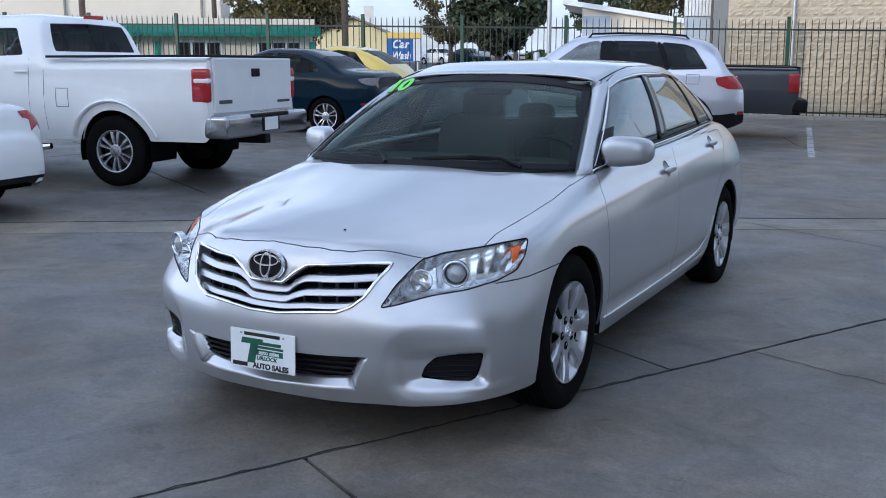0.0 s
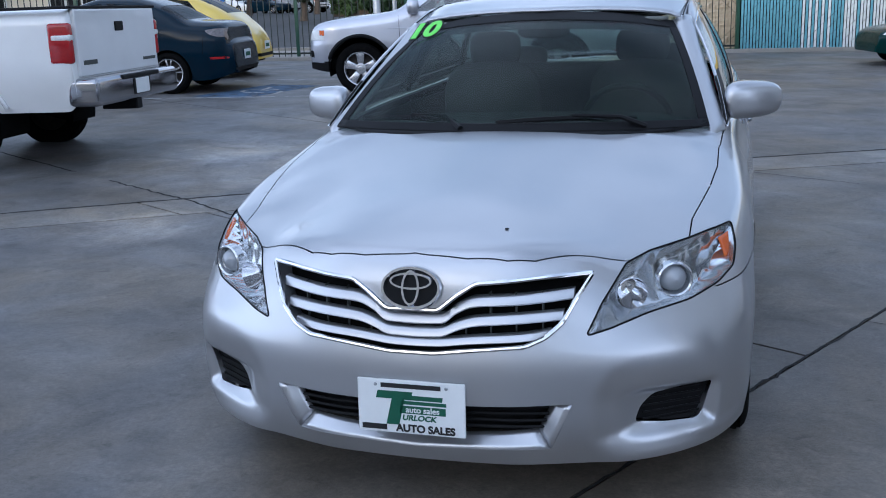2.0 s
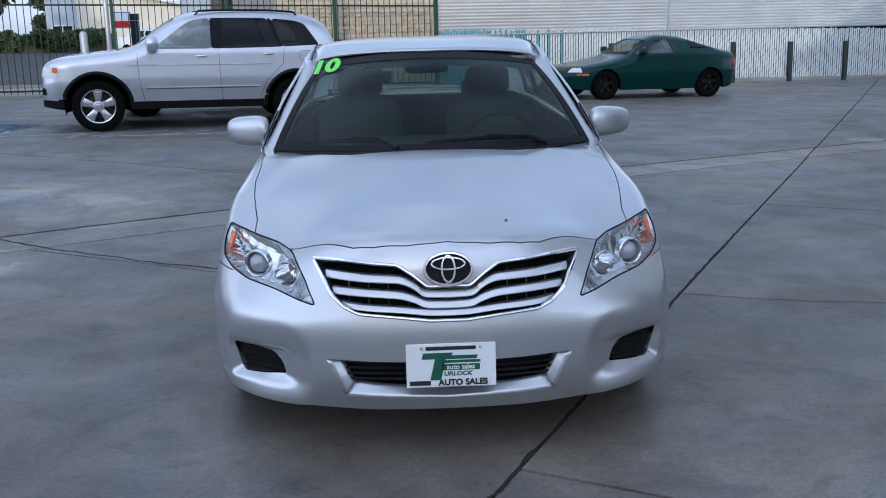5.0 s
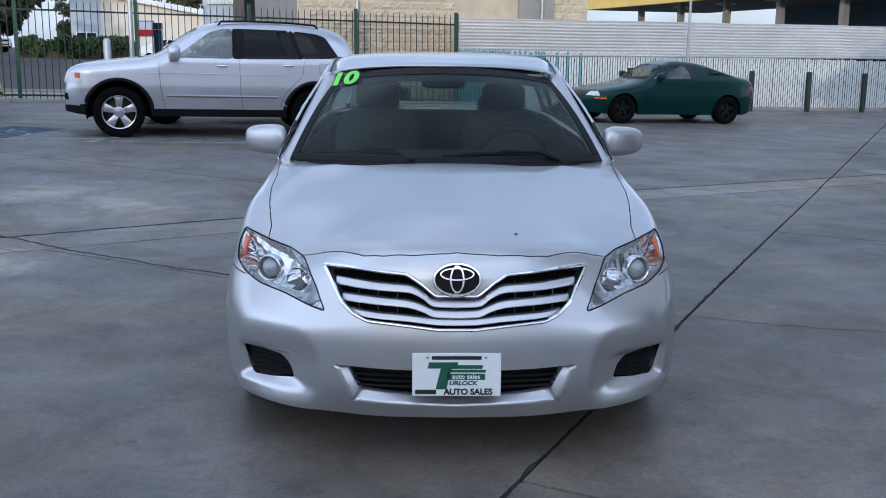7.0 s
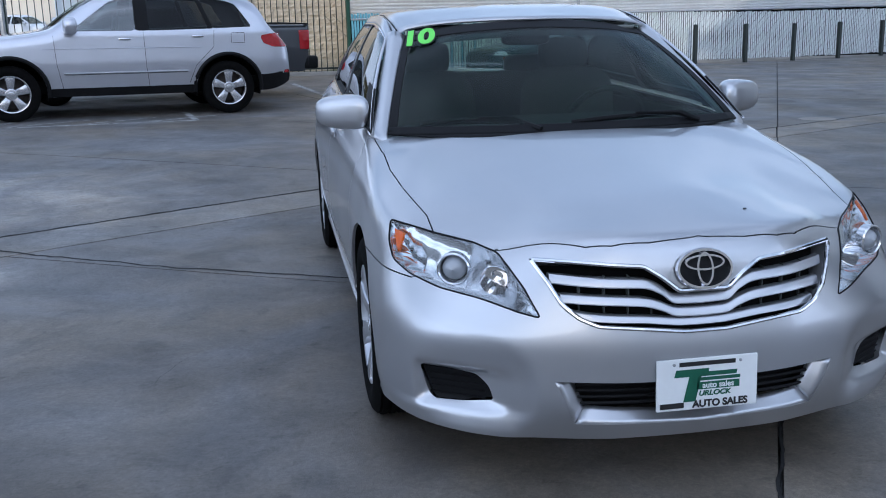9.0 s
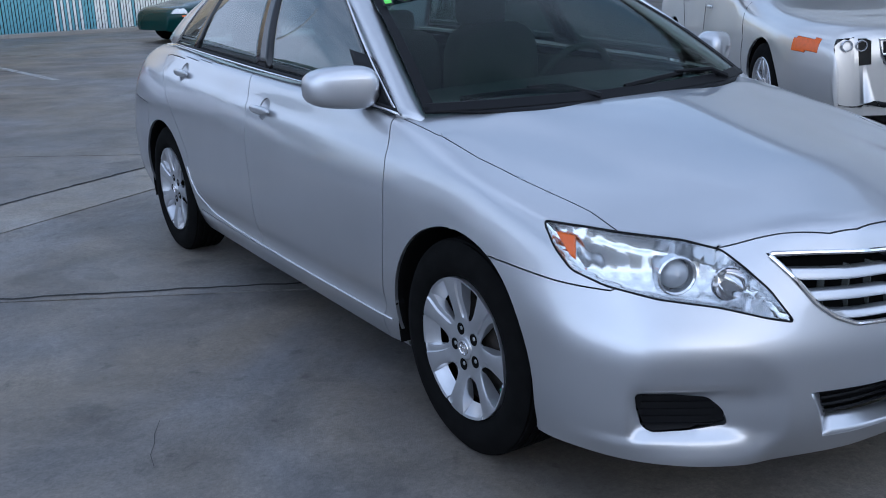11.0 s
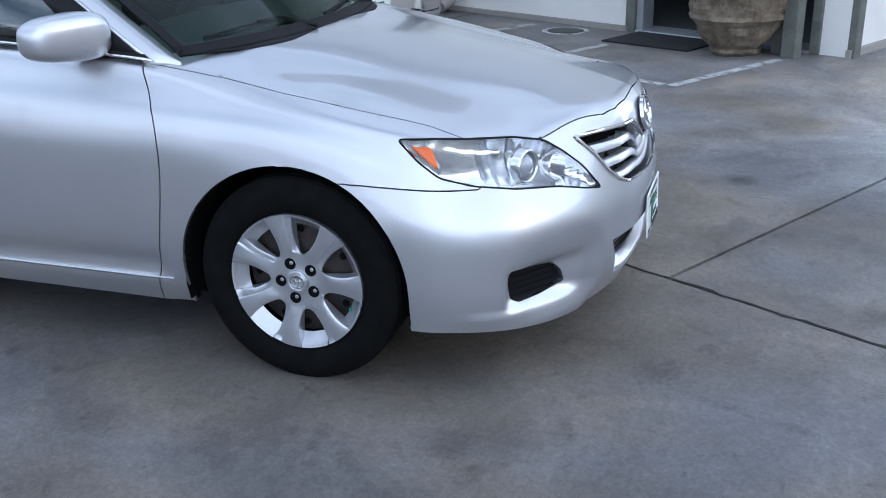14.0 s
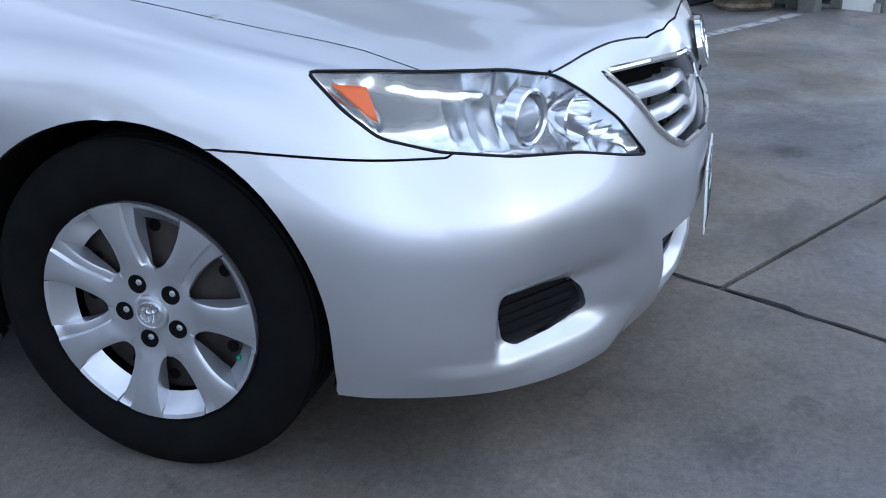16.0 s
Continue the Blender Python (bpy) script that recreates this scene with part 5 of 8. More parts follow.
def cabin(car):
    """Seats, dashboard, wheel and lining, seen through the glass."""
    part("dashboard", blob(0, .62, .86, .70, .34, .115, .45), M["trim_grey"], car, smooth=True, auto=3)
    part("floor_pan", box(-.72, .72, .3, 2.95, .30, .36), M["trim_grey"], car)
    part("parcel_shelf", box(-.62, .62, 2.62, 3.2, .97, 1.0, .01), M["trim_grey"], car)
    for s in (1, -1):
        part("door_lining", box(min(s * .74, s * .78), max(s * .74, s * .78), .55, 2.75, .4, .955, .01), M["trim_grey"], car)
        x = s * .37
        seat = part("front_seat", blob(x, 1.62, .84, .25, .085, .30, .5, m=Matrix.Translation((0, 0, 0)) @ Matrix.Shear("XY", 4, (0, 0))), M["cloth"], car, smooth=True, auto=3)
        part("head_rest", blob(x, 1.70, 1.20, .13, .055, .085, .55), M["cloth"], seat, smooth=True, auto=3)
        part("seat_cushion", blob(x, 1.32, .58, .25, .27, .09, .5), M["cloth"], seat, smooth=True, auto=3)
        part("rear_head_rest", blob(s * .40, 2.62, 1.10, .13, .05, .07, .55), M["cloth"], car, smooth=True, auto=3)
        part("sun_visor", blob(s * .33, 1.10, 1.335, .20, .07, .012, .5, m=None), M["cloth"], car, smooth=True, auto=3)
    part("rear_seat", blob(0, 2.55, .82, .64, .09, .26, .4), M["cloth"], car, smooth=True, auto=3)
    # steering wheel on the car's left
    m = pose(.37, 1.02, .90, -64, 0, 0)
    pts = [m @ Vector((.185 * math.cos(a), .185 * math.sin(a), 0)) for a in np.linspace(0, 2 * math.pi, 33)[:-1]]
    wheel = part("steering_wheel", tube(pts, .015, 8, closed=True), M["trim_grey"], car, smooth=True)
    part("wheel_hub", blob(.37, 1.0, .89, .075, .03, .06, .7), M["trim_grey"], wheel, smooth=True, auto=3)
    mir = part("rear_view_mirror", blob(0, 1.06, 1.30, .115, .02, .033, .5), M["black"], car, smooth=True, auto=3)
    part("headliner", box(-.5, .5, 1.12, 2.5, 1.345, 1.36, .005), M["cloth"], car)


def greenhouse(car, P):
    """Windscreen, roof, pillars and side windows."""
    ws_base = [(-.728, .405, .962), (-.45, .265, .966), (0, .20, .966), (.45, .265, .966), (.728, .405, .962)]
    ws_top = [(-.55, 1.085, 1.325), (-.30, 1.02, 1.365), (0, 1.0, 1.38), (.30, 1.02, 1.365), (.55, 1.085, 1.325)]
    patch("windscreen", ws_base, ws_top, M["screen_glass"], car, "tinted windscreen", bulge=0.025, n=24, m=14, lean=(0, -1, 1))
    for span in ((0, .03, 0, 1), (.97, 1, 0, 1), (0, 1, 0, .05), (0, 1, .90, 1)):
        patch("glass_border", ws_base, ws_top, M["black"], car, bulge=0.025, n=24, m=14, lean=(0, -1, 1), span=span, push=.0015, thick=.008)
    patch("shade_band", ws_base, ws_top, M["privacy_soft"], car, bulge=0.025, n=24, m=6, lean=(0, -1, 1), span=(.03, .97, .82, .90), push=-.006, thick=.001)
    cowl_front = [(-.70, .40, .955), (-.45, .235, .955), (0, .165, .955), (.45, .235, .955), (.70, .40, .955)]
    patch("cowl", cowl_front, ws_base, M["black"], car, n=24, m=3, thick=.02, lean=(0, -.3, 1))
    for x0, x1 in ((-.60, -.20), (-.03, .47)):
        pts = [(x0 + (x1 - x0) * t, .245 + .42 * (x0 + (x1 - x0) * t) ** 2 + .03 * t, .992 + .012 * math.sin(math.pi * t)) for t in np.linspace(0, 1, 12)]
        wiper = part("wiper_blade", tube(pts, .007, 6, squash=1.6), M["black"], car, smooth=True)
        px, py, pz = pts[6]
        part("wiper_arm", tube([(x1 + .04, .20 + .42 * x1 * x1, .975), (x1 - .05, py + .0, 1.01), (px, py, pz + .012)], [.012, .009, .006], 6), M["black"], wiper, smooth=True)
    deco = lettering("year_decal", "10", .145, M["decal"], car, Matrix.Translation((-.520, .955, 1.315)) @ pose(0, 0, 0, 33.5, -7, -7), "lime green sticker with dark outline", depth=.001, bold=.006, shear=.18)
    lettering("decal_outline", "10", .145, M["ink_black"], deco, Matrix.Translation((-.520, .957, 1.3125)) @ pose(0, 0, 0, 33.5, -7, -7), depth=.001, bold=.012, shear=.18)
    rw_base = [(-.64, 3.20, 1.06), (-.3, 3.30, 1.075), (0, 3.33, 1.08), (.3, 3.30, 1.075), (.64, 3.20, 1.06)]
    rw_top = [(-.55, 2.64, 1.335), (-.3, 2.68, 1.385), (0, 2.70, 1.396), (.3, 2.68, 1.385), (.55, 2.64, 1.335)]
    patch("rear_window", rw_base, rw_top, M["glass"], car, bulge=0.02, n=20, m=10, lean=(0, 1, 1))
    rail = [(.598, 1.095, 1.334), (.598, 1.5, 1.410), (.594, 2.05, 1.410), (.550, 2.66, 1.335)]
    mid = [(0, .985, 1.390), (0, 1.5, 1.455), (0, 2.05, 1.460), (0, 2.70, 1.398)]
    a = np.array(rail)
    b = np.array(mid)
    rows = []
    for t in np.linspace(-1, 1, 21):
        k = abs(t)
        w = np.sqrt(np.maximum(1 - k**2.6, 0))
        row = np.stack([a[:, 0] * t, a[:, 1] * k + b[:, 1] * (1 - k), a[:, 2] + (b[:, 2] - a[:, 2]) * w], 1)
        rows.append(pchip(np.array([0, .3, .6, 1.0]), row, np.linspace(0, 1, 24)))
    g = np.array(rows)
    lo = g - np.array([0, 0, .012])
    n, m = g.shape[:2]
    idx = np.arange(n * m).reshape(n, m)
    f = np.stack([idx[:-1, :-1], idx[1:, :-1], idx[1:, 1:], idx[:-1, 1:]], -1).reshape(-1, 4).tolist()
    edge = {(i, j) for q in f for i, j in zip(q, q[1:] + q[:1])}
    faces = f + [[i + n * m for i in q[::-1]] for q in f] + [[j, i, i + n * m, j + n * m] for (i, j) in edge if (j, i) not in edge]
    mesh_object("roof", np.concatenate([g.reshape(-1, 3), lo.reshape(-1, 3)]), faces, P, car)
    belt = [(.786, .47, .957), (.803, 1.0, .996), (.800, 1.53, 1.014), (.788, 2.10, 1.034), (.755, 2.84, 1.057), (.68, 3.20, 1.062)]
    top = [(.622, 1.14, 1.337), (.622, 1.34, 1.382), (.612, 1.68, 1.402), (.608, 2.07, 1.402), (.590, 2.50, 1.355), (.555, 2.78, 1.30)]
    for s in (1, -1):
        bb = belt if s > 0 else mirrored(belt)
        tt = top if s > 0 else mirrored(top)
        lean = (s, 0, 0.3)
        kw = dict(bulge=0.02, lean=lean)
        # A pillar between windscreen and door frame
        patch("a_pillar", [(s * .730, .37, .922), (s * .55, 1.085, 1.328)], [(s * .790, .48, .945), (s * .625, 1.14, 1.341)], P, car, bulge=0.016, n=16, m=6, thick=0.02, lean=(s, -.3, .5))
        patch("front_side_window", bb, tt, M["side_glass"], car, n=18, m=8, span=(.02, .395, .03, .92), **kw)
        patch("rear_side_window", bb, tt, M["side_glass"], car, n=18, m=8, span=(.44, .695, .03, .92), **kw)
        patch("quarter_window", bb, tt, M["side_glass"], car, n=10, m=8, span=(.705, .80, .05, .92), **kw)
        patch("b_pillar", bb, tt, M["gloss_black"], car, n=4, m=8, span=(.39, .445, 0, .92), push=0.003, thick=.02, **kw)
        patch("window_divider", bb, tt, M["gloss_black"], car, n=3, m=8, span=(.69, .708, .02, .92), push=0.003, thick=.02, **kw)
        patch("c_pillar", bb, tt, P, car, n=12, m=8, span=(.80, 1.0, 0, 1.0), thick=.02, push=.004, **kw)
        patch("roof_rail", bb, tt, P, car, n=30, m=4, span=(0, 1, .935, 1.05), thick=.02, push=.004, **kw)
        patch("belt_moulding", bb, tt, M["black"], car, n=30, m=3, span=(.0, .80, -.005, .035), thick=.012, push=.005, **kw)
        patch("belt_chrome", bb, tt, M["chrome"], car, n=30, m=3, span=(.0, .80, -.012, .006), thick=.010, push=.008, **kw)
        # bright frame round the side windows
        patch("window_chrome", bb, tt, M["chrome"], car, n=40, m=3, span=(.0, .80, .918, .938), thick=.012, push=.006, **kw)
        patch("window_chrome", bb, tt, M["chrome"], car, n=3, m=14, span=(.0, .008, .0, .93), thick=.012, push=.005, **kw)
        patch("window_chrome", bb, tt, M["chrome"], car, n=3, m=14, span=(.795, .803, .0, .93), thick=.012, push=.005, **kw)
        line = [(s * x, y, z + .004) for x, y, z in [(.590, 1.085, 1.345), (.594, 1.3, 1.386), (.597, 1.5, 1.414), (.596, 1.8, 1.418), (.593, 2.05, 1.414), (.575, 2.4, 1.385), (.548, 2.66, 1.343)]]
        part("roof_moulding", tube(line, .003, 6), M["black"], car, smooth=True)
        patch("mirror_sail", bb, tt, M["black"], car, n=5, m=5, span=(.0, .075, .0, .40), thick=.01, push=.004, **kw)
        # mirror
        bm = bmesh.new()
        bmesh.ops.create_uvsphere(bm, u_segments=24, v_segments=14, radius=1)
        for v in bm.verts:
            c = v.co
            c.x, c.y, c.z = [math.copysign(abs(k) ** 0.62, k) for k in c]
            c.x, c.y, c.z = s * (0.880 + 0.108 * c.x), 0.70 + 0.068 * c.y * (1.0 - 0.15 * c.x) + (0.05 * c.x), 1.03 + 0.070 * c.z * (1 - 0.12 * c.x)
        part("mirror_housing", bm, P, car, smooth=True, auto=3)
        part("mirror_foot", box(min(s * .72, s * .80), max(s * .72, s * .80), .62, .74, .985, 1.04, .014), M["black"], car)


sedan(pose(0, 0, 0))


# ---- other vehicles ----
def side_at(skin, y, z, out=0.0):
    """The point of a vehicle's flank at that length and height."""
    hit = skin.tree.ray_cast(Vector((2.0, y, z)), Vector((-1, 0, 0)))[0]
    return None if hit is None else Vector((hit.x + out, y, z))


def end_at(skin, x, z, tail, out=0.0):
    """The point of a nose or tail at that width and height."""
    hit = skin.tree.ray_cast(Vector((max(abs(x), 0.004), 7.0 if tail else -3.0, z)), Vector((0, -1 if tail else 1, 0)))[0]
    if hit is None:
        return None
    return Vector((x, hit.y + (out if tail else -out), z))


def simple_car(name, place, label, paint, spec):
    """A vehicle from its side outline, plan taper and window outlines; nose towards -y, front axle at y = 0."""
    car = thing(name, place, label, spec.get("category", "car"))
    prof = np.array(spec["top"], float)
    y0, y1 = prof[0, 0], prof[-1, 0]
    W, zb = spec["half"], spec.get("bottom", 0.2)
    belt, roof = spec["belt"], prof[:, 1].max()
    ny, nr = spec.get("ny", 130), spec.get("nr", 40)
    t = np.linspace(0, 1, ny)
    ys = y0 + (y1 - y0) * (0.5 - 0.5 * np.cos(np.pi * t)) * 0.5 + (y1 - y0) * t * 0.5
    zt = pchip(prof[:, 0], prof[:, 1:2], ys)[:, 0]
    nose, tail = spec.get("nose", 0.7), spec.get("tail", 0.5)
    rows = []
    for y, top in zip(ys, zt):
        a = np.clip((y - y0) / nose, 0, 1)
        b = np.clip((y1 - y) / tail, 0, 1)
        pw = spec.get("round", 2.6)
        w = W * (1 - (1 - spec.get("blunt", 0.55)) * (1 - a) ** pw) * (1 - (1 - spec.get("blunt_tail", 0.7)) * (1 - b) ** pw)
        low = zb + spec.get("front_lift", 0.06) * (1 - a) ** 2 + spec.get("rear_lift", 0.12) * (1 - b) ** 2
        pts = []
        mid = low + (min(top, belt) - low) * 0.55
        for k in range(nr + 1):
            th = k / nr
            if th < 0.3:
                u = th / 0.3
                z = low + (mid - low) * u
                f = 0.93 + 0.07 * math.sin(u * math.pi / 2)
            else:
                # even steps up the flank, then even steps round the shoulder
                u = (th - 0.3) / 0.7
                n = spec.get("crown", 4.2)
                turn_in = math.asin(0.9 ** (n / 2))
                ang = math.asin((0.9 * u / 0.65) ** (n / 2)) if u < 0.65 else turn_in + (math.pi / 2 - turn_in) * (u - 0.65) / 0.35
                q = math.sin(ang) ** (2 / n)
                z = mid + (top - mid) * q
                high = float(step(0.04, 0.16, top - belt))
                g_cab = 1 - 0.03 * np.clip((z - mid) / max(belt - mid, .01), 0, 1) - spec.get("tumble", 0.24) * np.clip((z - belt) / (roof - belt), 0, 1.2)
                f_cab = np.cos(ang) ** (2 / 7.0) * g_cab
                f_low = np.cos(ang) ** (2 / n) * (1 - 0.03 * q)
                f = (f_cab * high + f_low * (1 - high)) if u < 1 else 0
            pts.append((w * f, y, z))
        rows.append(pts)
    cap = np.linspace(0, 1, 6)[:-1]
    front = np.array([[(x * k, y, z) for x, y, z in rows[0]] for k in cap])
    back = np.array([[(x * k, y, z) for x, y, z in rows[-1]] for k in cap[::-1]])
    skin = Skin(np.concatenate([front, np.array(rows), back]))
    for cy, cz, r in spec["wheels"]:
        ra = r * spec.get("arch", 1.13)
        skin.cut([(cy + ra * math.cos(a), cz + ra * math.sin(a)) for a in np.linspace(-0.4, math.pi + 0.4, 24)] + [(cy - ra, -0.3), (cy + ra, -0.3)], (1, 0), "arch", lambda c: c[:, 0] > W * 0.6, reach=.06)
    mats = {}
    for poly, nm, key in spec["windows"]:
        skin.cut(rounded(poly, 0.035), (1, 0), nm, lambda c: c[:, 0] > W * 0.35, reach=.05)
        mats[nm] = key
    for poly, nm, key in spec.get("nose_cuts", ()):
        skin.cut(rounded(poly, 0.02), (0, -1), nm, lambda c: c[:, 1] < y0 + .9, reach=.05)
        mats[nm] = key
    for poly, nm, key in spec.get("tail_cuts", ()):
        skin.cut(rounded([(-x, z) for x, z in poly], 0.02), (0, 1), nm, lambda c: c[:, 1] > y1 - .9, reach=.05)
        mats[nm] = key
    for poly, (a, b), nm, key in spec.get("back_cuts", ()):
        skin.cut(rounded([(-x, z) for x, z in poly], 0.04), (0, 1), nm, lambda c: (c[:, 1] > a) & (c[:, 1] < b), reach=.06)
        mats[nm] = key
    c = skin.v[skin.f].mean(1)
    for (a, b), (z0, z1), half, nm, key in spec.get("screens", ()):
        skin.tag[(c[:, 1] > a) & (c[:, 1] < b) & (c[:, 2] > z0) & (c[:, 2] < z1) & (c[:, 0] < half) & (skin.tag == "body")] = nm
        mats[nm] = key
    for (a, b), (z0, z1), x0, nm, key in spec.get("corners", ()):
        skin.tag[(c[:, 1] > a) & (c[:, 1] < b) & (c[:, 2] > z0) & (c[:, 2] < z1) & (c[:, 0] > x0) & (skin.tag == "body")] = nm
        mats[nm] = key
    if spec.get("cladding"):
        skin.tag[(c[:, 2] < spec["cladding"]) & (skin.tag == "body")] = "cladding"
        mats["cladding"] = "black"
    skin.piece("body", car, M[paint], ["body"], both=True, gap=0.0, lip=0.02)
    part("underbody", box(-W * .8, W * .8, y0 + .3, y1 - .25, zb + .04, zb + .2), M["dark"], car)
    for nm in sorted(mats):
        lit = mats[nm] in ("side_glass", "privacy", "glass")
        for s in (1, -1):
            skin.piece(nm, car, M[mats[nm]], [nm], mirror=s, gap=0.003, lip=0.012, offset=-0.004 if lit else 0.002)
    for cy, cz, r in spec["wheels"]:
        for s in (1, -1):
            car_wheel(car, s * (W - spec.get("inset", 0.115)), cy, cz, r, r * spec.get("rim", 0.62), 0.2, spec.get("spokes", (5, 0.2, True)), s, spec.get("wheel_mat", "alloy"))
            liner(car, s, cy, cz, r * spec.get("arch", 1.13) + .006, W * .45, W * .965)
            if spec.get("flare"):
                ra = r * spec.get("arch", 1.13)
                pts = [side_at(skin, cy + (ra + .02) * math.cos(a), cz + (ra + .02) * math.sin(a), .006) for a in np.linspace(-.25, math.pi + .25, 26)]
                pts = [Vector((s * p.x, p.y, p.z)) for p in pts if p is not None]
                part("arch_flare", tube(pts, .03, 6, squash=1.0), M[spec["flare"]], car, smooth=True)
    for line in spec.get("seams", ()):
        dense = []
        for p, q in zip(line, line[1:]):
            dense += [(p[0] + (q[0] - p[0]) * k / 6, p[1] + (q[1] - p[1]) * k / 6) for k in range(6)]
        dense.append(line[-1])
        pts = [p for p in (side_at(skin, y, z, -.001) for y, z in dense) if p is not None]
        for s in (1, -1):
            part("panel_gap", tube([Vector((s * p.x, p.y, p.z)) for p in pts], .004, 4), M["dark"], car)
    for y, z in spec.get("handles", ()):
        p = side_at(skin, y, z, .016) or Vector((W, y, z))
        for s in (1, -1):
            part("door_handle", blob(s * p.x, y, z, .012, .09, .016, .7, seg=12), M[spec.get("handle_mat", paint)], car, smooth=True, auto=3)
    for y0s, y1s, z, h, key in spec.get("mouldings", ()):
        pts = [p for p in (side_at(skin, y, z, .004) for y in np.linspace(y0s, y1s, 14)) if p is not None]
        for s in (1, -1):
            part("side_moulding", tube([Vector((s * p.x, p.y, p.z)) for p in pts], h, 6, squash=.6), M[key], car, smooth=True)
    if spec.get("mirror"):
        y, z = spec["mirror"]
        p = side_at(skin, y, z) or Vector((W * .84, y, z))
        for s in (1, -1):
            part("door_mirror", blob(s * (p.x + .13), y, z, .105 * spec.get("mirror_size", 1), .06 * spec.get("mirror_size", 1), .075 * spec.get("mirror_size", 1), .6, seg=16), M[spec.get("mirror_mat", paint)], car, smooth=True, auto=3)
            part("mirror_stalk", box(min(s * (p.x - .06), s * (p.x + .05)), max(s * (p.x - .06), s * (p.x + .05)), y - .03, y + .04, z - .06, z - .02, .01), M["black"], car)
    if spec.get("rails"):
        ya, yb, x, z = spec["rails"]
        for s in (1, -1):
            pts = [(s * (x + .03 * k), ya + (yb - ya) * t, z + dz) for t, dz, k in ((0, -.04, 1), (.04, .035, .5), (.3, .05, 0), (.7, .045, 0), (.96, .02, .5), (1, -.05, 1))]
            part("roof_rail", tube(pts, .016, 8), M["black"], car, smooth=True)
    for x, y, z, w, h, tail_end, key in spec.get("plates", ()):
        part("licence_plate", box(x - w / 2, x + w / 2, y - .006, y + .006, z - h / 2, z + h / 2, .003), M[key], car, "white licence plate")
        out = .0075 if tail_end else -.0075
        part("plate_print", box(x - w * .38, x + w * .38, min(y + out, y), max(y + out, y), z - h * .22, z + h * .2), M["ink_green"], car)
    # seats seen through the glass
    if spec.get("seats", True):
        for s in (1, -1):
            part("front_seat", blob(s * W * .42, spec.get("seat_y", 1.6), belt - .08, .22, .09, .32, .5, seg=12), M["trim_grey"], car, smooth=True, auto=3)
            part("head_rest", blob(s * W * .42, spec.get("seat_y", 1.6) + .06, belt + .26, .12, .05, .08, .55, seg=10), M["trim_grey"], car, smooth=True, auto=3)
    return car, skin


def facing(x, y, dx, dy):
    """A pose with the nose (-y) turned towards (dx, dy), leaning as the ground does under the wheels."""
    ln = math.hypot(dx, dy)
    back, side = Vector((-dx / ln, -dy / ln)), Vector((-dy / ln, dx / ln))
    z0, zb = ground_z(x, y), ground_z(x + 2.7 * back.x, y + 2.7 * back.y)
    if y < 9:
        return pose(x, y, z0, 0, 0, math.degrees(math.atan2(dy, dx)) + 90)
    zs = ground_z(x + .8 * side.x, y + .8 * side.y) - ground_z(x - .8 * side.x, y - .8 * side.y)
    ya = Vector((back.x, back.y, (zb - z0) / 2.7)).normalized()
    xa = Vector((side.x, side.y, zs / 1.6))
    xa = (xa - ya * xa.dot(ya)).normalized()
    m = Matrix((xa, ya, xa.cross(ya))).transposed().to_4x4()
    m.translation = (x, y, z0)
    return m


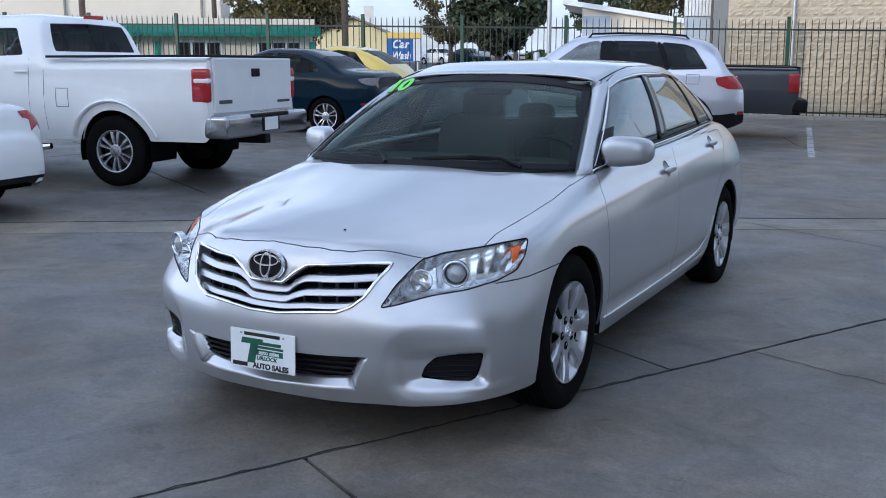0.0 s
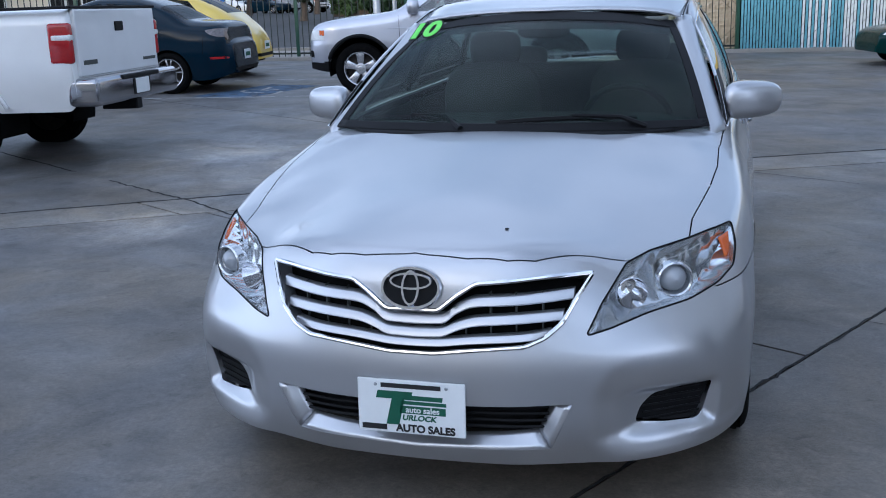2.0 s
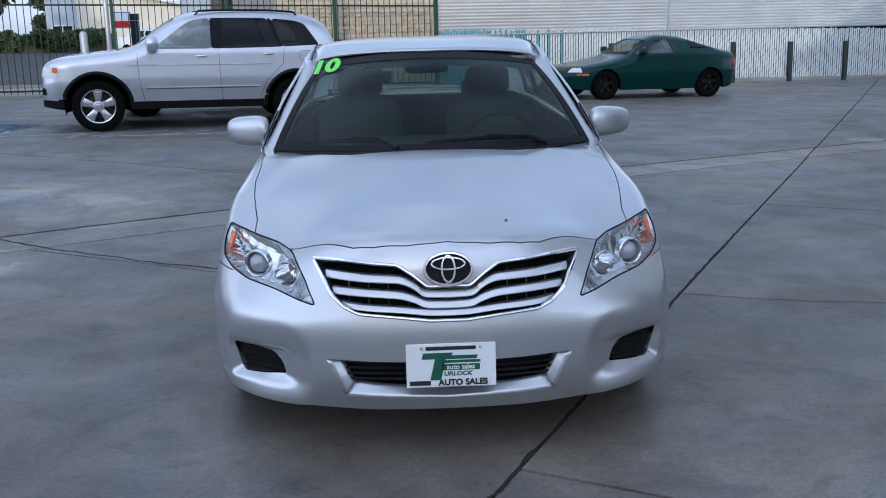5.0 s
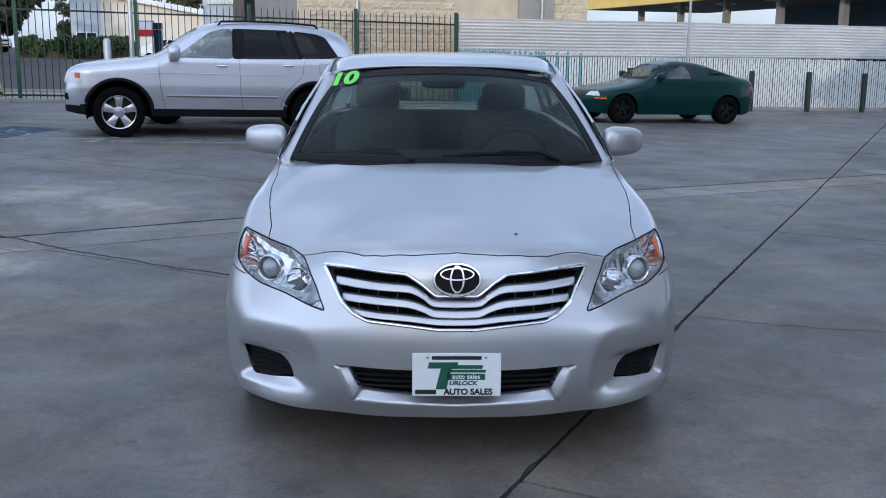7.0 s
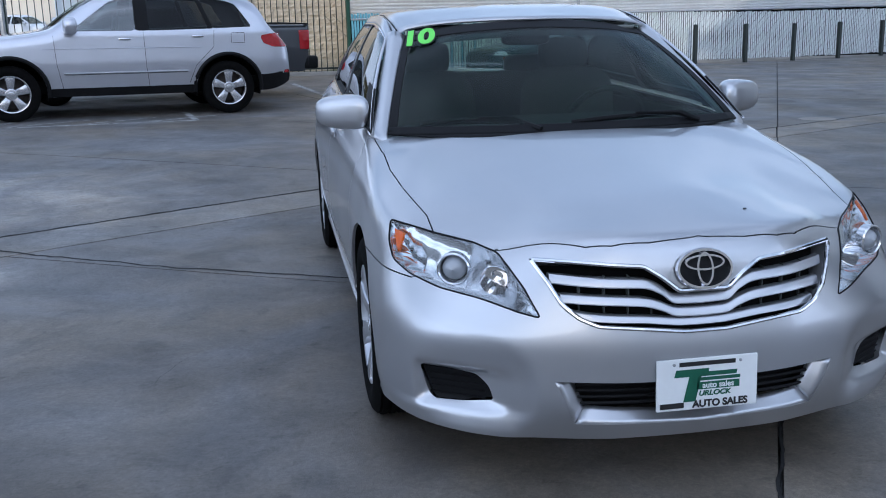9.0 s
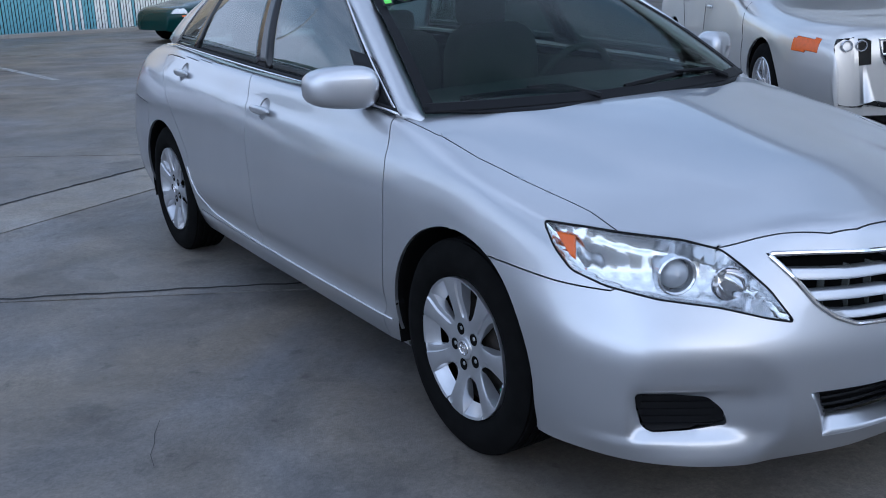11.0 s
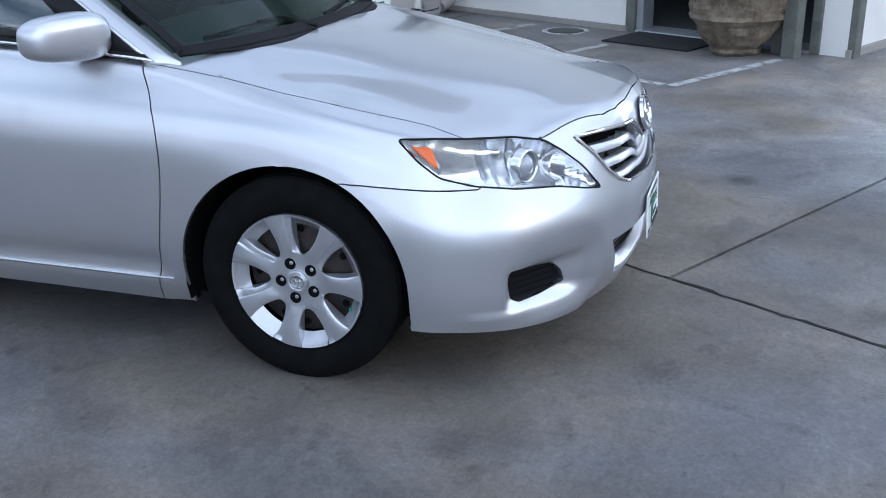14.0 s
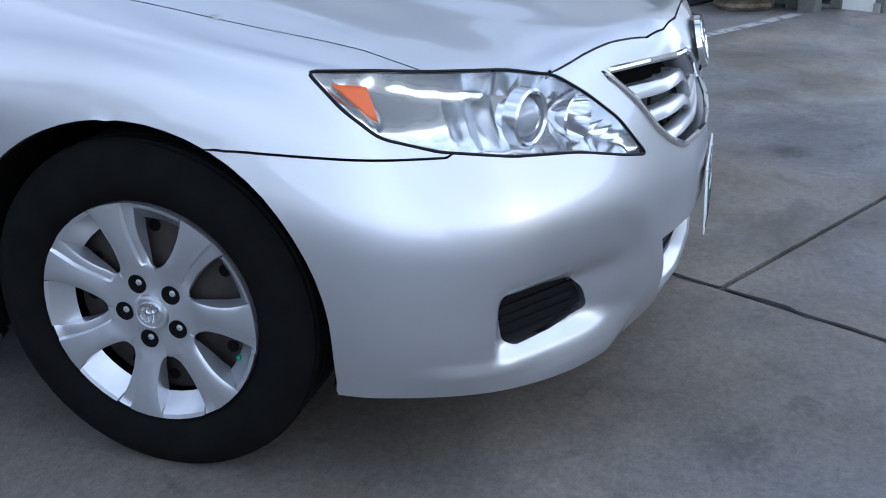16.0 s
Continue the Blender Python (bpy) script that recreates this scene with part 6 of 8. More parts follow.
PARK = (-.966, -.257)
SUV_FORM = dict(top=[(-.755, .58), (-.765, .78), (-.745, .90), (-.69, .99), (-.58, 1.045), (-.38, 1.085), (0, 1.130), (.36, 1.175), (.54, 1.215), (.82, 1.42), (1.10, 1.605), (1.30, 1.69), (1.75, 1.75), (2.2, 1.76), (2.6, 1.75), (3.05, 1.70), (3.25, 1.65), (3.40, 1.56), (3.60, 1.22), (3.76, 1.06), (3.84, .93), (3.86, .68)],
            half=.965, belt=1.145, bottom=.31, wheels=[(0, .372, .372), (2.915, .372, .372)], nose=.50, tail=.42, blunt=.78, blunt_tail=.84, tumble=.17, crown=8.5, arch=1.24, cladding=.43, flare="black", ny=170, nr=52,
            windows=[([(.80, 1.185), (1.34, 1.575), (1.52, 1.62), (1.66, 1.63), (1.66, 1.185)], "front_side_window", "side_glass"), ([(1.84, 1.185), (1.84, 1.635), (2.50, 1.63), (2.66, 1.20)], "rear_side_window", "privacy"), ([(2.73, 1.205), (2.57, 1.625), (2.94, 1.59), (3.08, 1.54), (3.29, 1.225)], "quarter_window", "privacy"), ([(1.66, 1.185), (1.66, 1.63), (1.84, 1.635), (1.84, 1.185)], "b_pillar", "black"), ([(2.66, 1.20), (2.50, 1.63), (2.57, 1.625), (2.73, 1.205)], "c_pillar_trim", "black"), ([(3.40, 1.10), (3.58, 1.13), (4.0, 1.12), (4.0, .93), (3.60, .93), (3.44, .99)], "tail_lamp", "red_lens"), ([(3.76, .60), (4.0, .60), (4.0, .55), (3.76, .55)], "rear_reflector", "red_lens")],
            screens=[((.60, 1.16), (1.26, 1.64), .68, "windscreen", "glass"), ((3.38, 3.62), (1.22, 1.56), .6, "rear_window", "privacy")],
            nose_cuts=[([(-.05, .94), (.44, .93), (.44, .80), (-.05, .80)], "grille", "black"), ([(-.05, .62), (.5, .62), (.5, .53), (-.05, .53)], "lower_intake", "black"), ([(.66, .64), (.80, .64), (.80, .54), (.68, .54)], "fog_lamp", "black")],
            corners=[((-.60, -.52), (.86, .93), .70, "turn_signal", "amber"), ((-.80, -.52), (.79, .94), .50, "side_headlamp", "white_lens"), ((-.95, -.40), (.30, .47), .0, "lower_bumper", "black"), ((3.30, 4.0), (.30, .56), .0, "rear_bumper", "black")],
            seams=[[(.66, .43), (.60, .75), (.58, 1.13)], [(1.80, .43), (1.77, .70), (1.76, 1.17)], [(2.36, .46), (2.46, .70), (2.72, .95), (2.74, 1.18)], [(2.98, 1.0), (3.17, 1.0), (3.17, 1.14), (2.98, 1.14), (2.98, 1.0)]],
            handles=[(1.50, 1.075), (2.50, 1.10)], handle_mat="chrome", mouldings=[(.68, 2.34, .625, .024, "galv"), (.70, 2.33, .612, .012, "trim_grey"), (.42, 2.55, .955, .010, "suv_silver")], mirror=(.80, 1.26), mirror_size=1.5, rails=(1.45, 3.0, .64, 1.70), category="suv", spokes=(5, .26, False), rim=.66)
simple_car("silver_suv", facing(-4.79, 11.54, *PARK), "silver five-door suv with dark rear glass and black arch flares", "suv_silver", SUV_FORM)

BLUE = dict(top=[(-.82, .5), (-.78, .68), (-.3, .80), (.35, .92), (.55, .98), (1.1, 1.35), (1.5, 1.445), (2.0, 1.44), (2.5, 1.32), (2.95, 1.10), (3.40, 1.06), (3.49, 1.0), (3.53, .82), (3.60, .72), (3.62, .50)], half=.875, belt=.97, wheels=[(0, .315, .315), (2.64, .315, .315)], blunt=.6,
            windows=[([(.70, 1.0), (1.18, 1.32), (1.55, 1.37), (1.55, 1.0)], "front_side_window", "privacy"), ([(1.63, 1.0), (1.63, 1.37), (2.05, 1.34), (2.40, 1.20), (2.50, 1.06)], "rear_side_window", "privacy"), ([(3.22, .955), (3.40, .98), (3.75, .96), (3.75, .85), (3.42, .85), (3.30, .89)], "tail_lamp", "smoked_lens"), ([(3.30, .56), (3.56, .56), (3.56, .52), (3.30, .52)], "rear_reflector", "red_lens")],
            screens=[((.55, 1.08), (.98, 1.35), .62, "windscreen", "glass"), ((2.5, 2.95), (1.11, 1.33), .58, "rear_window", "privacy")],
            tail_cuts=[([(-.05, .38), (.55, .38), (.5, .30), (-.05, .30)], "diffuser", "black")],
            seams=[[(.55, .35), (.5, .7), (.62, .97)], [(1.6, .32), (1.6, .97)], [(2.25, .4), (2.42, .72), (2.56, .98)], [(3.2, .6), (3.22, .95)]], handles=[(1.45, .86), (2.32, .90)], mirror=(.80, 1.03), plates=[(0, 3.632, .56, .30, .15, True, "plate_white")], spokes=(5, .16, True), rim=.70)
simple_car("dark_blue_sedan", facing(-10.29, 10.65, -.985, -.17), "dark blue compact sedan with silver alloy wheels by the fence", "navy", BLUE)

BEETLE = dict(top=[(-.80, .45), (-.74, .68), (-.2, .88), (.35, .98), (.55, 1.06), (1.0, 1.38), (1.5, 1.50), (2.0, 1.46), (2.5, 1.27), (2.9, 1.02), (3.12, .82), (3.22, .62), (3.25, .45)], half=.865, belt=1.0, wheels=[(0, .32, .32), (2.5, .32, .32)], nose=1.0, tail=.95, blunt=.5, blunt_tail=.45, tumble=.3, crown=3.4,
              windows=[([(.78, 1.04), (1.1, 1.34), (1.6, 1.42), (2.0, 1.38), (2.35, 1.07)], "side_window", "privacy")], screens=[((2.12, 2.72), (1.15, 1.42), .46, "rear_window", "privacy"), ((.55, 1.0), (1.08, 1.4), .55, "windscreen", "glass")],
              tail_cuts=[([(.50, .84), (.60, .88), (.70, .80), (.68, .70), (.56, .68), (.48, .74)], "tail_lamp", "red_lens"), ([(-.05, .42), (.5, .42), (.45, .36), (-.05, .36)], "bumper_strip", "black")], plates=[(0, 3.262, .56, .30, .15, True, "plate_white")], seams=[[(.62, .35), (.6, .8), (.7, 1.0)], [(1.95, .4), (1.98, 1.05)]], spokes=(5, .22, True))
simple_car("yellow_compact", facing(-10.85, 13.32, -.985, -.17), "yellow rounded two-door compact car with round red lamps", "yellow", BEETLE)

COUPE = dict(top=[(-.82, .42), (-.78, .60), (-.3, .72), (.3, .83), (.5, .89), (1.05, 1.22), (1.4, 1.30), (1.75, 1.28), (2.4, 1.12), (2.85, 1.00), (3.08, .97), (3.18, .90), (3.22, .45)], half=.85, belt=.89, bottom=.19, wheels=[(0, .295, .295), (2.455, .295, .295)], blunt=.6, tumble=.26,
             windows=[([(.66, .92), (1.10, 1.18), (1.50, 1.22), (1.56, .94)], "side_window", "side_glass"), ([(1.56, .94), (1.50, 1.22), (1.62, 1.215), (1.72, .95)], "b_pillar", "gloss_black"), ([(2.0, 1.02), (1.98, 1.19), (2.3, 1.10), (2.62, 1.0)], "quarter_window", "privacy")], screens=[((.5, 1.02), (.9, 1.23), .55, "windscreen", "glass"), ((1.9, 2.8), (1.04, 1.24), .5, "rear_window", "privacy")],
             corners=[((3.02, 3.3), (.68, .80), .5, "tail_lamp", "red_lens"), ((-.62, -.4), (.50, .53), .7, "side_marker", "amber"), ((-.8, -.52), (.56, .65), .55, "headlamp", "white_lens"), ((3.0, 3.3), (.56, .59), .6, "rear_reflector", "red_lens")],
             seams=[[(.52, .3), (.5, .6), (.6, .88)], [(1.72, .35), (1.76, .9)]], handles=[(1.58, .80)], mirror=(.80, .97), wheel_mat="black", spokes=(5, .26, False), seat_y=1.4, inset=.13)
simple_car("green_coupe", facing(3.88, 17.05, -.962, -.272), "dark teal green two-door coupe with black wheels", "green", COUPE)

LARGE_SEDAN = dict(top=[(-.97, .35), (-.95, .62), (-.93, .80), (-.84, .88), (-.4, .94), (.4, 1.03), (.6, 1.07), (1.25, 1.40), (1.7, 1.48), (2.3, 1.46), (3.0, 1.30), (3.5, 1.14), (4.0, 1.12), (4.12, .9), (4.15, .5)], half=.95, belt=1.02, wheels=[(0, .355, .355), (3.05, .355, .355)], nose=.85, blunt=.74, crown=5,
               windows=[([(.80, 1.05), (1.32, 1.36), (1.75, 1.42), (1.75, 1.06)], "front_side_window", "privacy"), ([(1.82, 1.06), (1.82, 1.42), (2.3, 1.4), (2.85, 1.14)], "rear_side_window", "privacy")], screens=[((.6, 1.22), (1.07, 1.4), .6, "windscreen", "glass")],
               nose_cuts=[([(.03, .785), (.40, .775), (.38, .70), (.03, .70)], "grille_upper", "black"), ([(.03, .675), (.375, .675), (.34, .60), (.03, .60)], "grille_lower", "black"), ([(.46, .80), (.70, .80), (.72, .70), (.47, .70)], "headlamp", "gloss_black"), ([(-.05, .39), (.42, .39), (.38, .31), (-.05, .31)], "intake", "black"), ([(.50, .42), (.68, .43), (.68, .33), (.50, .32)], "fog_lamp", "black")],
               corners=[((-.80, -.55), (.70, .80), .72, "side_marker", "amber")], seams=[[(.55, .35), (.5, .7), (.62, 1.0)], [(1.8, .35), (1.8, 1.04)], [(2.5, .5), (2.62, .8), (2.8, 1.08)]], handles=[(1.62, .92), (2.55, .95)], mirror=(.86, 1.10), spokes=(5, .2, True), rim=.68, plates=[])
large_car, large_skin = simple_car("silver_large_sedan", facing(4.84, 2.66, -.53, -.85), "silver large sedan with split black grille and dealer plate", "warm_silver", LARGE_SEDAN)
part("grille_frame", tube([end_at(large_skin, x, z, False, .004) for x, z in ((-.41, .79), (-.2, .795), (0, .795), (.2, .795), (.41, .79), (.385, .68), (.34, .59), (.15, .585), (0, .585), (-.15, .585), (-.34, .59), (-.385, .68))], .009, 6, closed=True), M["chrome"], large_car, smooth=True)
part("grille_cross", tube([end_at(large_skin, x, .687, False, .006) for x in np.linspace(-.385, .385, 9)], .010, 6), M["chrome"], large_car, smooth=True)
part("grille_post", tube([end_at(large_skin, 0, z, False, .006) for z in np.linspace(.585, .795, 6)], .012, 6), M["chrome"], large_car, smooth=True)
for s in (1, -1):
    for x in (.53, .63):
        p = end_at(large_skin, x, .75, False, -.005)
        part("lamp_ring", oval_ring(.036, .036, .014, .01, Matrix.Translation((s * x, p.y - .004, .75)), n=20), M["reflector"], large_car)
dealer_plate(large_car, pose(0, -.985, .42, 0, 0, 0))

COROLLA = dict(BLUE)
COROLLA.update(windows=BLUE["windows"][:2] + [([(3.16, .97), (3.40, 1.0), (3.75, .98), (3.75, .80), (3.42, .80), (3.26, .86)], "tail_lamp", "red_lens"), ([(3.40, .52), (3.60, .52), (3.60, .46), (3.40, .46)], "rear_reflector", "red_lens")], plates=[], spokes=(7, .2, False), wheel_mat="hubcap", rim=.62)
simple_car("white_sedan", facing(-9.2, 1.68, -.986, -.166), "white compact sedan with red tail lamps, tail towards the lane", "white", COROLLA)


def pickup(name, place, label, paint, top, lamp_z, bumper, half=.96, bed=(2.76, 4.78), rail=1.40, cab_top=1.87, wheels=((0, .385, .385), (3.57, .385, .385))):
    """A four-door pickup: cab and box share one lower body; the box has a black rail, tailgate, lamps and a step bumper."""
    spec = dict(top=top, half=half, belt=rail - .06, bottom=.50, crown=11, wheels=list(wheels), nose=.6, tail=.12, blunt=.78, blunt_tail=.975, tumble=.16, arch=1.16, round=3.0,
                windows=[([(1.62, rail), (1.62, cab_top - .15), (2.28, cab_top - .15), (2.42, rail + .02)], "rear_side_window", "privacy"), ([(.70, rail), (1.10, cab_top - .18), (1.52, cab_top - .14), (1.52, rail)], "front_side_window", "privacy")],
                back_cuts=[([(-.1, rail + .06), (.735, rail + .06), (.66, cab_top - .10), (-.1, cab_top - .08)], (2.35, bed[0] + .03), "rear_window", "privacy")],
                screens=[((.5, 1.12), (rail - .02, cab_top - .12), .66, "windscreen", "glass")],
                seams=[[(1.57, .6), (1.57, rail + .4)], [(.55, .6), (.55, rail)], [(2.50, .62), (2.50, rail - .02)], [(bed[0] - .06, .6), (bed[0] - .06, rail - .02)], [(3.02, .86), (3.02, 1.06), (2.86, 1.06), (2.86, .86), (3.02, .86)]],
                handles=[(1.45, rail - .16), (2.40, rail - .16)], mirror=(.66, rail + .08), category="pickup truck", seat_y=1.3, rim=.60, spokes=(6, .16, True), ny=160)
    car, skin = simple_car(name, place, label, paint, spec)
    y0, y1 = bed
    for s in (1, -1):
        part("bed_rail", box(min(s * half * .93, s * (half + .004)), max(s * half * .93, s * (half + .004)), y0, y1, rail - .012, rail + .014, .006), M["black"], car)
    part("tailgate_cap", box(-half * .93, half * .93, y1 - .06, y1 + .012, rail - .012, rail + .014, .006), M["black"], car)
    gate = part("tailgate", box(-half * .90, half * .90, y1 - .02, y1 + .022, .80, rail - .014, .015), M[paint], car)
    part("tailgate_handle", box(-.09, .09, y1 + .018, y1 + .036, rail - .22, rail - .13, .012), M["black"], gate)
    if paint == "white":
        part("name_bar", box(-.80, -.50, y1 + .021, y1 + .026, .88, .91), M["trim_grey"], gate)
        part("name_bar", box(.52, .78, y1 + .021, y1 + .026, .90, .94), M["trim_grey"], gate)
    bump = part("step_bumper", box(-half * .97, half * .97, y1 - .10, y1 + .20, .54, .79, .05, seg=4), M[bumper], car, smooth=True, label="bright step bumper")
    part("bumper_pad", box(-.42, .42, y1 + .05, y1 + .21, .74, .785, .012), M["black"], bump)
    part("plate_bay", box(-.20, .20, y1 + .14, y1 + .206, .585, .74, .01), M["black"], bump)
    part("licence_plate", box(-.15, .15, y1 + .204, y1 + .212, .595, .735, .003), M["plate_white"], bump)
    for s in (1, -1):
        x0, x1 = sorted((s * half * .93, s * (half + .008)))
        lamp = part("tail_lamp", box(x0, x1, y1 - .20, y1 + .014, lamp_z[0], lamp_z[1], .028, seg=3), M["red_lens"], car, smooth=True, label="red tail lamp with a white reversing band")
        if paint == "white":
            part("reverse_lamp", box(min(x0, x1) - .003, max(x0, x1) + .003, y1 - .17, y1 + .017, lamp_z[0] + .195, lamp_z[1] - .095, .018, seg=3), M["white_lens"], lamp, smooth=True)
    part("tow_hitch", box(-.06, .06, y1 - .2, y1 + .16, .44, .54, .01), M["black"], car)
    for s in (1, -1):
        ra = wheels[1][2] * 1.16
        pts = [side_at(skin, wheels[1][0] + (ra + .10) * math.cos(a), wheels[1][1] + (ra + .10) * math.sin(a), .003) for a in np.linspace(.05, math.pi - .05, 26)]
        part("fender_bulge", tube([Vector((s * p.x, p.y, p.z)) for p in pts if p is not None], .045, 8, squash=.5), M[paint], car, smooth=True)
        part("side_step", tube([(s * half * .93, .55, .42), (s * half * .97, .75, .40), (s * half * .97, 2.5, .40), (s * half * .93, 2.7, .42)], .035, 8), M["chrome"], car, smooth=True)
    part("brake_light", box(-.16, .16, bed[0] - .10, bed[0] - .06, cab_top - .035, cab_top + .01, .008), M["red_lens"], car)
    return car


TUNDRA_TOP = [(-.95, .7), (-.9, 1.05), (-.4, 1.16), (.4, 1.24), (.55, 1.30), (1.12, 1.78), (1.4, 1.87), (2.3, 1.885), (2.55, 1.84), (2.74, 1.42), (2.80, 1.395), (4.5, 1.395), (4.76, 1.395), (4.78, .7)]
pickup("white_pickup", facing(-9.61, 4.32, -.986, -.166), "white four-door pickup with chrome step bumper, tail towards the lane", "white", TUNDRA_TOP, (.92, 1.27), "chrome_dark")
RAM_TOP = [(-1.0, .7), (-.95, 1.12), (-.4, 1.22), (.4, 1.28), (.55, 1.32), (1.12, 1.78), (1.4, 1.86), (2.3, 1.87), (2.55, 1.82), (2.74, 1.44), (2.80, 1.41), (4.5, 1.42), (4.80, 1.42), (4.82, .6)]
pickup("graphite_pickup", facing(-4.72, 13.93, *PARK) @ Matrix.Scale(.87, 4), "dark grey pickup truck beside the block wall", "graphite", RAM_TOP, (.92, 1.30), "black", half=1.0, bed=(2.76, 4.82), rail=1.42, cab_top=1.86, wheels=((0, .385, .385), (3.15, .385, .385)))


# ---- fences, walls and buildings ----
FX, FY = .963, .269  # the fence line runs this way from (0, 20.4)


def on_fence(x, off=0.0):
    """A plan point of the fence line at that x, moved away from the lane by off."""
    return Vector((x - FY * off, 20.4 + .279 * x + FX * off, 0))


fence_turn = math.degrees(math.atan2(FY, FX))


def at_fence(x, off=0.0, z=None):
    p = on_fence(x, off)
    return pose(p.x, p.y, ground_z(max(-24, p.x), p.y) if z is None else z, 0, 0, fence_turn)


def solid(name, bm, mat, label, category, kind="", m=None, smooth=False):
    ob = part(name, bm, mat, None, smooth=smooth)
    if m is not None:
        ob.matrix_world = m
    return tagged(ob, label, category, kind=kind)


fence = thing("picket_fence", at_fence(0, 0, 0), "dark green steel picket fence behind the parked cars", "fence")
post_me = picket_me = None
posts = [.80 - 2.41 * k for k in range(11)]
for x in posts:
    p = on_fence(x)
    z = ground_z(max(-24, p.x), p.y)
    if post_me is None:
        ob = part("post", box(-.04, .04, -.04, .04, 0, 2.27, .006), M["fence"], fence)
        post_me = ob.data
    else:
        ob = new("post", post_me)
        ob.parent = fence
    ob.matrix_basis = pose(x / FX, 0, z)
for x0, x1 in zip(posts[1:], posts):
    za, zb = (ground_z(max(-24, x), on_fence(x).y) for x in (x0, x1))
    for h in (.14, 1.98):
        bm = box(x0 / FX, x1 / FX, -.018, .018, -.02, .02)
        for v in bm.verts:
            v.co.z += (za if v.co.x < (x0 + x1) / 2 / FX else zb) + h
        part("rail", bm, M["fence_dark"], fence)
bm = box(-.009, .009, -.009, .009, 0, 2.12)
tip = bm.verts.new((0, 0, 2.2))
top = max(bm.faces, key=lambda f: f.calc_center_median().z)
vs = top.verts[:]
bmesh.ops.delete(bm, geom=[top], context="FACES_ONLY")
for a, b in zip(vs, vs[1:] + vs[:1]):
    bm.faces.new((a, b, tip))
x = .80
while x > -23.3:
    p = on_fence(x)
    z = ground_z(max(-24, p.x), p.y) + .03
    if picket_me is None:
        ob = part("picket", bm, M["fence_dark"], fence)
        picket_me = ob.data
    else:
        ob = new("picket", picket_me)
        ob.parent = fence
    ob.matrix_basis = pose(x / FX, 0, z)
    x -= .138

kerb = bmesh.new()
for x0 in range(-24, 24):
    za, zb = (ground_z(max(-24, x), on_fence(x).y) for x in (x0, x0 + 1))
    b = box(x0 / FX, (x0 + 1) / FX - .004, -.32, .12, -.1, .07, .012)
    for v in b.verts:
        v.co.z += za if v.co.x < (x0 + .5) / FX else zb
    tmp = bpy.data.meshes.new("tmp")
    b.to_mesh(tmp)
    b.free()
    kerb.from_mesh(tmp)
solid("kerb", kerb, M["block_trim"], "low concrete kerb under the fence", "kerb", "structure", at_fence(0, 0, 0))

# slatted chain-link fence with corrugated metal above
link = thing("slatted_fence", at_fence(0, 0, 0), "chain-link fence filled with pale and blue vertical slats", "fence")
slat_me = {}
rnd = random.Random(4)
for k in range(300):
    x = .90 + k * .070
    p = on_fence(x)
    z = ground_z(min(14, p.x), p.y)
    key = "slat_blue" if x < 1.9 or (x < 4.2 and rnd.random() < (4.2 - x) / 3) else "slat"
    if key not in slat_me:
        ob = part("slat", box(-.026, .026, -.006, .006, .06, 1.40, .003, seg=1), M[key], link)
        slat_me[key] = ob.data
    else:
        ob = new("slat", slat_me[key])
        ob.parent = link
    ob.matrix_basis = pose(x / FX, rnd.uniform(-.006, .006), z + rnd.uniform(-.02, .02), 0, 0, rnd.uniform(-6, 6))
bm = bmesh.new()
for k in range(100):
    x = .90 + k * .21
    z = ground_z(min(14, x), on_fence(x).y)
    for d in (-1, 1):
        tube([((x - d * .7) / FX, -.016 * d, z + .05), ((x + d * .7) / FX, -.016 * d, z + 1.41)], .0042, 3, bm=bm)
tagged(part("wire_mesh", bm, M["fence_dark"], link), kind="stuff")
# Dark sheet added behind the slats draws the shade in their gaps.
part("backing_sheet", box(.86 / FX, 22 / FX, .03, .036, -.1, 1.40), M["dark"], link)
part("top_rail", tube([(.86 / FX, -.02, 1.435), (22 / FX, -.02, 1.435)], .021, 8), M["galv"], link, smooth=True)

cor = thing("corrugated_fence", at_fence(0, .10, 0), "white corrugated metal sheets above the slatted fence", "fence")
x = .86
k = 0
while x < 22:
    w = 3.66
    bm = bmesh.new()
    rows = []
    ribs = 11
    for i in range(ribs * 4 + 1):
        z = 1.44 + .89 * i / (ribs * 4)
        d = (0, .018, .018, 0)[i % 4]
        rows.append([bm.verts.new((xx / FX, d + .004 * math.sin(xx * 1.7 + k), z + .006 * math.sin(xx * .9 + k * 2))) for xx in np.linspace(x, x + w + .03, 9)])
    for r0, r1 in zip(rows, rows[1:]):
        for j in range(8):
            bm.faces.new((r0[j], r0[j + 1], r1[j + 1], r1[j]))
    bmesh.ops.solidify(bm, geom=bm.faces[:], thickness=.002)
    ob = part("metal_sheet", bm, M["corrugated"], cor)
    ob.location.y = .004 * (k % 2)
    x += w
    k += 1
part("corner_post", box(.80 / FX, .88 / FX, -.06, .04, 0, 2.42, .006), M["fence_dark"], cor)

# posts in front of the slatted fence
stub = None
for k in range(9):
    p = on_fence(5.05 + 1.72 * k, -.75)
    m = pose(p.x, p.y, ground_z(min(14, p.x), p.y), 0, rnd.uniform(-1.2, 1.2), fence_turn)
    if stub is None:
        stub = solid("bollard", box(-.05, .05, -.05, .05, -.05, 1.06, .008), M["fence_dark"], "dark green square steel post before the slatted fence", "bollard", m=m)
        stub["group"] = "posts before the slatted fence"
    else:
        copy_thing(stub, m)
p = on_fence(6.95, -.12)
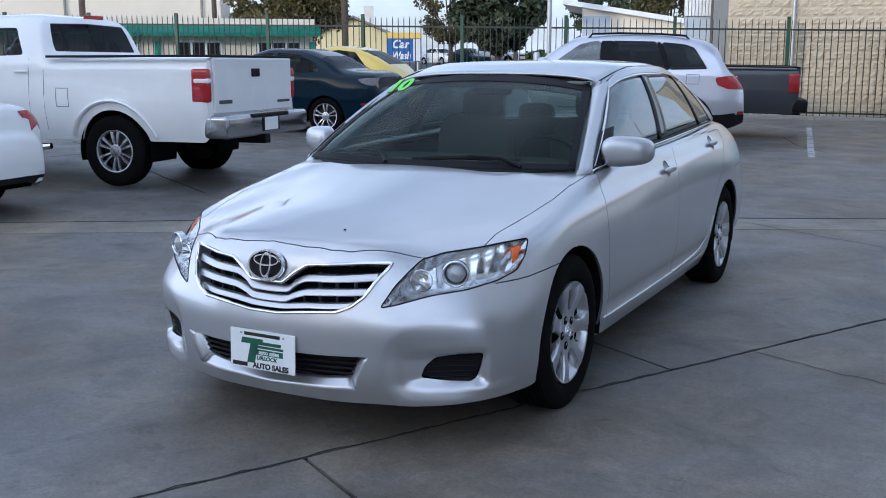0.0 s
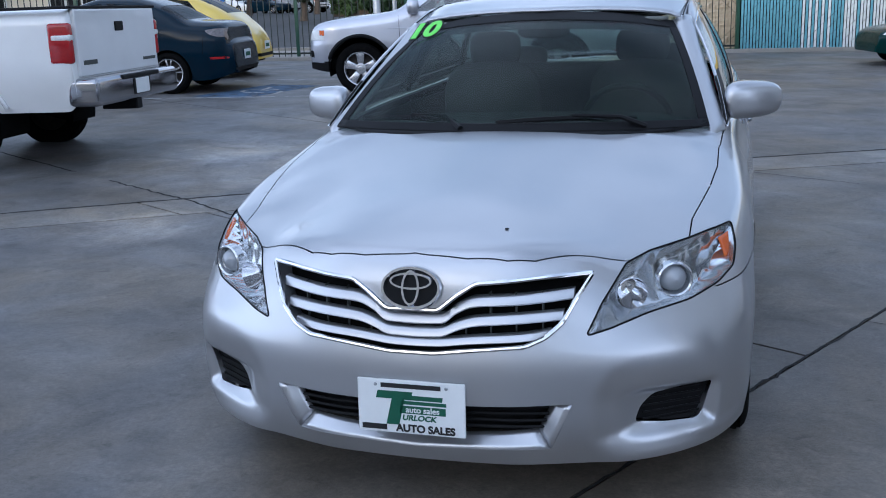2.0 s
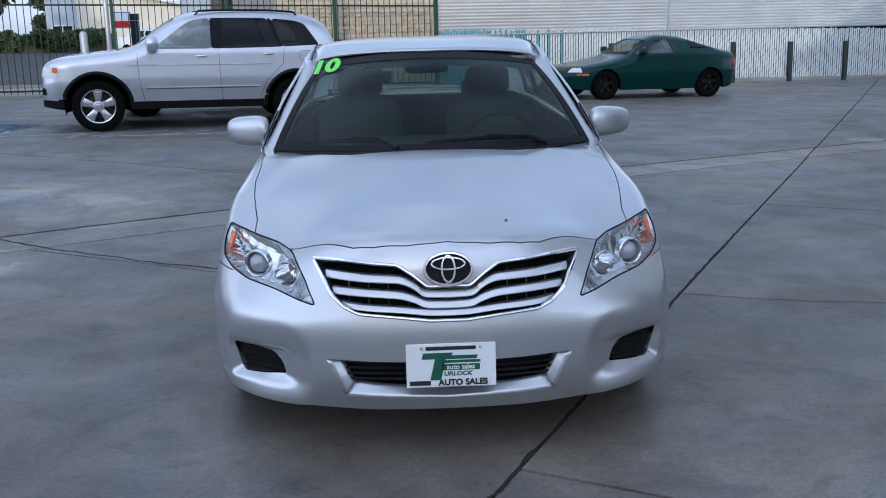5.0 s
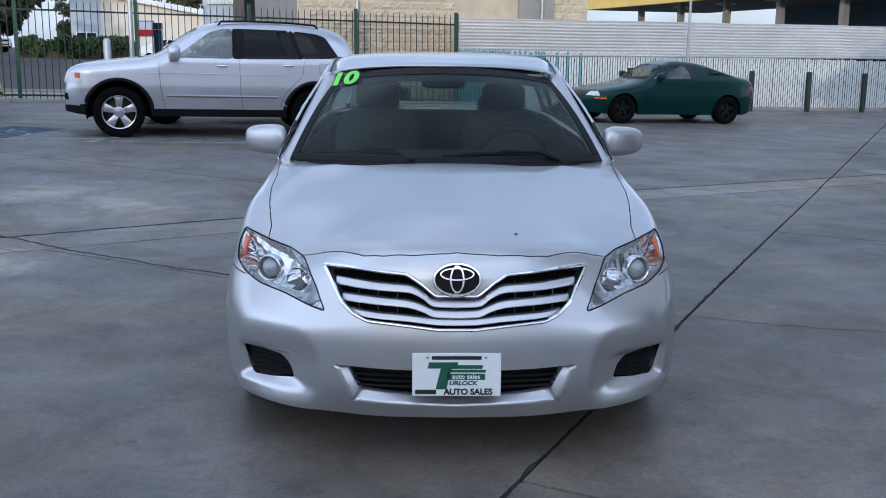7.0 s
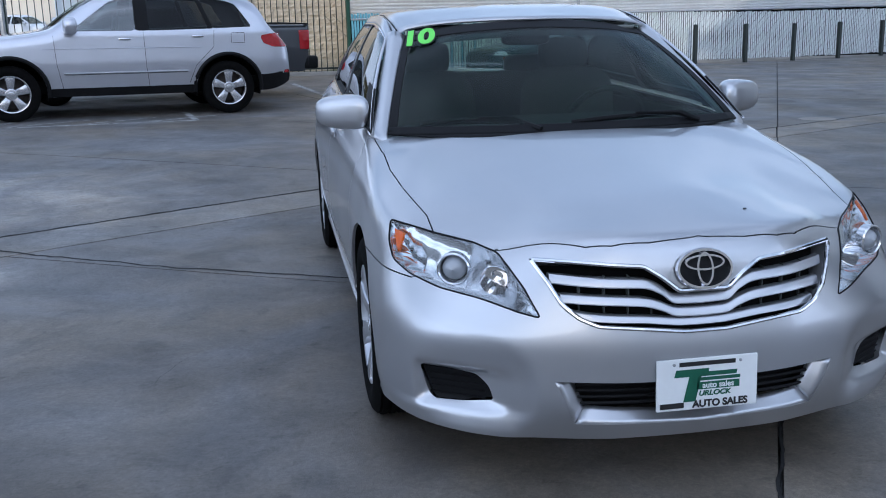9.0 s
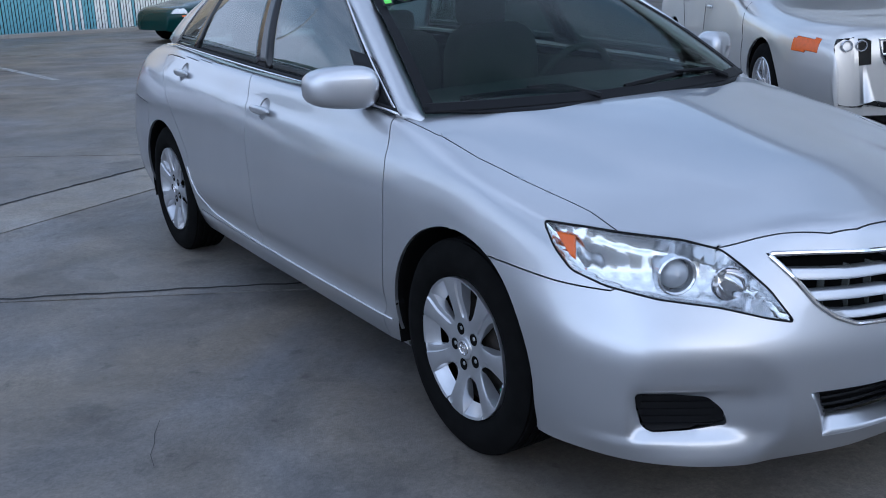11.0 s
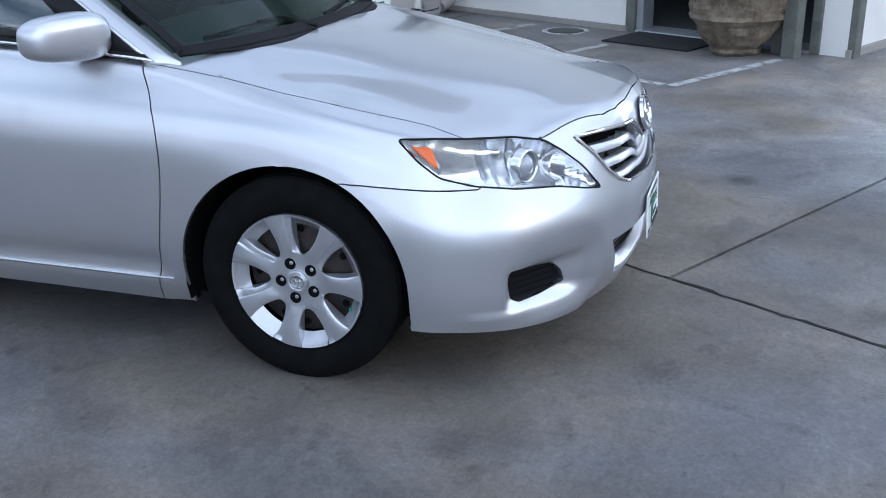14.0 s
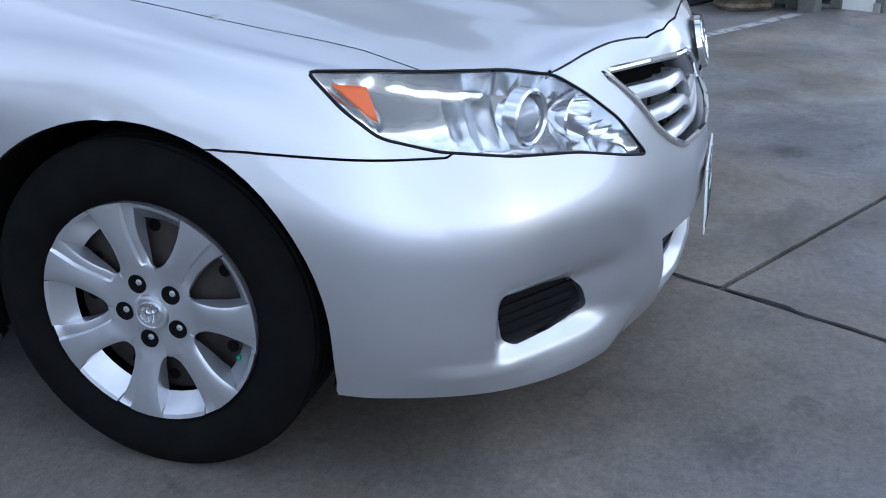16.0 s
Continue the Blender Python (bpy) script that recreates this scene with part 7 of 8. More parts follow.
solid("light_pole", tube([(0, 0, -.05), (.02, 0, 3), (.08, 0, 7.5)], [.04, .036, .03], 10), M["galv"], "thin galvanised pole at the slatted fence", "pole", m=pose(p.x, p.y, 0), smooth=True)
solid("light_pole", tube([(0, 0, -.05), (0, 0, 8)], .05, 10), M["galv"], "grey steel street pole behind the picket fence", "pole", m=pose(-5.88, 16.22, .2), smooth=True)
solid("steel_bollard", lathe([(0, .085), (1.36, .085), (1.41, .06), (1.42, .001)], 20, axis="z"), M["galv"], "grey steel bollard beside the picket fence", "bollard", m=pose(-6.93, 18.05, ground_z(-6.93, 18.05)), smooth=True)

# split-face block building close behind the fence
hall = thing("block_building", at_fence(0, .62, 0), "tan split-face block building with concrete pilasters", "building")
core_x0, core_x1 = -2.85 / FX, 4.50 / FX
part("core", box(core_x0 + .02, core_x1 - .02, .10, 9, -.2, 6.0), M["block_trim"], hall)
blocks = []
brnd = random.Random(7)
for kind in range(5):
    bm = bmesh.new()
    n = 7
    rows = [[bm.verts.new((-.195 + .39 * i / n, (0 if i in (0, n) or j in (0, 4) else -.014 - brnd.random() * .03), -.095 + .19 * j / 4)) for j in range(5)] for i in range(n + 1)]
    for r0, r1 in zip(rows, rows[1:]):
        for j in range(4):
            bm.faces.new((r0[j], r1[j], r1[j + 1], r0[j + 1]))
    me = bpy.data.meshes.new("block")
    bm.to_mesh(me)
    bm.free()
    me.materials.append(M["block"])
    blocks.append(me)
placed = 0
for row in range(15):
    z = .22 + row * .2
    xx = core_x0 + .2 + (.2 if row % 2 else 0)
    while xx < core_x1 - .18:
        if not (1.0 / FX < xx < 3.0 / FX) and placed < 300:
            ob = new("block", blocks[brnd.randrange(5)])
            ob.parent = hall
            ob.matrix_basis = pose(xx, .09, z)
            placed += 1
        xx += .4
part("wall_face", box(core_x0, core_x1, .085, .095, -.1, 5.9), M["block"], hall)
part("pilaster", box(2.62 / FX, 3.55 / FX, -.03, .2, -.1, 6.0, .01), M["block_trim"], hall)
part("down_pipe", tube([(-1.45 / FX, -.02, .25), (-1.45 / FX, -.02, 6)], .04, 8), M["galv"], hall, smooth=True)
part("down_pipe", tube([(3.2 / FX, -.08, .2), (3.2 / FX, -.08, 6)], .035, 8), M["galv"], hall, smooth=True)
part("planting_strip", box(core_x0, core_x1, -.55, .06, .16, .24), M["hedge"], hall)
porch = thing("shaded_porch", at_fence(-2.52, 20, 0), "deep shaded porch with concrete pillars beside the building", "porch")
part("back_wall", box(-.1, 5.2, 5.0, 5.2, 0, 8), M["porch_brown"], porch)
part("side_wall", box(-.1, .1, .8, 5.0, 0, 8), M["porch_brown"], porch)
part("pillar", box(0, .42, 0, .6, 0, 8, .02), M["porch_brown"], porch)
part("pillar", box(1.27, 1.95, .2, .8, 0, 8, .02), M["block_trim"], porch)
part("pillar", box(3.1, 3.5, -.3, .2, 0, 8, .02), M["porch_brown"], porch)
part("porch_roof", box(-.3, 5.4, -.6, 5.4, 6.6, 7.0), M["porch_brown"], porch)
shed = thing("pale_shed", at_fence(-3.55, 20.5, 0), "pale grey shed with a white ribbed metal roof edge", "building")
part("wall", box(.02, 1.12, 0, 3, -.2, 3.45), M["shed_blue"], shed)
for k in range(8):
    part("roof_rib", box(.01 + k * .14, .13 + k * .14, -.12, 3.1, 3.45, 4.4, .012), M["corrugated"], shed)

# shop with a yellow fascia behind the corrugated sheets
a, b = Vector((11.5, 57.5, 0)), Vector((21.5, 24.7, 0))
d = (b - a).normalized()
shop = thing("yellow_canopy_shop", pose(a.x, a.y, 0, 0, 0, math.degrees(math.atan2(d.y, d.x))), "long shop canopy with a yellow fascia on steel columns", "building")
L = (b - a).length
part("fascia", box(-4, L, -.15, .15, 4.28, 5.25, .03), M["canopy"], shop)
part("soffit", box(-4, L, .16, 9.5, 4.34, 4.5), M["block_trim"], shop)
part("roof", box(-4.2, L + .2, -.1, 9.6, 5.05, 5.2), M["block_trim"], shop)
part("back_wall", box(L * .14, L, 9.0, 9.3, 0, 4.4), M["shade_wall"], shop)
for k in range(8):
    part("column", box(1.5 + k * 4.4, 1.8 + k * 4.4, 1.2, 1.5, 0, 4.34), M["block_trim"], shop)
    part("soffit_lamp", box(3.2 + k * 4.4, 3.9 + k * 4.4, 2.5, 3.4, 4.22, 4.335, .02), M["plate_white"], shop)
    if k > 0:
        part("wall_window", box(2.3 + k * 4.4, 4.6 + k * 4.4, 8.93, 9.0, 1.0, 3.0, .02), M["gloss_black"], shop)

# dealer office beside the lane
u, v = Vector((.473, .881, 0)), Vector((.881, -.473, 0))
office = thing("dealer_office", pose(5.975, -.10, 0, 0, 0, math.degrees(math.atan2(.881, .473))), "low cream stucco office with an open doorway and timber posts", "building")
# in office axes x runs along the front away from the lane mouth, -y points into the building
part("front_wall", box(.12, 5.2, -.24, 0, -.05, 5.4), M["stucco"], office)
part("front_wall", box(5.2, 14, -.24, 0, -.05, 5.4), M["stucco"], office)
part("side_wall", box(-1.98, -1.74, -9, 0, -.05, 5.4), M["stucco"], office)
part("lintel", box(-1.74, .12, -.24, 0, 2.25, 5.4), M["stucco"], office)
part("wall_base", box(.10, 5.1, -.01, .03, 0, .05), M["block_trim"], office)
part("wall_base", box(-2.02, -1.98, -9, .02, 0, .06), M["block_trim"], office)
part("door_jamb", box(.03, .13, -.2, .03, 0, 2.3, .006), M["timber"], office)
part("door_jamb", box(-.04, .03, -.17, .0, 0, 2.25, .006), M["galv"], office)
part("door_jamb", box(-1.76, -1.68, -.2, .03, 0, 2.3, .006), M["timber"], office)
part("threshold", box(-1.7, .03, -.3, .02, 0, .025, .006), M["galv"], office)
part("inner_floor", box(-1.9, 5, -5, -.25, -.02, .01), M["trim_grey"], office)
part("inner_wall", box(-1.74, 5, -5.2, -5, 0, 2.8), M["cloth"], office)
part("inner_ceiling", box(-1.74, 5, -5, -.24, 2.7, 2.8), M["cloth"], office)
part("inner_wall", box(4.9, 5.0, -5, -.24, 0, 2.8), M["cloth"], office)
part("roof", box(-2.3, 14.2, -9.2, .5, 5.4, 5.6), M["block_trim"], office)
for k in range(16):
    part("siding_board", box(2.6, 5.6, .0, .014, .12 + k * .16, .27 + k * .16, .004), M["corrugated"], office)
part("drain_pipe", tube([(2.35, .09, 2.5), (2.35, .09, .22), (2.35, .14, .12), (2.35, .28, .07)], .06, 12), M["block_trim"], office, smooth=True)
part("pipe_post", box(2.48, 2.6, .04, .16, 0, 3.0, .01), M["fence_dark"], office)


def timber_post(x, y, w, lean=0.0):
    ob = solid("timber_post", box(-w / 2, w / 2, -w / 2, w / 2, -.03, 3.0, .008), M["timber"], "weathered grey-green timber post at the office front", "post", m=pose(x, y, 0, 0, lean, 62))
    ob["group"] = "posts at the office front"


timber_post(4.99, -1.43, .12)
timber_post(5.15, -1.34, .10)
timber_post(5.09, -1.88, .11)

mat_bm = box(-.43, .43, -.30, .30, .0, .014, .004)
solid("door_mat", mat_bm, M["mat_rubber"], "black rubber door mat at the office doorway", "mat", m=pose(5.50, -.37, .001, 0, 0, 64))
urn = bmesh.new()
prof = [(0, .001), (0, .185), (.03, .20), (.055, .195), (.07, .21), (.16, .29), (.30, .365), (.45, .395), (.60, .385), (.72, .34), (.78, .29), (.82, .27), (.86, .29), (.90, .315), (.93, .31), (.93, .27), (.80, .22), (.4, .25)]
way = np.linspace(0, len(prof) - 1, 86)
fine_prof = [tuple(np.interp(k, range(len(prof)), [p[c] for p in prof]) for c in (0, 1)) for k in way]
lathe(fine_prof, 72, axis="z", bm=urn)
for vv in urn.verts:
    # hand-built coils, a rope band and lumps
    n = noise.noise(vv.co * 5.0) * .022 + noise.noise(vv.co * 14.0) * .016 + noise.noise(vv.co * 38.0) * .007 + .006 * math.sin(vv.co.z * 70 + 3 * noise.noise(vv.co * 4.0))
    n += .016 * math.exp(-((vv.co.z - .50) / .02) ** 2) + .014 * math.exp(-((vv.co.z - .30) / .016) ** 2)
    r = Vector((vv.co.x, vv.co.y, 0))
    if r.length > .05:
        vv.co += r.normalized() * n
solid("clay_urn", urn, M["clay"], "large rough brown clay urn beside the office door", "urn", m=pose(5.08, -1.0, 0), smooth=True)
solid("manhole_cover", lathe([(0, .17), (.008, .17), (.012, .155), (.012, .001)], 28, axis="z"), M["fence_dark"], "round dark iron cover set in the pavement", "manhole cover", m=pose(5.92, .57, 0), smooth=False)
solid("manhole_ring", lathe([(.002, .17), (.004, .17), (.004, .22), (.002, .22)], 28, axis="z"), M["line_white"], "pale concrete ring round an iron cover", "manhole ring", kind="structure", m=pose(5.92, .57, .001))
solid("manhole_cover", lathe([(0, .24), (.006, .24), (.008, .22), (.008, .001)], 28, axis="z"), M["block_trim"], "pale round cover flush in the concrete lane", "manhole cover", m=pose(6.0, 8.7, ground_z(6, 8.7)))

# line markings on the lane
for pts, w in (([(3.69, -.64), (4.85, -1.35)], .085), ([(3.72, -.58), (4.12, .06)], .08), ([(4.12, .06), (4.88, 1.42)], .09), ([(4.55, .49), (5.27, .07)], .09), ([(5.4, 1.5), (6.3, .95)], .09), ([(14.2, 19.3), (10.4, 11.8)], .10)):
    stripe("line_marking", pts, w, M["line_white"])
stripe("line_marking", [(-4.82, 9.95), (-4.55, 10.7), (-4.3, 11.4)], .09, M["line_white"])
for k in range(3):
    stripe("line_marking", [(-4.5 + k * .85, 10.05 + k * .16), (-3.6 + k * .85, 10.75 + k * .16)], .07, M["line_white"])
stripe("line_marking", [(-2.16, 10.42), (-2.4, 11.6)], .09, M["line_white"])
stripe("line_marking", [(-7.6, 9.6), (-4.6, 10.4)], .09, M["line_white"])
stripe("line_marking", [(-7.7, 12.6), (-5.2, 13.3)], .09, M["line_white"])
stripe("bay_marking", [(-6.55, 9.9), (-6.2, 11.9)], .95, M["line_blue"], lift=.002)
ring = [(-6.35 + .28 * math.cos(a), 10.9 + .28 * math.sin(a)) for a in np.linspace(.6, 5.4, 14)]
stripe("bay_marking", ring, .07, M["line_white"], lift=.004)
stripe("bay_marking", [(-6.45, 11.5), (-6.35, 10.95), (-5.95, 10.85), (-5.9, 10.5)], .07, M["line_white"], lift=.004)

# cracks that run over the slabs
crk = random.Random(11)


def crack(pts, width=.006):
    line = []
    for (x0, y0), (x1, y1) in zip(pts, pts[1:]):
        n = max(2, int(math.hypot(x1 - x0, y1 - y0) / .06))
        for k in range(n):
            t = k / n
            line.append((x0 + (x1 - x0) * t + crk.uniform(-.012, .012), y0 + (y1 - y0) * t + crk.uniform(-.012, .012)))
    line.append(pts[-1])
    stripe("crack", line, width, M["filler"], lift=.0025)


crack([(1.41, 1.19), (1.85, 1.0), (2.36, .87), (3.4, .42)])
crack([(.55, 5.25), (1.1, 4.95), (1.74, 4.63)], .01)
crack([(-1.60, .74), (-1.66, .58), (-1.70, .44)], .0014)
crack([(.35, 12.2), (-.3, 13.3), (-.7, 14.6)], .02)

# dark seal along the two gutter joints
for px, py in ((-3.2, 3.45),):
    crack([(px + k * G_DIR[0], py + k * G_DIR[1]) for k in (-9.5, -6, -3, 0, 3, 6, 9, 12)], .024)
crack([(.22 - 5.2 * J_DIR[0], -1.0 - 5.2 * J_DIR[1]), (.22, -1.0), (.22 + 5.0 * J_DIR[0], -1.0 + 5.0 * J_DIR[1])], .010)
crack([(-10.0, 7.0), (-6.4, 5.07), (-4.76, 4.2), (-3.17, 3.32), (-2.62, 2.93), (-1.77, 2.41), (-.93, 1.98), (-.35, 1.66)], .020)


# ---- unseen hall added behind the lane; its shade lies over the forecourt ----
rear_hall = thing("rear_hall", pose(-7, -58, 0), "long plain stucco hall added out of view to shade the forecourt", "building")
part("wall", box(-75, 75, -14, 0, -.3, 15.8), M["beige"], rear_hall)
part("parapet", box(-75.1, 75.1, -14.1, .1, 15.8, 16.3, .03), M["block_trim"], rear_hall)


# ---- across the street: buildings, sign, trees ----
def toward(x, y, x1, y1):
    """A pose at (x, y) whose x axis points to (x1, y1), and the length."""
    return pose(x, y, 0, 0, 0, math.degrees(math.atan2(y1 - y, x1 - x))), math.hypot(x1 - x, y1 - y)


def window_unit(parent, x0, x1, z0, z1, y, bars=1, frame_mat="plate_white"):
    pane = part("window", box(x0, x1, y - .03, y + .02, z0, z1), M["gloss_black"], parent, "dark window with pale frame")
    bm = bmesh.new()
    for a in np.linspace(x0, x1, bars + 2):
        box(a - .04, a + .04, y - .07, y - .031, z0, z1, bm=bm)
    for a in (z0, (z0 + z1) / 2, z1):
        box(x0 + .041, x1 - .041, y - .065, y - .032, a - .04, a + .04, bm=bm)
    part("window_frame", bm, M[frame_mat], pane)


def street():
    for off, w, h, nm, lab, cat in ((.3, 2.9, .03, "pavement", "pale concrete pavement outside the fence", "pavement"), (3.2, .2, .10, "kerb", "pale concrete kerb along the street", "kerb")):
        bm = bmesh.new()
        rows = []
        for x in np.linspace(-26, -2, 13):
            row = []
            for o, dz in ((off, -.1), (off, h), (off + w, h), (off + w, -.1)):
                p = on_fence(x, o)
                row.append(bm.verts.new((p.x, p.y, ground_z(max(-45, p.x), p.y) + dz)))
            rows.append(row)
        for r0, r1 in zip(rows, rows[1:]):
            for k in range(3):
                bm.faces.new((r0[k], r0[k + 1], r1[k + 1], r1[k]))
        bm.faces.new(rows[0])
        bm.faces.new(rows[-1][::-1])
        solid(nm, bm, M["block_trim"], lab, cat, "structure")


def teal_shop():
    m, w = toward(-29.5, 20.0, -20.6, 28.2)
    shop = thing("teal_trim_shop", m, "beige shop with teal frames and a green awning", "building")
    part("wall", box(-6, w, 0, 8, -.3, 2.85), M["beige"], shop)
    part("parapet", box(-6.1, w + .1, -.1, 8.1, 2.85, 3.15, .02), M["beige"], shop)
    bm = bmesh.new()
    rows = []
    for x in np.linspace(-5.8, w + .2, 24):
        rows.append([bm.verts.new(p) for p in ((x, -.02, 2.92), (x, -.9, 2.62), (x, -.92, 2.46 + .03 * (len(rows) % 2)))])
    for a, b in zip(rows, rows[1:]):
        for k in range(2):
            bm.faces.new((a[k], a[k + 1], b[k + 1], b[k]))
    bmesh.ops.solidify(bm, geom=bm.faces[:], thickness=.02)
    part("awning", bm, M["teal"], shop, "green canvas awning")
    for x in np.linspace(-5, w - 2.1, 6):
        window_unit(shop, x, x + 1.6, .9, 2.3, 0, 2, "plate_white")
    for x in (-5.4, 1.1, 6.2, w - .15):
        part("column", box(x, x + .22, -.06, -.004, -.2, 2.3), M["teal"], shop)


def beige_hall():
    m, w = toward(-66, 34, -44.6, 50.9)
    hall2 = thing("beige_hall", m, "large plain beige hall behind the shop", "building")
    part("wall", box(0, w, 0, 20, -.5, 8.6), M["beige"], hall2)
    part("roof", box(-.3, w + .3, -.3, 20, 8.6, 8.9), M["block_trim"], hall2)
    for x in (8, 17, 26, 35):
        part("downpipe", tube([(x, -.1, -.4), (x, -.1, 8.6)], .08, 6), M["block_trim"], hall2)
    m, w = toward(-27.4, 76, -17.0, 79.4)
    wing = thing("slant_roof_building", m, "white building with a slanting roof edge across the street", "building")
    def prism(name, pts, y0, y1, mat, label=""):
        bm = bmesh.new()
        a, b = [bm.verts.new((x, y0, z)) for x, z in pts], [bm.verts.new((x, y1, z)) for x, z in pts]
        bm.faces.new(a[::-1])
        bm.faces.new(b)
        for k in range(len(pts)):
            j = (k + 1) % len(pts)
            bm.faces.new((a[k], a[j], b[j], b[k]))
        return part(name, bm, mat, wing, label)
    prism("wall", [(0, .5), (w, .5), (w, 4.3), (0, 6.2)], 0, 16, M["beige"])
    prism("roof", [(-1.6, 6.35), (-1.6, 6.75), (w + .8, 4.55), (w + .8, 4.15)], -.6, 16.4, M["plate_white"], "white slanting roof edge")
    # Added panel: its grey-blue colour stands for the side wall's shade.
    part("shaded_bay", box(.05, 2.3, -.05, -.004, .5, 5.4), M["shed_blue"], wing, "end bay tinted grey-blue as shade")
    window_unit(wing, .4, 1.9, 1.6, 2.9, -.05)


def gable_house():
    m, w = toward(-34.4, 46.2, -29.3, 50.0)
    ho = thing("gable_house", m, "pale yellow stucco house with a gable front", "house")
    bm = bmesh.new()
    prof = [(0, -.4), (w, -.4), (w, 2.9), (w / 2, 4.2), (0, 2.9)]
    a = [bm.verts.new((x, 0, z)) for x, z in prof]
    b = [bm.verts.new((x, 9, z)) for x, z in prof]
    bm.faces.new(a[::-1])
    bm.faces.new(b)
    for k in range(5):
        j = (k + 1) % 5
        bm.faces.new((a[k], a[j], b[j], b[k]))
    part("wall", bm, M["cream"], ho)
    for s in (0, 1):
        bm = bmesh.new()
        x0, z0 = (-.35, 2.72) if s == 0 else (w + .35, 2.72)
        p = [(x0, -.35, z0 + .03), (w / 2, -.35, 4.25), (w / 2, 9.2, 4.25), (x0, 9.2, z0 + .03)]
        lo = [bm.verts.new(q) for q in p]
        hi = [bm.verts.new((q[0], q[1], q[2] + .14)) for q in p]
        bm.faces.new(lo[::-1])
        bm.faces.new(hi)
        for k in range(4):
            j = (k + 1) % 4
            bm.faces.new((lo[k], lo[j], hi[j], hi[k]))
        part("roof", bm, M["block_trim"], ho)
    window_unit(ho, 1.0, 2.2, 1.0, 2.2, 0)
    window_unit(ho, 3.6, 4.8, 1.0, 2.2, 0)
    part("chimney", box(w / 2 + 1, w / 2 + 1.6, 4, 4.6, 3.6, 5.2, .02), M["stucco"], ho)


def wash_sign():
    m, w = toward(-17.5, 28.6, -16.42, 29.27)
    s = thing("car_wash_sign", m, "blue and white car wash sign with a yellow top", "sign")
    part("board", box(0, w, -.06, .06, 1.55, 2.58, .012), M["line_sign_blue"], s, "blue sign board")
    part("header", box(-.02, w + .02, -.085, .085, 2.40, 2.62, .01), M["canopy"], s, "yellow header panel")
    part("side_panel", box(w * .78, w - .01, -.075, -.061, 1.58, 2.38), M["plate_white"], s, "white side panel")
    for x in (.1, w - .1):
        part("post", tube([(x, 0, .3), (x, 0, 1.56)], .045, 8), M["galv"], s)
    lettering("words", "Car", .42, M["plate_white"], s, pose(w * .40, -.064, 2.18, 90), "white words", .004, .014, .2)
    lettering("words", "Wash", .38, M["plate_white"], s, pose(w * .42, -.064, 1.76, 90), "white words", .004, .014, .2, .8)


def leaf_cloud(clumps, per, size, seed, droop=0.0):
    """Many small four-sided leaves gathered round clump centres, with gaps between."""
    r = np.random.default_rng(seed)
    vs, fs = [], []
    for c, rad in clumps:
        d = r.normal(size=(per, 3))
        d /= np.linalg.norm(d, axis=1, keepdims=True)
        p = np.array(c) + d * (rad * r.uniform(.45, 1.05, (per, 1)) * np.array([1, 1, .8]))
        a = r.normal(size=(per, 3))
        a /= np.linalg.norm(a, axis=1, keepdims=True)
        b = np.cross(a, r.normal(size=(per, 3)))
        b /= np.linalg.norm(b, axis=1, keepdims=True)
        s = size * r.uniform(.6, 1.4, (per, 1))
        a, b = a * s, b * s * .55
        q = np.stack([p - a, p + b * .9, p + a, p - b], 1)
        vs.append(q.reshape(-1, 3))
        fs.append(np.arange(len(vs[:-1]) * per * 4, (len(vs[:-1]) + 1) * per * 4).reshape(-1, 4))
    return np.concatenate(vs), np.concatenate(fs)


def tree(x, y, height, spread, base, mat, label, seed, clumps=46, per=170, leaf=.13, conifer=False):
    r = random.Random(seed)
    t = thing("tree", pose(x, y, ground_z(max(-45, x), y) - .05), label, "tree")
    h0 = base
    bm = tube([(0, 0, 0), (.06, .02, h0 * .5), (-.05, .05, h0), (.04, 0, height * .75)], [.24, .18, .15, .04], 9)
    centres = []
    if conifer:
        for k in range(clumps):
            u = (k + .5) / clumps
            z = h0 + (height - h0) * u
            rr = spread * (1 - u) ** .8 * r.uniform(.35, 1.0)
            a = r.uniform(0, 6.283)
            centres.append(((rr * math.cos(a), rr * math.sin(a), z), spread * .26 * (1.15 - u)))
    else:
        for k in range(clumps):
            a, u = r.uniform(0, 6.283), r.uniform(-1, 1)
            rr = spread * r.uniform(.45, 1.0) ** .6 * math.sqrt(1 - u * u)
            z = (h0 * .8 + height) / 2 + (height - h0 * .8) / 2 * u * .92
            centres.append(((rr * math.cos(a), rr * math.sin(a), z), spread * r.uniform(.16, .30)))
        for c, _ in centres[::4]:
            s = (0, 0, h0 * r.uniform(.75, 1.1))
            mid = tuple(a * .55 + b * .45 for a, b in zip(s, c))
            tube([s, (mid[0], mid[1], mid[2] + .15), c], [.09, .05, .015], 5, bm=bm)
    part("trunk", bm, M["bark"], t, "grey-brown trunk and limbs", smooth=True)
    v, f = leaf_cloud(centres, per, leaf, seed)
    ob = mesh_object("crown", v.tolist(), f.tolist(), mat, t, "", smooth=False)
    return t


M["line_sign_blue"] = material("blue_sign_enamel", (0.03, 0.13, 0.42), 0.5, vary=0.2, scale=2)
# Brighter copy of the olive leaf with warm sunlight put into its colour.
M["leaf_sunlit"] = material("sunlit_olive_leaf", (0.10, 0.088, 0.022), 0.6, vary=0.4, scale=0.8, vary2=(0.19, 0.15, 0.05))
street()
teal_shop()
beige_hall()
gable_house()
wash_sign()
tree(-22.6, 29.6, 5.3, 2.5, 1.9, M["leaf_sunlit"], "round olive-leaved street tree outside the fence", 3, 60, 200, .10)
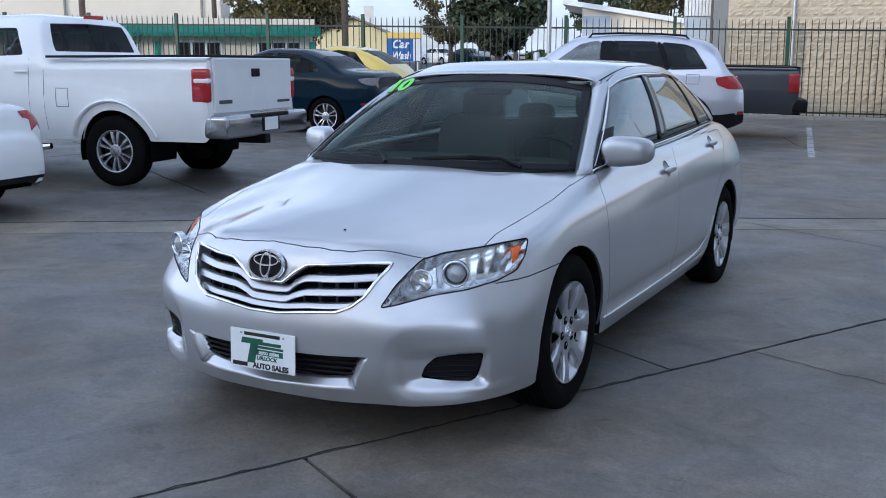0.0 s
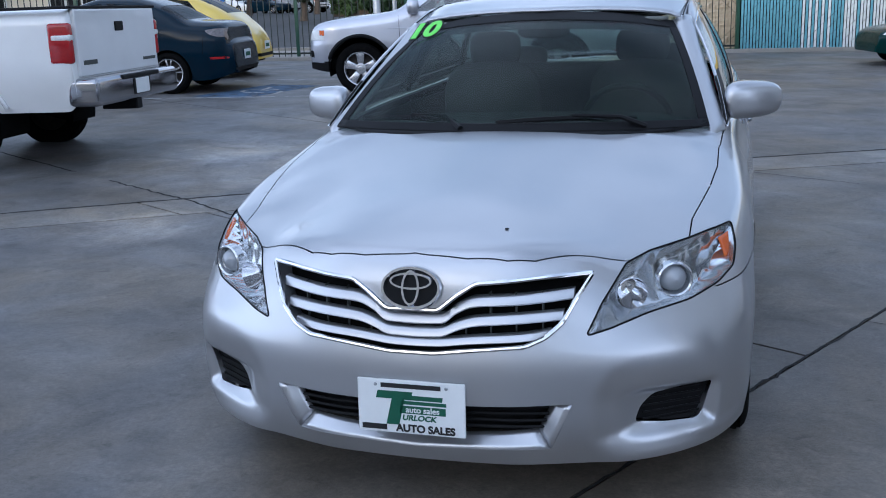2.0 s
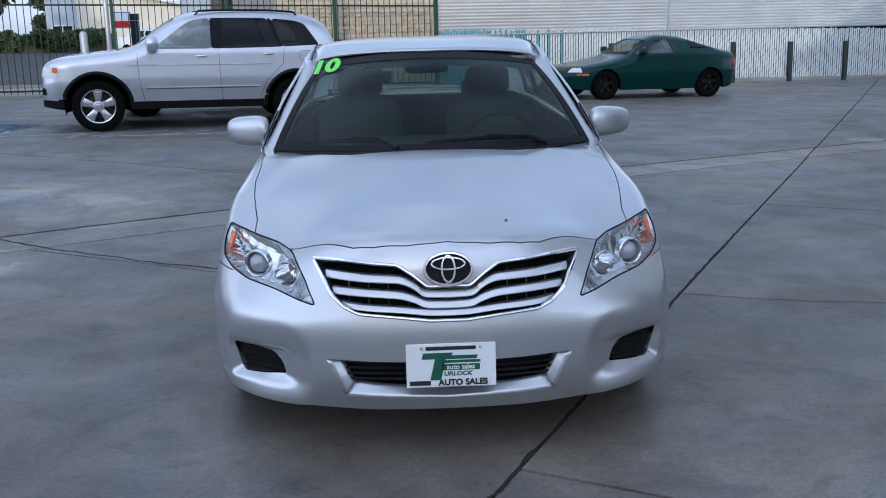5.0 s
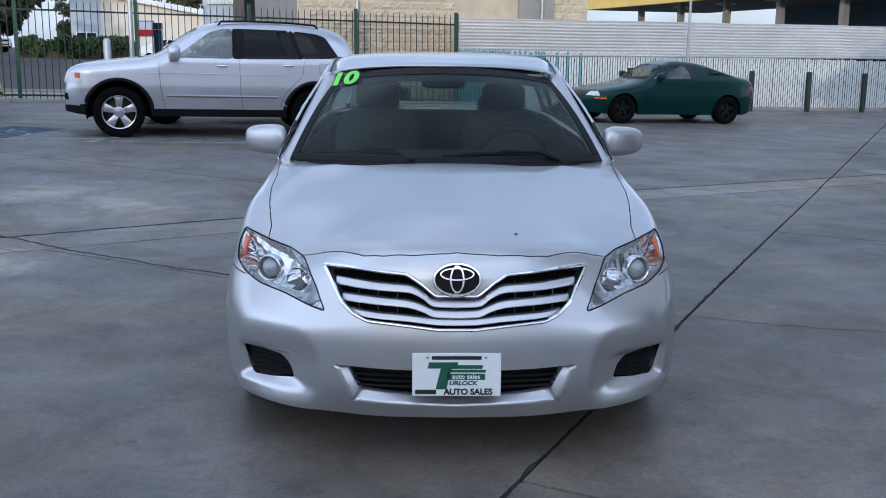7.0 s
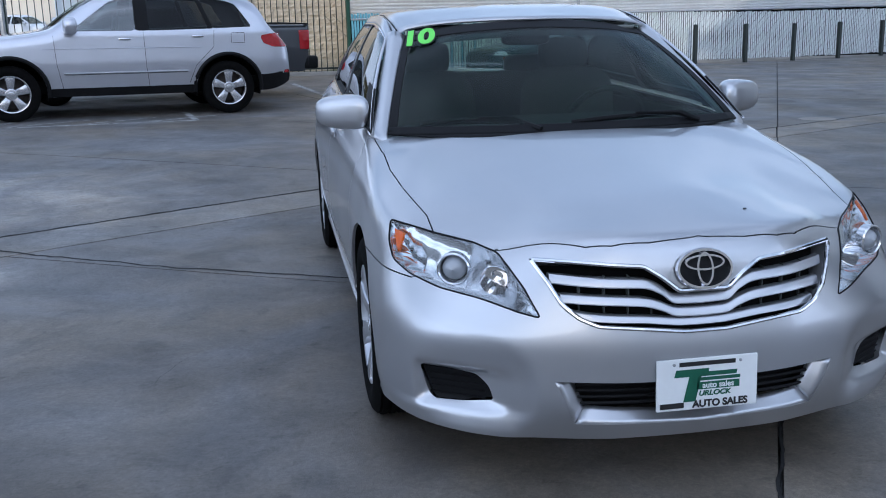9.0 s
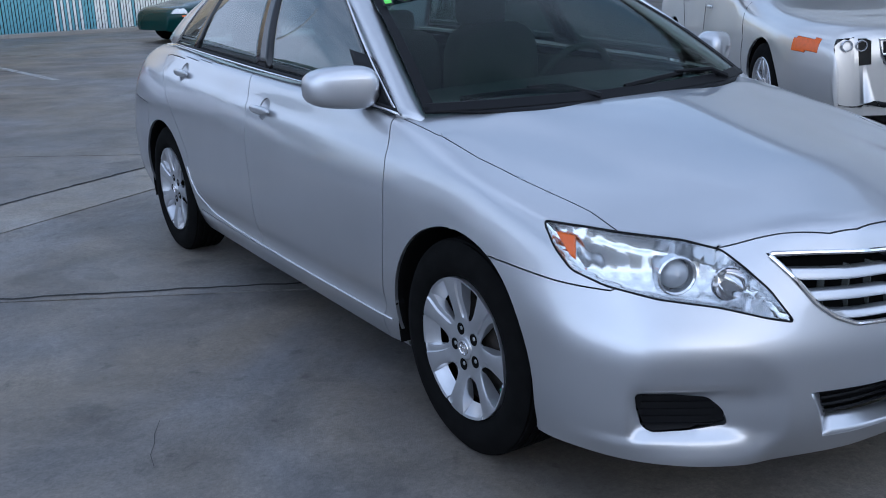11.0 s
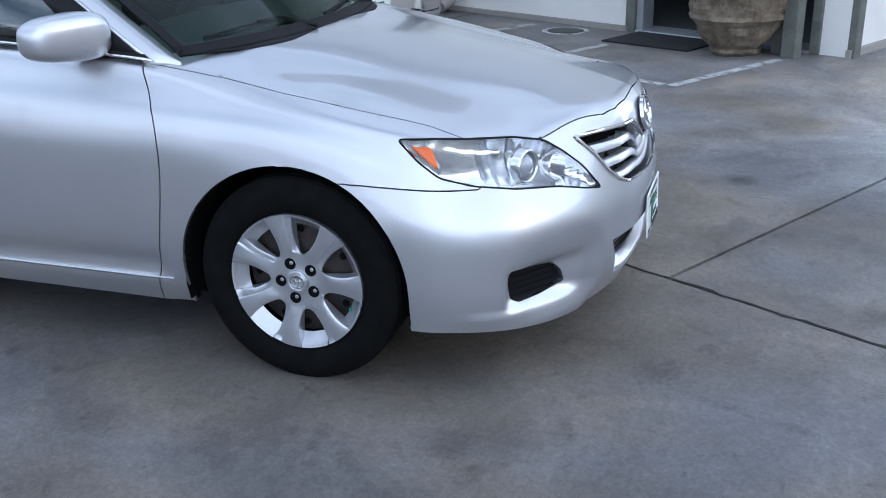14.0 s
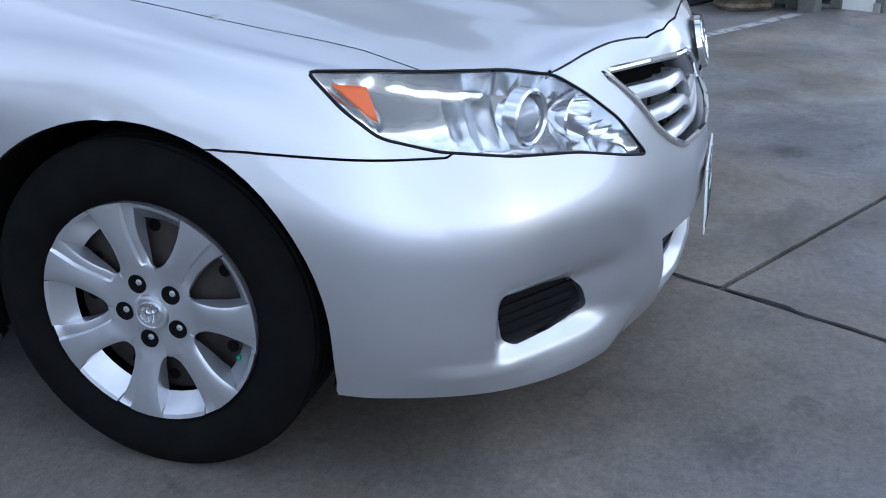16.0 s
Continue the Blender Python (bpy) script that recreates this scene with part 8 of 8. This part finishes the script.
tree(-22.6, 49.2, 8.2, 2.6, 1.6, M["leaf_dark"], "dark dense oak across the street", 5, 95, 240, .20)
tree(-31.0, 90.0, 7.0, 3.0, 1.5, M["leaf_dark"], "dark tree behind the far hedge", 6, 48, 170, .2)
tree(-44.0, 62.0, 7.8, 1.6, 1.0, M["leaf_dark"], "slim dark conifer beyond the yellow house", 8, 60, 110, .14, True)
tree(-33.5, 64.0, 8.6, 2.6, 2.2, M["leaf"], "thin-leaved tree beyond the car wash sign", 9, 36, 130, .14)
tree(-29.0, 66.0, 7.4, 2.2, 2.0, M["leaf"], "thin-leaved tree beyond the car wash sign", 11, 30, 130, .14)
tree(-25.5, 96.0, 11.0, 5.4, 3.5, M["leaf"], "broad tree behind the slanted roof", 12, 54, 150, .26)
tree(-16.5, 94.0, 9.5, 4.2, 3.0, M["leaf"], "broad tree behind the slanted roof", 16, 44, 150, .26)
tree(-52.0, 70.0, 10.0, 3.6, 3.0, M["leaf_dark"], "dark tree behind the yellow house", 13, 44, 150, .2)

# clipped hedge
m, w = toward(-24.6, 58.6, -18.2, 60.4)
hd = thing("hedge", m @ Matrix.Translation((0, 0, ground_z(-21, 59))), "clipped green hedge across the street", "hedge")
hr = random.Random(2)
cl = [((hr.uniform(0, w), hr.uniform(-.4, .4), hr.uniform(.3, 1.2)), .36) for _ in range(150)]
v, f = leaf_cloud(cl, 110, .12, 21)
mesh_object("foliage", v.tolist(), f.tolist(), M["hedge"], hd, smooth=False)
part("woody_core", box(0, w, -.2, .2, -.3, .95), M["bark"], hd)

# poles and wires along the street
for x, y, h in ((-18.7, 27.6, 9.0), (-30.5, 34.0, 9.0), (-27.6, 23.3, 8.0)):
    pole = thing("utility_pole", pose(x, y, ground_z(max(-45, x), y) - .1), "tall brown wooden utility pole by the street", "pole", "street poles")
    part("pole", tube([(0, 0, 0), (0, 0, h)], [.13, .10], 10), M["bark"], pole, smooth=True)
    part("cross_arm", box(-1.0, 1.0, -.06, .06, h - .9, h - .76, .01), M["bark"], pole)

# far parked cars, a sign board and a blue bin across the street
for src, x, y, a in (("dark_blue_sedan", -34.0, 70.5, 70), ("white_sedan", -37.5, 71.5, 64), ("silver_suv", -31.2, 71.0, 75), ("white_sedan", -12.0, 51.0, 70)):
    copy_thing(bpy.data.objects[src], pose(x, y, ground_z(max(-45, x), y), 0, 0, a))
m, w = toward(-14.56, 47.9, -13.66, 48.1)
bd = thing("sign_board", m, "blue and red poster board on posts across the street", "sign")
part("board", box(0, w, -.04, .04, 2.2, 3.0, .01), M["line_sign_blue"], bd)
part("poster_sky", box(.05, w - .05, -.06, -.041, 2.55, 2.95), M["shed_blue"], bd, "pale blue upper half of the poster")
part("poster_band", box(.05, w - .05, -.065, -.041, 2.25, 2.549), M["red_lens"], bd, "red lower half of the poster")
for x in (.1, w - .1):
    part("post", box(x - .04, x + .04, -.03, .03, .4, 2.2), M["galv"], bd)
bin_m = pose(-13.45, 48.0, ground_z(-13.45, 48.0) - .02)
blue_bin = thing("blue_bin", bin_m, "tall dark blue bin across the street", "bin")
part("body", box(-.19, .19, -.2, .2, 0, 2.55 - bin_m.translation.z, .03), M["navy"], blue_bin)
part("lid", box(-.21, .21, -.22, .22, 2.56 - bin_m.translation.z, 2.9 - bin_m.translation.z, .04), M["navy"], blue_bin)
